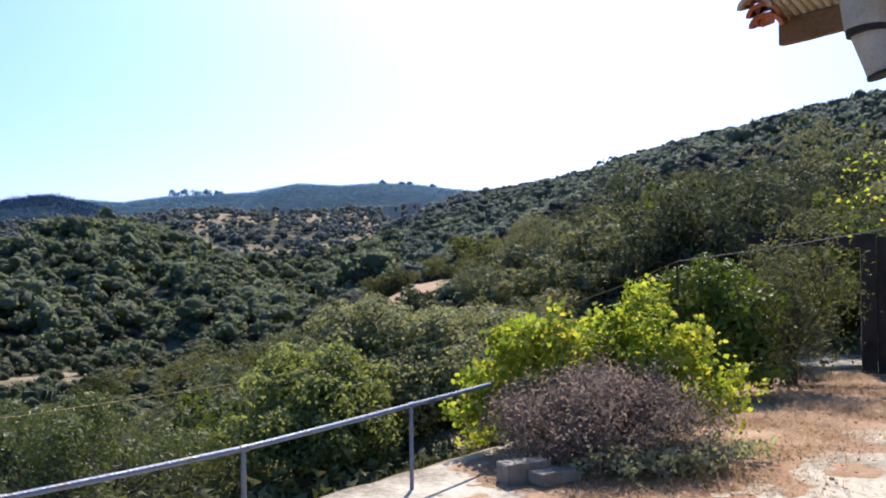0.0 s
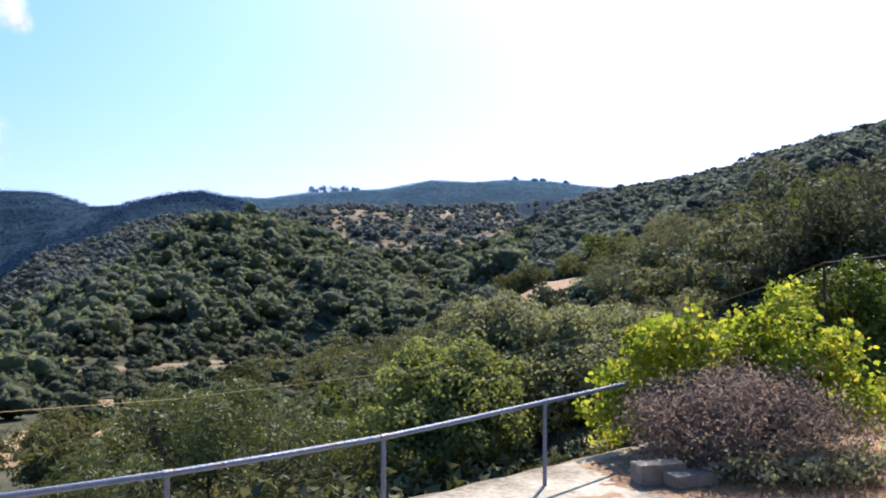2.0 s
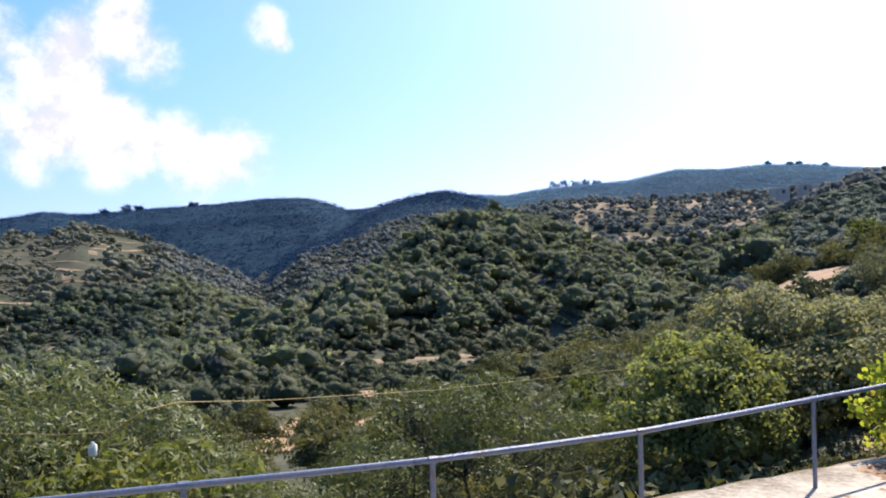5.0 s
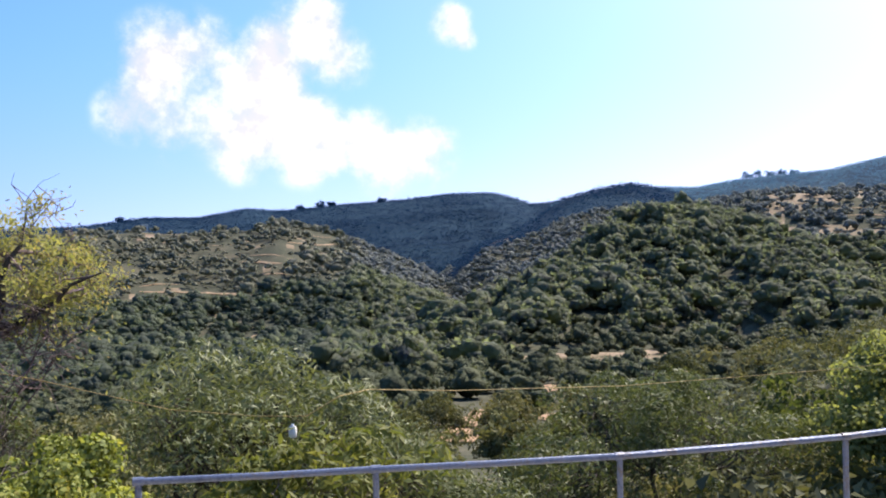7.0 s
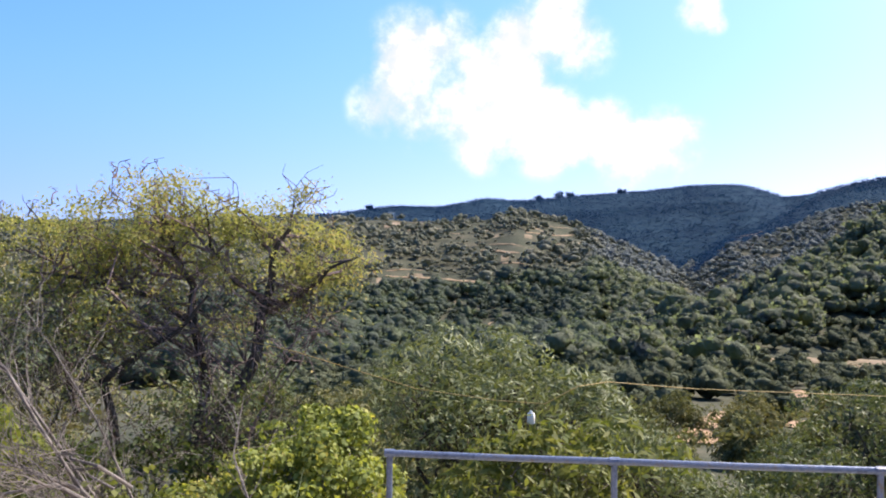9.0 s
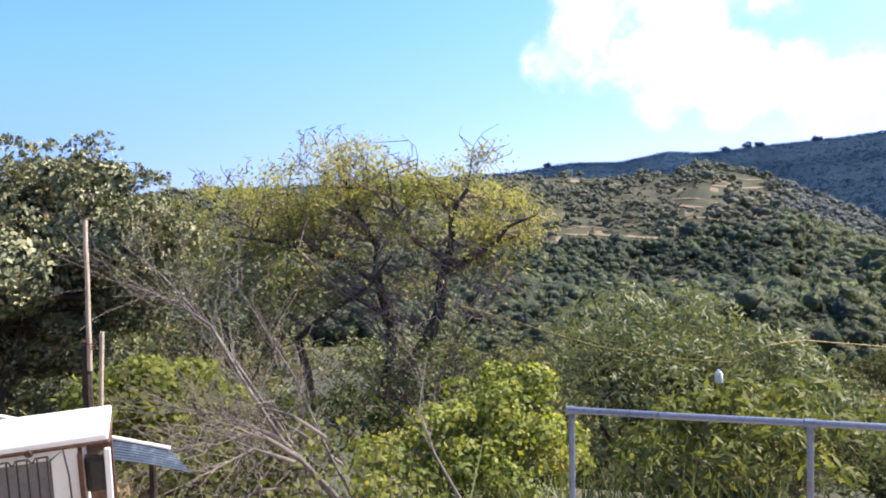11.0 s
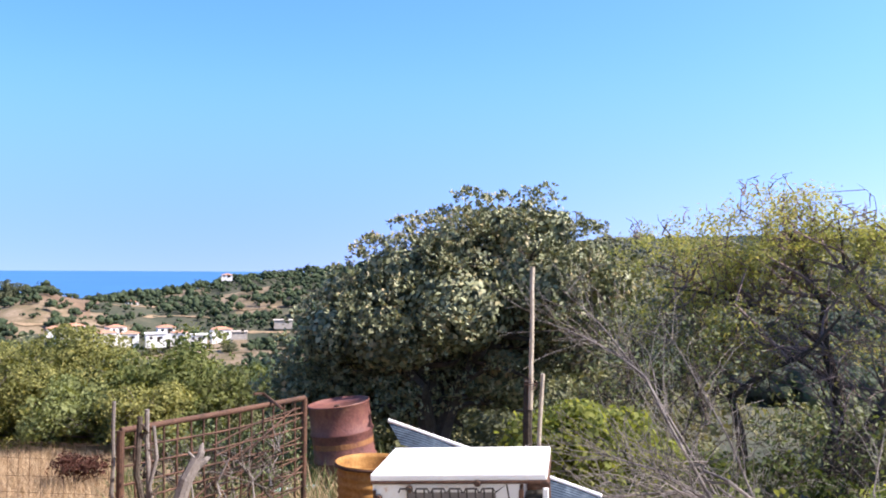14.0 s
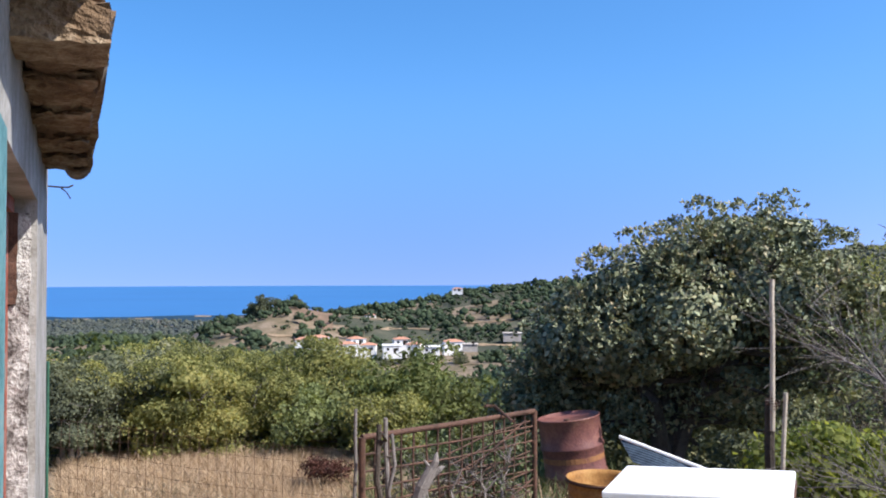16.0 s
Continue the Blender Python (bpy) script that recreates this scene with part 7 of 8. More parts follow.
for k in range(9):
    f = 0.05 + 0.075 * k
    bm = bmesh.new()
    tube(bm, [ga + side * (0.45 + 0.02 * (k % 3)) + down * (f + 0.16), ga + side * 0.72 + down * (f + 0.06 + 0.02 * math.sin(k * 2.7)), ga + side * 0.97 + down * (f + 0.02)], 0.007, 5)
    part("mesh_bar", bm, M_RUST, gate)
bm = bmesh.new()
p = gb + side * -0.2
tube(bm, [p + Vector((0.2, 0.1, -0.01)), p + Vector((-0.1, -0.1, 0.06)), p + side * -0.12 + Vector((0, 0, 0.1))], 0.012, 6)
part("latch_bar", bm, M_RUST, gate)


def stick(name, a, b, r0, r1, mat, label, category="stick", group="", bend=0.02, seed=1, base=None):
    rnd = random.Random(seed)
    a, b = Vector(a), Vector(b)
    ob = thing(name, a, label, category, group)
    bm = bmesh.new()
    pts = []
    for k in range(7):
        p = a.lerp(b, k / 6) - a
        if 0 < k < 6:
            p += Vector((rnd.uniform(-1, 1), rnd.uniform(-1, 1), rnd.uniform(-1, 1))) * bend
        pts.append(p)
    tube(bm, pts, [r0 + (r1 - r0) * k / 6 for k in range(7)], 8)
    part("shaft", bm, mat, ob)
    return ob


def upright(az, el_top, d, lean=(0, 0)):
    top = from_late(az, el_top, d)
    foot = Vector((top.x + lean[0], top.y + lean[1], 0))
    foot.z = height(foot) - 0.05
    return foot, top


f, t = upright(108.5, -8.75, 6.6)
stick("stake", f, t, 0.016, 0.013, M_GREYWOOD, "pale wooden stake beside the iron gate", "stake", seed=2)
for k, (az, el, r, bend) in enumerate(((106.6, -9.3, 0.022, 0.008), (107.0, -9.7, 0.026, 0.035), (106.2, -10.3, 0.017, 0.03))):
    f, t = upright(az, el, 6.15, (0.04 * k, 0.03))
    ob = stick("gate_post", f, t, r, r * 0.7, (M_GREYWOOD, M_BARK, M_GREYWOOD)[k], "gnarled weathered branch used as a gate post", "post", "gate posts", bend, seed=5 + k)
    rk = random.Random(80 + k)
    for q in range(5):
        bm = bmesh.new()
        s = (t - f) * rk.uniform(0.45, 0.95)
        e = s + Vector((rk.gauss(0, 0.06), rk.gauss(0, 0.06), rk.uniform(-0.02, 0.1)))
        tube(bm, [s, s.lerp(e, 0.5) + Vector((0, 0, 0.012)), e], [r * 0.55, r * 0.4, r * 0.15], 6)
        part("knot", bm, M_BARK, ob)
# driftwood leaning on the gate
f = from_late(107.6, -14.8, 5.9)
log = stick("dead_log", Vector((f.x - 0.05, f.y, height(f))), from_late(103.6, -12.4, 6.1), 0.055, 0.042, M_GREYWOOD, "bleached piece of dead wood leaning on the gate", "log", bend=0.02, seed=3)
root, fork_at = Vector(log.location), from_late(103.6, -12.4, 6.1)
bm = bmesh.new()
for az, el, r0 in ((103.3, -11.4, 0.03), (104.2, -11.9, 0.02), (102.8, -12.3, 0.026)):
    tip = from_late(az, el, 6.12)
    mid_pt = fork_at.lerp(tip, 0.5) + Vector((0.01, 0.01, -0.01))
    tube(bm, [fork_at.lerp(root, 0.1) - root, mid_pt - root, fork_at.lerp(tip, 0.8) - root, tip - root], [r0, r0 * 0.8, r0 * 0.5, r0 * 0.12], 8)
part("forks", bm, M_GREYWOOD, log)
for k, (a, b) in enumerate((((104.4, -15.2), (101.7, -12.4)), ((103.6, -15.4), (104.0, -12.2)), ((102.6, -15.5), (99.4, -12.9)))):
    p = from_late(*a, 6.0)
    stick("dead_branch", Vector((p.x, p.y, height(p))), from_late(*b, 6.2), 0.014, 0.005, M_GREYWOOD, "thin dry branch leaning against the gate", "branch", "dry branches", 0.04, seed=30 + k)

def on_ground(az, el):
    """Where a line of sight first meets the ground of the yard."""
    for k in range(40, 400):
        p = from_late(az, el, k * 0.05)
        if p.z < height(p):
            break
    return Vector((p.x, p.y, height(p)))


M_BLUEPIPE = material("pale_blue_plastic", [(0.22, 0.36, 0.42), (0.34, 0.5, 0.56), (0.45, 0.58, 0.62)], 0.5, 4.0, 40.0, 0.1)
ends = [on_ground(*q) + Vector((0, 0, 0.03)) for q in ((99.1, -14.7), (97.1, -14.6), (95.2, -14.4))]
hose = thing("plastic_pipe", ends[0], "pale blue plastic pipe lying on the ground by the drum", "pipe")
bm = bmesh.new()
tube(bm, [p - ends[0] for p in ends], 0.028, 12)
part("body", bm, M_BLUEPIPE, hose)
ends = [on_ground(*q) + Vector((0, 0, 0.02)) for q in ((101.5, -14.7), (98.6, -13.8))]
plank = thing("plank", ends[0], "rotting brown plank lying behind the iron gate", "plank")
bm = bmesh.new()
way = ends[1] - ends[0]
box(bm, way / 2, (way.length, 0.14, 0.035), way.to_track_quat("X", "Z").to_matrix().to_4x4(), 0.006)
part("board", bm, M_DARKWOOD, plank)
# brush heaped behind the gate
rb = random.Random(23)
for k in range(10):
    a, e = rb.uniform(98.5, 106.5), rb.uniform(-15.2, -13.0)
    pts = [(a, e, 6.9)]
    for j in range(3):
        a += rb.uniform(-1.6, 1.2)
        e += rb.uniform(-0.3, 1.3)
        pts.append((a, e, 6.9 + rb.uniform(-0.15, 0.3)))
    heap = [from_late(*p) for p in pts]
    ob = thing("dry_brush", heap[0], "dry twiggy brush heaped behind the iron gate", "brush", "dry brush")
    bm = bmesh.new()
    tube(bm, [p - heap[0] for p in heap], [0.012, 0.009, 0.006, 0.003], 6)
    for q in range(16):
        s = heap[rb.randrange(1, 4)].lerp(heap[rb.randrange(0, 3)], rb.random()) - heap[0]
        e2 = s + Vector((rb.gauss(0, 0.16), rb.gauss(0, 0.16), rb.gauss(0.05, 0.14)))
        tube(bm, [s, s.lerp(e2, 0.5) + Vector((0, 0, 0.02)), e2], [0.005, 0.0035, 0.0015], 4, cap=False)
    tagged(part("brushwood", bm, M_GREYWOOD if k % 2 else M_BARK, ob), kind="stuff")
grow("weed", on_land(102, 7.4, True), [lobe(99.5, -12.4, 7.4, 0.35, 0.25, True), lobe(102.0, -12.6, 7.4, 0.4, 0.25, True), lobe(104.5, -12.4, 7.2, 0.35, 0.25, True)],
     2600, 0.04, M_OLIVE_NEAR, M_GREYWOOD, "half-dry weeds behind the iron gate", "weeds", trunk_r=0.01, stems=6, twigs=5, clump=0.13, limbs=40, seed=95, width=0.4)

# poles behind the refrigerator
f, t = upright(82.66, -0.45, 4.3)
j = from_late(82.72, -7.9, 4.3)
stick("pole", Vector((j.x, j.y, j.z - 0.12)), t, 0.0115, 0.0105, M_PIPE, "slim grey pipe pole wired to a wooden post", "pole", bend=0.002)
f, t = upright(82.85, -7.7, 4.33)
stick("wooden_post", f, t, 0.026, 0.022, M_DARKWOOD, "dark wooden post behind the refrigerator", "post", bend=0.004)
f = from_late(82.75, -13, 4.25)
stick("pole", Vector((f.x, f.y, height(f) - 0.05)), from_late(81.95, -7.2, 4.27), 0.0105, 0.01, M_PIPE, "short pale pole leaning on the wooden post", "pole", bend=0.002, seed=4)
bm = bmesh.new()
c = from_late(82.72, -7.9, 4.28)
for k in range(3):
    pts = [(c.x + 0.028 * math.cos(a), c.y + 0.032 * math.sin(a), c.z - 0.02 + 0.012 * k + 0.004 * a) for a in (2 * math.pi * q / 12 for q in range(13))]
    tube(bm, pts, 0.002, 5)
tagged(part("wire_tie", bm, M_RUST), "loops of rusty wire tying the poles together", "wire")

# folded metal sheet behind the refrigerator
sa, sb = from_late(91.76, -10.35, 4.1), from_late(78.2, -14.6, 3.75)
sheet_ob = thing("metal_sheet", ((sa + sb) / 2), "blue-white corrugated metal sheet lying aslant behind the refrigerator", "sheet")
o = (sa + sb) / 2
run = (sb - sa)
across = run.cross(Vector((0, 0, 1))).normalized()
bm = bmesh.new()
n = 16
rows = []
for j in range(25):
    row = []
    for k in range(n):
        f = j / 24
        w = k / (n - 1)
        prof = across * (0.003 * (k % 2) + 0.07 * w) - Vector((0, 0, 1)) * (0.055 * w) + run.normalized() * (0.1 * w)
        row.append(bm.verts.new(sa + run * f - o + prof + Vector((0, 0, 0.008 * math.sin(f * 9)))))
    rows.append(row)
for a, b in zip(rows, rows[1:]):
    for k in range(n - 1):
        bm.faces.new((a[k], a[k + 1], b[k + 1], b[k]))
ob = part("panel", bm, M_ZINC, sheet_ob)
ob.modifiers.new("thick", "SOLIDIFY").thickness = 0.003
bm = bmesh.new()
tube(bm, [sa - o + Vector((0, 0, 0.008)), sb - o + Vector((0, 0, 0.008))], 0.009, 8)
part("folded_edge", bm, M_ENAMEL, sheet_ob, "white painted folded edge")
bm = bmesh.new()
for f in (0.12, 0.55, 0.93):
    p = sa + run * f
    g = height(p)
    back = Vector((p.x, p.y, 0)).normalized() * 0.12
    tube(bm, [Vector((p.x, p.y, g - 0.05)) + back - o, p + back * 0.3 - o - Vector((0, 0, 0.02))], 0.015, 8)
part("prop", bm, M_DARKWOOD, sheet_ob)

# dead branches


def dead_branch(points, r, label, seed, spread, count=26, drop=0.4):
    r *= 0.78
    pts = [from_late(*p) for p in points]
    ob = thing("dead_branch", pts[0], label, "branch", "dead branches")
    o, rnd = pts[0], random.Random(seed)
    bm = bmesh.new()
    n = len(pts)
    tube(bm, [p - o for p in pts], [r * (1 - 0.8 * k / (n - 1)) for k in range(n)], 8)
    part("limb", bm, M_GREYWOOD, ob)
    bm = bmesh.new()
    for k in range(count):
        f = rnd.uniform(0.25, 0.98) * (n - 1)
        i = min(int(f), n - 2)
        s = pts[i].lerp(pts[i + 1], f - i) - o
        way = (pts[i + 1] - pts[i]).normalized()
        p, line = s, [s]
        d = (way + Vector((rnd.gauss(0, spread), rnd.gauss(0, spread), rnd.gauss(0.1, spread)))).normalized()
        for j in range(4):
            d = (d + Vector((rnd.gauss(0, 0.25), rnd.gauss(0, 0.25), rnd.gauss(0, 0.25)))).normalized()
            p = p + d * rnd.uniform(0.06, 0.17)
            line.append(p)
        q = max(r * (1 - 0.8 * f / (n - 1)) * 0.3, 0.0022)
        tube(bm, line, [q, q * 0.8, q * 0.6, q * 0.4, 0.0015], 5, cap=False)
        e = line[2] + (d + Vector((rnd.gauss(0, 0.6), rnd.gauss(0, 0.6), rnd.gauss(0, 0.6)))).normalized() * 0.2
        tube(bm, [line[2], line[2].lerp(e, 0.5) + Vector((0, 0, 0.012)), e], [q * 0.5, q * 0.3, 0.0012], 4, cap=False)
    part("spray", bm, M_GREYWOOD, ob)
    return ob


dead_branch([(66.8, -19.5, 4.5), (68.3, -17.8, 4.5), (71.4, -14.5, 4.5), (73.8, -10.6, 4.6), (75.6, -7.2, 4.7), (77.4, -5.8, 4.8), (80.0, -4.6, 4.9), (82.7, -3.7, 5.0)], 0.017, "large bare grey branch reaching up out of the thicket", 3, 0.6, 44)
dead_branch([(70.4, -15.6, 4.4), (72.9, -14.0, 4.4), (75.4, -14.2, 4.3), (78.9, -14.8, 4.2)], 0.019, "bare grey branch lying over the brambles", 4, 0.55, 40)
dead_branch([(70.6, -15.9, 4.3), (73.2, -14.9, 4.3), (76.2, -16.2, 4.1)], 0.015, "forked dry branch lying over the brambles", 5, 0.55, 30)
dead_branch([(71.6, -14.4, 4.5), (74.8, -12.8, 4.5), (78.6, -11.9, 4.4)], 0.016, "slender dry branch lying over the brambles", 6, 0.55, 34)
dead_branch([(67.2, -19.4, 4.7), (69.6, -16.6, 4.8), (72.6, -12.0, 4.9), (75.4, -7.6, 5.0), (78.4, -4.0, 5.1), (80.8, -1.9, 5.2)], 0.015, "tall thin bare branch reaching up out of the thicket", 14, 0.55, 24)
dead_branch([(66.4, -19.4, 4.8), (68.4, -15.6, 4.9), (70.6, -10.6, 5.0), (73.0, -6.4, 5.2), (74.6, -3.8, 5.3)], 0.013, "tall thin bare branch reaching up out of the thicket", 16, 0.4, 22)
dead_branch([(60.0, -18.5, 4.6), (61.6, -15.8, 4.7), (62.6, -13.0, 4.9), (62.0, -9.4, 5.2)], 0.012, "thin leafless shoot standing in the brambles", 8, 0.5, 14)

rb = random.Random(17)
for k in range(9):
    a, e = rb.uniform(63, 77), rb.uniform(-18.5, -14.5)
    dist = rb.uniform(4.5, 5.2)
    pts = [(a, e, dist)]
    for j in range(4):
        a += rb.uniform(-1.0, 2.6)
        e += rb.uniform(-0.9, 1.7)
        pts.append((a, e, dist + rb.uniform(-0.15, 0.15)))
    dead_branch(pts, rb.uniform(0.008, 0.014), "dry grey branch in the pile over the brambles", 60 + k, 0.55, 16)

# the sagging line and the plastic bottle that hangs from it
line_pts = [from_late(74, -3.4, 9.2), from_late(65.4, -5.1, 8.9), from_late(58.9, -6.7, 8.4), from_mid(51.7, -9.1, 7.6), from_mid(46.5, -9.8, 7.0), from_mid(43.4, -9.95, 6.8), from_mid(41.3, -8.8, 6.9), from_mid(39.4, -8.45, 7.2),
            from_mid(34, -8.66, 8), from_mid(23.3, -8.4, 9.2), from_mid(16.5, -7.76, 9.8), sight(11.1, -7.2, 10), sight(8.2, -6.75, 10.1), sight(3.5, -6.0, 10.2), sight(-4.7, -3.98, 10.4), sight(-8.2, -3.05, 10.5), sight(-12.6, -1.45, 10.6), sight(-15.95, 0.05, 10.6)]
rope = thing("rope", line_pts[0], "yellowed rope strung slackly between trees and a stick", "rope")
bm = bmesh.new()
tube(bm, [p - line_pts[0] for p in line_pts], 0.004, 6)
part("strand", bm, M_ROPE, rope)
wire_pts = [line_pts[-1], sight(-21.3, 0.75, 9.6), sight(-27.7, 1.8, 8.6), sight(-33, 3.4, 7.6)]
bm = bmesh.new()
tube(bm, [p - line_pts[0] for p in wire_pts], 0.005, 6)
part("wall_end", bm, M_GREYWOOD, rope, "grey end of the rope")
p = sight(-15.95, 0.1, 10.62)
stick("prop_stick", Vector((p.x, p.y, height(p) - 0.1)), p, 0.02, 0.014, M_DARKWOOD, "dark stick holding up the rope", "stick", bend=0.01, seed=9)
p = from_mid(43.8, -9.93, 6.8)
p2 = from_mid(44.28, -10.5, 6.8)
bottle = thing("plastic_bottle", p2, "small white plastic bottle hanging from the rope", "bottle")
bm = bmesh.new()
lathe(bm, [(0.0, -0.088), (0.026, -0.088), (0.031, -0.08), (0.031, -0.02), (0.026, -0.008), (0.013, 0.0), (0.012, 0.012), (0.0, 0.012)], 20)
part("body", bm, M_PLASTIC, bottle, smooth=True)
bm = bmesh.new()
tube(bm, [Vector((0, 0, 0.01)), p - p2], 0.0025, 5)
part("string", bm, M_BLACK, bottle)

# wire fence between the gate and the house corner
fa, fb = g0 + Vector((0, 0, -0.1)), on_wall(7.7, 0.06, 0.62)
fence = thing("wire_fence", (fa.x, fa.y, yard_z), "thin rusty wire mesh fence beside the dry grass", "fence")
o = Vector(fence.location)
for k in range(10):
    f = k / 9
    a = Vector((fa.x, fa.y, fa.z - 1.0 * f)) - o
    b = Vector((fb.x, fb.y, fb.z - 1.0 * f)) - o
    bm = bmesh.new()
    tube(bm, [a, (a + b) / 2 + Vector((0, 0, -0.03 + 0.01 * math.sin(k * 2.0))), b], 0.0014, 4)
    part("line_wire", bm, M_RUST, fence)
for k in range(1, 34):
    p = fa.lerp(fb, k / 34) - o
    bm = bmesh.new()
    tube(bm, [p, p + Vector((0.01 * math.sin(k), 0, -1.0))], 0.0014, 4)
    part("cross_wire", bm, M_RUST, fence)

# ---- dry grass, litter ----


def blades(name, points, tall, count, label, mat=None, lean=0.35, thin=0.006):
    """Many dry stalks; points: array of feet."""
    gen = np.random.default_rng(len(points))
    n = len(points)
    tip = gen.normal(size=(n, 3)) * np.array((lean, lean, 0.12)) + np.array((0, 0, 1))
    tip = points + tip * (tall * gen.uniform(0.4, 1.2, n))[:, None]
    a = gen.uniform(0, 6.28, n)
    w = np.stack([np.cos(a), np.sin(a), 0 * a], 1) * thin
    tri = np.stack([points - w, points + w, tip], 1)
    ob = facets(name, tri, mat or M_STRAW)
    return tagged(ob, label, "grass", kind="stuff")


g = np.random.default_rng(3)
n = 90000
az, d = g.uniform(99.5, 131, n), np.sqrt(g.uniform(5.2**2, 14.2**2, n))
x, y = -np.sin(np.radians(az)) * d + LATE.x, np.cos(np.radians(az)) * d + LATE.y
ok = ((az > 108) | (d < 9.6)) & ((x - WALL0.x) * NRM.x + (y - WALL0.y) * NRM.y > 0.05)
ok &= g.uniform(size=n) < 0.4 + 0.6 * (patchy(x, y, 0.7, 1) > 0.4)
x, y = x[ok], y[ok]
feet = np.stack([x, y, land(x, y) - 0.01], 1)
blades("dry_grass", feet, 0.15, 0, "golden dry grass covering the ground behind the gate", lean=0.8, thin=0.005)
n = 9000
x, y = g.uniform(-8.6, -3.2, n), g.uniform(-1.4, 0.9, n)
feet = np.stack([x, y, land(x, y)], 1)[patchy(x, y, 0.5, 2) > 0.45]
blades("dry_weeds", feet, 0.28, 0, "straw and dry weeds round the junk by the gate", lean=0.6)
# green and brown weeds on the bank
n = 42000
az, d = g.uniform(40, 108, n), np.sqrt(g.uniform(3.6**2, 13**2, n))
x, y = -np.sin(np.radians(az)) * d + LATE.x, np.cos(np.radians(az)) * d + LATE.y
q = (x - EDGE_A[0]) * EDGE_N[0] + (y - EDGE_A[1]) * EDGE_N[1]
ok = ((q > 0.1) | (az > 94) & (d > 6.6)) & (patchy(x, y, 0.8, 6) > 0.25)
x, y = x[ok], y[ok]
feet = np.stack([x, y, land(x, y) - 0.01], 1)
blades("weeds", feet, 0.32, 0, "mixed green and brown weeds on the bank below the yard", M_OLIVE_NEAR, 0.5, 0.008)
# straw on the terrace corner
outline = [(0.8, 6.7), (1.3, 6.4), (1.8, 6.0), (2.4, 6.8), (3.0, 7.7), (4.1, 8.9), (5.4, 10.4), (6.4, 12.0), (6.9, 13.3), (6.0, 14.0), (4.3, 11.8), (3.1, 10.2), (2.2, 8.8), (1.2, 7.2)]
n = 60000
x, y = g.uniform(0.4, 7.6, n), g.uniform(5.6, 14.2, n)
inside = np.zeros(n, bool)
for (x0, y0), (x1, y1) in zip(outline, outline[1:] + outline[:1]):
    cut = ((y0 > y) != (y1 > y)) & (x < (x1 - x0) * (y - y0) / (y1 - y0 + 1e-9) + x0)
    inside ^= cut
shift = 0.45 * np.abs(g.normal(size=n))
ok = inside & (patchy(x, y, 0.35, 4) > 0.35)
x, y = x + shift * 0.75, y - shift * 0.65
feet = np.stack([x, y, 0 * x + 0.02], 1)[ok]
blades("straw", feet, 0.08, 0, "short straw and dead stalks on the dirt beside the shrub", lean=1.3, thin=0.0035)
pick = g.choice(len(feet), 4200)
at = feet[pick] + np.stack([g.normal(size=4200) * 0.1, g.normal(size=4200) * 0.1, 0 * pick + 0.012], 1)
up = np.tile((0, 0, 1.0), (4200, 1)) + g.normal(size=(4200, 3)) * 0.35
up /= np.linalg.norm(up, axis=1, keepdims=True)
M_DEADLEAF = foliage("dead_leaves", [(0.14, 0.06, 0.03), (0.3, 0.14, 0.06), (0.42, 0.26, 0.13)], 0.1, 0.8, 2.0, tint=(1, 0.8, 0.6))
tagged(facets("dead_leaves", leaf_quads(at, up, g.uniform(0.02, 0.055, 4200), g.uniform(0.012, 0.035, 4200)), M_DEADLEAF), "brown dead leaves strewn over the dirt", "leaves", kind="stuff")
for k, (x, y, s) in enumerate(((3.9, 8.3, 0.035), (4.4, 8.2, 0.03), (3.3, 7.2, 0.025), (0.35, 7.9, 0.02), (2.9, 6.6, 0.022), (3.6, 7.4, 0.018), (4.9, 8.8, 0.03), (2.6, 6.1, 0.015), (3.1, 6.9, 0.014), (5.6, 9.6, 0.026), (4.2, 7.6, 0.016))):
    bm = bmesh.new()
    bmesh.ops.create_icosphere(bm, subdivisions=2, radius=s)
    rr = random.Random(k)
    for v in bm.verts:
        v.co = v.co * rr.uniform(0.8, 1.15)
        v.co.z *= 0.6
    ob = part("pebble", bm, M_STONE)
    ob.location = (x, y, s * 0.4)
    tagged(ob, "small pale stone lying on the concrete", "stone", "pebbles")

# ---- farther off ----


def ribbon(name, points, width, mat, label, category="road", lift=0.12):
    bm = bmesh.new()
    rows = []
    for k, p in enumerate(points):
        a, b = points[max(k - 1, 0)], points[min(k + 1, len(points) - 1)]
        way = (b - a)
        s = Vector((way.y, -way.x, 0)).normalized() * (width if not hasattr(width, "__len__") else width[k]) / 2
        row = []
        for f in (-1, -0.5, 0, 0.5, 1):
            q = p + s * f
            row.append(bm.verts.new((q.x, q.y, height(q) + lift)))
        rows.append(row)
    for a, b in zip(rows, rows[1:]):
        for k in range(4):
            bm.faces.new((a[k], a[k + 1], b[k + 1], b[k]))
    return tagged(part(name, bm, mat, smooth=True), label, category, kind="structure")


M_TRACK = material("pale_earth_track", [(0.15, 0.105, 0.065), (0.23, 0.165, 0.1), (0.31, 0.23, 0.145)], 0.95, 0.5, 6.0, 0.4)


M_BAREEARTH = material("bare_ochre_earth", [(0.19, 0.118, 0.068), (0.28, 0.182, 0.108), (0.36, 0.25, 0.16)], 0.95, 0.5, 6.0, 0.4)


def along_land(pairs, steps=8):
    out = []
    for (a0, d0), (a1, d1) in zip(pairs, pairs[1:]):
        for k in range(steps):
            out.append(polar(a0 + (a1 - a0) * k / steps, d0 + (d1 - d0) * k / steps))
    return out + [polar(*pairs[-1])]


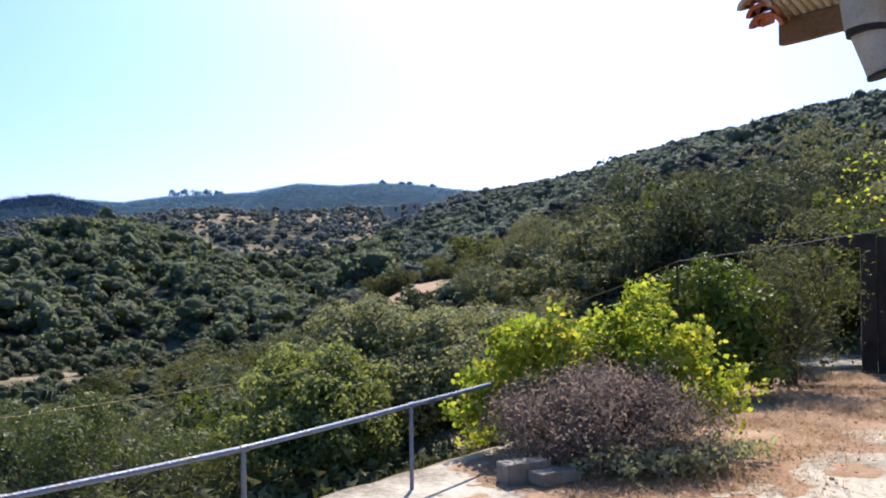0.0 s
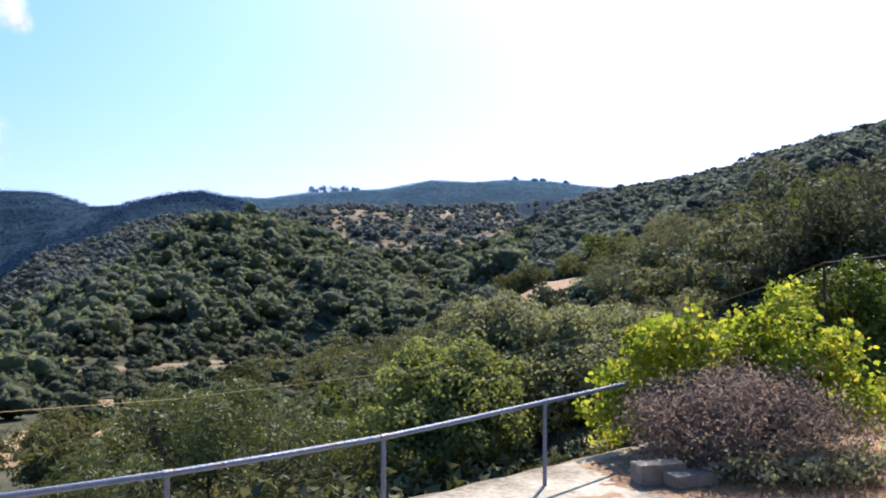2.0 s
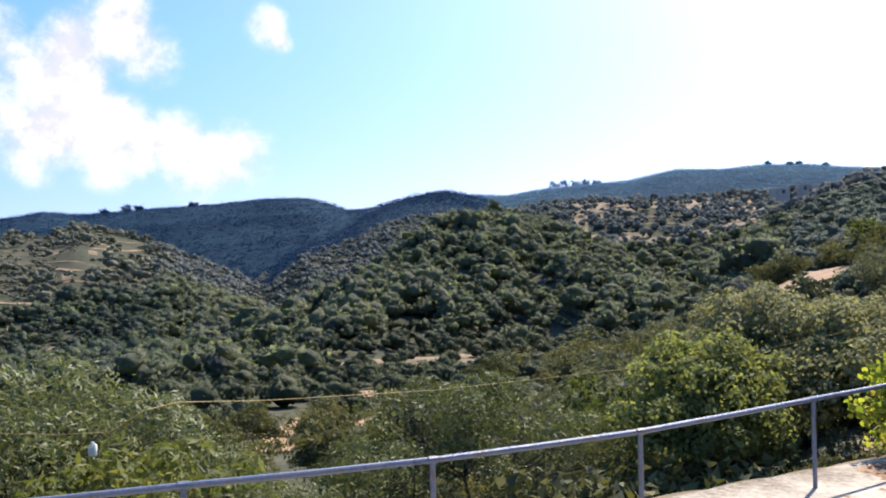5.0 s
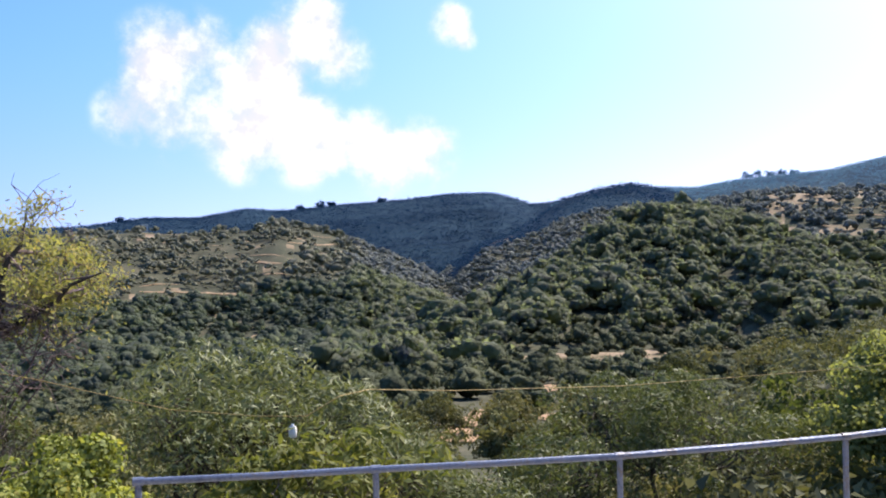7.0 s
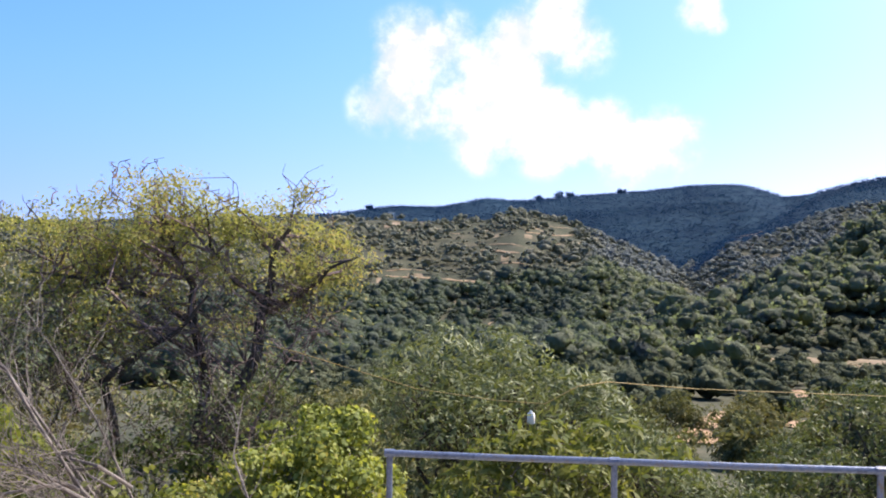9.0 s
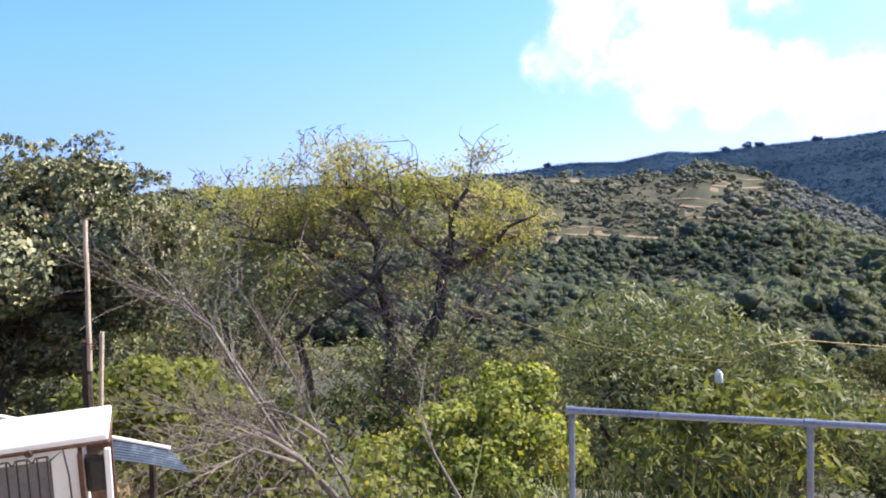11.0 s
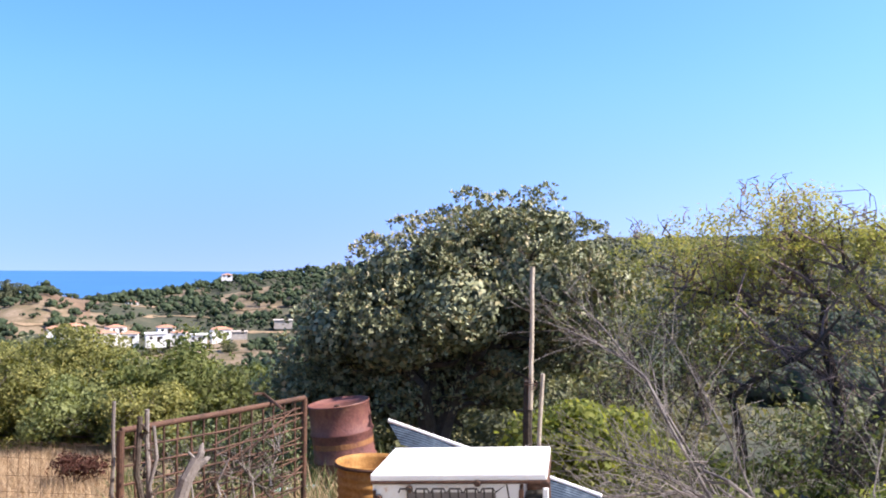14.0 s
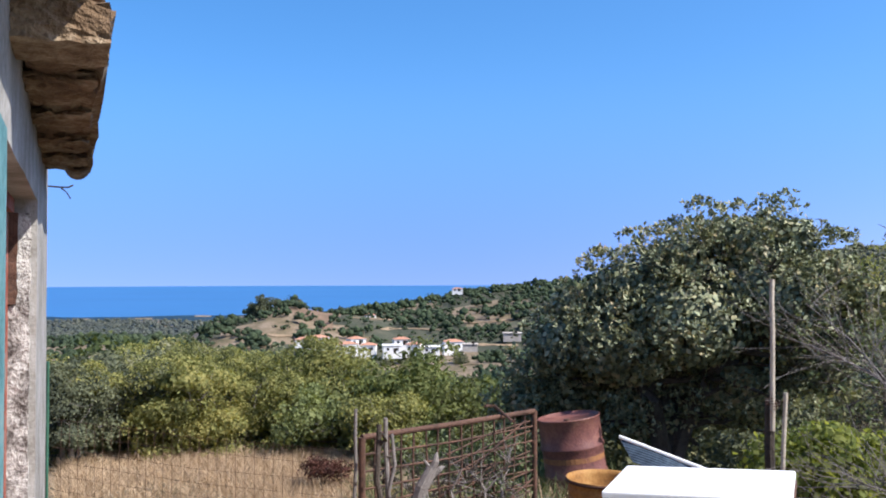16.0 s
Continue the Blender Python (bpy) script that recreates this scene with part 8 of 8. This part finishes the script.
ribbon("track_valley", along_land([(34.2, 60), (33.6, 66), (32.6, 74), (31.8, 82)]), 3.0, M_BAREEARTH, "pale dirt track curving down in the valley")
for k, (a0, a1, e0, e1, broad) in enumerate(STRIPS):
    pts, wid, rr = [], [], random.Random(k)
    n = max(5, int((a1 - a0) / 0.35))
    for q in range(n + 1):
        f = q / n
        az = a0 + (a1 - a0) * f
        far = meet(az, e0 + (e1 - e0) * f + 0.05 * math.sin(5 * f + k))
        if far:
            pts.append(polar(az, far))
            wid.append(broad * (1.0 if k < 9 or a0 > 60 else 0.65) * (0.25 + 0.75 * math.sin(math.pi * (0.08 + 0.84 * f))) * (rr.uniform(0.8, 1.15) if k < 9 else rr.uniform(0.3, 0.8)))
    if len(pts) > 3:
        ribbon(f"terrace_strip_{k + 1}", pts, wid, M_BAREEARTH if k < 9 else M_TRACK, "bare dry earth strip on the scrubby slope", "soil", 0.25)
for name, az, d, w, l in (("bare_patch_1", 28.0, 78, 3.4, 6), ("bare_patch_2", 19.0, 92, 4, 5), ("bare_patch_4", 11.3, 74, 2.2, 9), ("bare_patch_6", 24.0, 93, 4, 5)):
    ribbon(name, [polar(az + 0.4 * math.sin(k), d + l * (k / 8 - 0.5)) for k in range(9)], [w * math.sin(math.pi * (k + 0.8) / 10) * (0.8 + 0.3 * math.sin(3 * k + az)) for k in range(9)], M_BAREEARTH, "bare ochre earth between the trees", "soil", 0.1)


def rock(az, el, d, size, label="pinkish weathered boulder among the bushes"):
    p = sight(az, el, d)
    bm = bmesh.new()
    bmesh.ops.create_icosphere(bm, subdivisions=3, radius=size)
    for v in bm.verts:
        v.co = v.co * (1 + 0.3 * noise.noise(v.co * (1.5 / size) + Vector((az, el, d))))
        v.co.z *= 0.6
    ob = part("boulder", bm, M_STONE)
    ob.location = (p.x, p.y, height(p) + size * 0.3)
    tagged(ob, label, "boulder", "boulders")


for az, el, d, s in ((12.6, -9.6, 30, 0.9), (10.6, -8.4, 33, 0.6), (-5.3, -2.4, 46, 0.55), (-7.2, -1.8, 48, 0.45), (13.4, -10.2, 28, 0.6)):
    rock(az, el, d, s)


def cottage(at, turn, w, dpt, h, hip=True, roof_h=0.85, label="white house with a red tiled roof", windows=2, group="village houses", roof_mat=None):
    ob = thing("house", at, label, "house", group, turn)
    bm = bmesh.new()
    box(bm, (0, 0, h / 2 - 1), (w, dpt, h + 2))
    wall = part("wall", bm, M_WALL_WHITE, ob)
    bm = bmesh.new()
    e = 0.3
    base = [bm.verts.new((x, y, h)) for x, y in ((-w / 2 - e, -dpt / 2 - e), (w / 2 + e, -dpt / 2 - e), (w / 2 + e, dpt / 2 + e), (-w / 2 - e, dpt / 2 + e))]
    if hip:
        i = min(w, dpt) * 0.45
        ridge = [bm.verts.new((-w / 2 + i, 0, h + roof_h)), bm.verts.new((w / 2 - i, 0, h + roof_h))]
        bm.faces.new((base[0], base[1], ridge[1], ridge[0]))
        bm.faces.new((base[2], base[3], ridge[0], ridge[1]))
        bm.faces.new((base[1], base[2], ridge[1]))
        bm.faces.new((base[3], base[0], ridge[0]))
        bm.faces.new(base[::-1])
    else:
        top = [bm.verts.new((v.co.x, v.co.y, h + 0.25)) for v in base]
        bm.faces.new(top)
        for k in range(4):
            bm.faces.new((base[k], base[(k + 1) % 4], top[(k + 1) % 4], top[k]))
    part("roof", bm, M_ROOF_FAR if hip else (roof_mat or M_WALL_WHITE), ob)
    for k in range(windows):
        x = -w / 2 + w * (k + 0.5) / windows
        bm = bmesh.new()
        box(bm, (x, -dpt / 2 - 0.02, h * 0.52), (0.9, 0.1, 0.9))
        part("window", bm, M_WINDOW, wall)
    bm = bmesh.new()
    box(bm, (w * 0.12, -dpt / 2 - 0.03, 0.8), (0.95, 0.1, 1.7))
    part("door", bm, M_DARKWOOD, wall)
    return ob


def village(az, el, d, w, h, hip=True, tilt=0, **kw):
    p = from_late(az, el + 0.22, d)
    cottage((p.x, p.y, p.z), az + tilt, w, 5.0, h * 0.58, hip, **kw)


# the village on its shelf: bearing and elevation of each foot
for az, el, d, w, h, hip, tilt in ((111.3, -5.2, 318, 6, 3.4, False, 12), (110.2, -5.3, 316, 5.5, 4.2, True, -8), (109.0, -5.35, 312, 6, 5.2, True, 15), (107.7, -5.45, 318, 5.5, 5.6, True, -5), (108.5, -4.95, 335, 6, 4.6, True, 20),
                                  (106.2, -5.5, 315, 6.5, 5.6, False, 5), (104.8, -5.45, 319, 5, 6.0, True, -10), (105.6, -5.0, 334, 6, 4.6, True, 8), (103.7, -5.55, 314, 6, 5.0, False, 0), (102.3, -5.3, 320, 7, 6.2, True, 10), (111.9, -4.8, 338, 5, 2.6, True, 0), (110.9, -4.75, 332, 7, 3.4, True, 30)):
    village(az, el, d, w * 1.0, h * 0.78, hip, tilt)
village(102.0, -1.6, 515, 6, 2.4, True, 0, label="small white house with a red roof on the hilltop")
village(107.6, -3.3, 440, 5, 2.6, True, 10, label="small white house on the dry slope")
village(109.0, -3.5, 430, 6, 2.0, True, -10, label="small house with a red roof on the dry slope")
M_RUIN = material("grey_stone_wall", [(0.325, 0.293, 0.260), (0.525, 0.464, 0.401)], 0.95, 0.6, 5.0, 0.4)
for az, el, w, h in ((98.5, -4.2, 6, 0.8), (101.2, -4.85, 5, 0.5)):
    p = from_late(az, el, 300)
    ob = thing("shed", (p.x, p.y, p.z), "low pale shed with a flat roof on the slope", "shed", "stone sheds", az)
    bm = bmesh.new()
    box(bm, (0, 0, h / 2 - 1), (w, 4, h + 2), bevel=0.05)
    part("wall", bm, M_RUIN, ob)
    bm = bmesh.new()
    box(bm, (0, 0, h + 0.1), (w + 0.5, 4.5, 0.2))
    part("roof", bm, M_RUIN, ob)
    bm = bmesh.new()
    box(bm, (w * 0.2, -2.02, 0.8), (0.9, 0.1, 1.5))
    part("door", bm, M_DARKWOOD, ob)
p = sight(53.03, 1.95, 505)
cottage((p.x, p.y, p.z - 0.5), 53, 3, 3, 2.6, False, label="tiny white chapel on the ridge", windows=0, group="")
for az, el, d, w, h in ((2.0, 3.35, 400, 8, 2.2), (0.7, 3.5, 405, 5, 2.6), (-1.4, 3.75, 410, 6, 1.6)):
    p = sight(az, el, d)
    ob = thing("farmhouse", (p.x, p.y, p.z), "grey stone farmhouse with a flat roof on the hill", "house", "farmhouses", az)
    bm = bmesh.new()
    box(bm, (0, 0, h / 2 - 1.5), (w, 6, h + 3))
    part("wall", bm, M_RUIN, ob)
    bm = bmesh.new()
    box(bm, (0, 0, h + 0.1), (w + 0.5, 6.5, 0.2))
    part("roof", bm, M_RUIN, ob)
    bm = bmesh.new()
    box(bm, (w * 0.2, -3.02, 1.2), (1.2, 0.1, 1.6))
    part("window", bm, M_WINDOW, ob)

# lone pines on the far ridges: flat umbrella crowns on bare trunks


def pine(az, d0, d1, tall, spread, mat, seed):
    """A pine on the crest that shows between two distances on a bearing."""
    rr = np.linspace(d0, d1, 160)
    x, y = -math.sin(radians(az)) * rr, math.cos(radians(az)) * rr
    z = land(x, y)
    k = int(np.argmax((z - EYE) / rr))
    foot = Vector((x[k], y[k], z[k] - 0.25 * tall))
    lobes = [(foot.x + math.cos(a) * spread * 0.5, foot.y + math.sin(a) * spread * 0.5, foot.z + tall * (0.5 + 0.06 * q), spread * 0.62, tall * 0.42) for q, a in enumerate((0, 2.1, 4.2))]
    grow("pine_tree", foot, lobes, 700, 1.1, mat, M_BARK, "umbrella-shaped pine standing out on the ridge", group="ridge pines", trunk_r=0.3, stems=1, twigs=0, clump=2.0, limbs=9, seed=seed, width=0.7, fork=0.7)


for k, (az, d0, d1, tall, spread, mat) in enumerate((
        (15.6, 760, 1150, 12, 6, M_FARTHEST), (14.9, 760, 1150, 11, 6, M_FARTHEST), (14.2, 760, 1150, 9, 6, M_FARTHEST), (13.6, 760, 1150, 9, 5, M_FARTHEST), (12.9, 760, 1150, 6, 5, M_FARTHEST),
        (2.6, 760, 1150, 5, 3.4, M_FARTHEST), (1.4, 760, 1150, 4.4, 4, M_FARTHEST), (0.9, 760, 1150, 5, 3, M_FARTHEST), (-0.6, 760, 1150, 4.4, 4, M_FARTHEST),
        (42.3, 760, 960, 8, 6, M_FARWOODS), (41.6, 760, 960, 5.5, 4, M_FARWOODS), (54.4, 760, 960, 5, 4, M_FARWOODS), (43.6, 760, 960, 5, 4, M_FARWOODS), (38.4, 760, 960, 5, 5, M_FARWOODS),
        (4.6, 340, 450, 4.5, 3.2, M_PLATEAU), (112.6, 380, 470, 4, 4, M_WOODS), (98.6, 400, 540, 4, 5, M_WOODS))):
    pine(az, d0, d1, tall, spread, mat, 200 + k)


# trees between the village houses
rv = random.Random(12)
for k in range(22):
    p = polar(rv.uniform(101, 113), rv.uniform(286, 330))
    plant(rv.choice((0, 0, 1)), Vector((p.x, p.y, height(p) - 0.3)), rv.uniform(0.7, 1.15), rv.uniform(0, 6.28))
# dark oaks in the hollow below the village
for az, top, d in ((104.4, -5.5, 76), (101.9, -6.2, 72), (100.2, -7.2, 66), (103.0, -7.4, 64)):
    stand(9, az, top, d)
# the dark clump of trees beside the bare knoll
for az, dist, s in ((114.5, 420, 2.6), (115.0, 424, 1.9), (112.2, 436, 1.1)):
    p = polar(az, dist)
    plant(0, Vector((p.x, p.y, height(p) - 0.3)), s, az)
grow("dead_bush", on_land(110.6, 9.4, True), [lobe(110.8, -12.3, 9.4, 0.19, 0.08, True), lobe(109.8, -12.5, 9.3, 0.19, 0.08, True)],
     2600, 0.03, M_DEADBUSH, M_BARK, "low dead red-brown bush in the dry grass by the gate", "bush", trunk_r=0.012, stems=6, twigs=4, clump=0.05, limbs=26, seed=91, width=0.5)
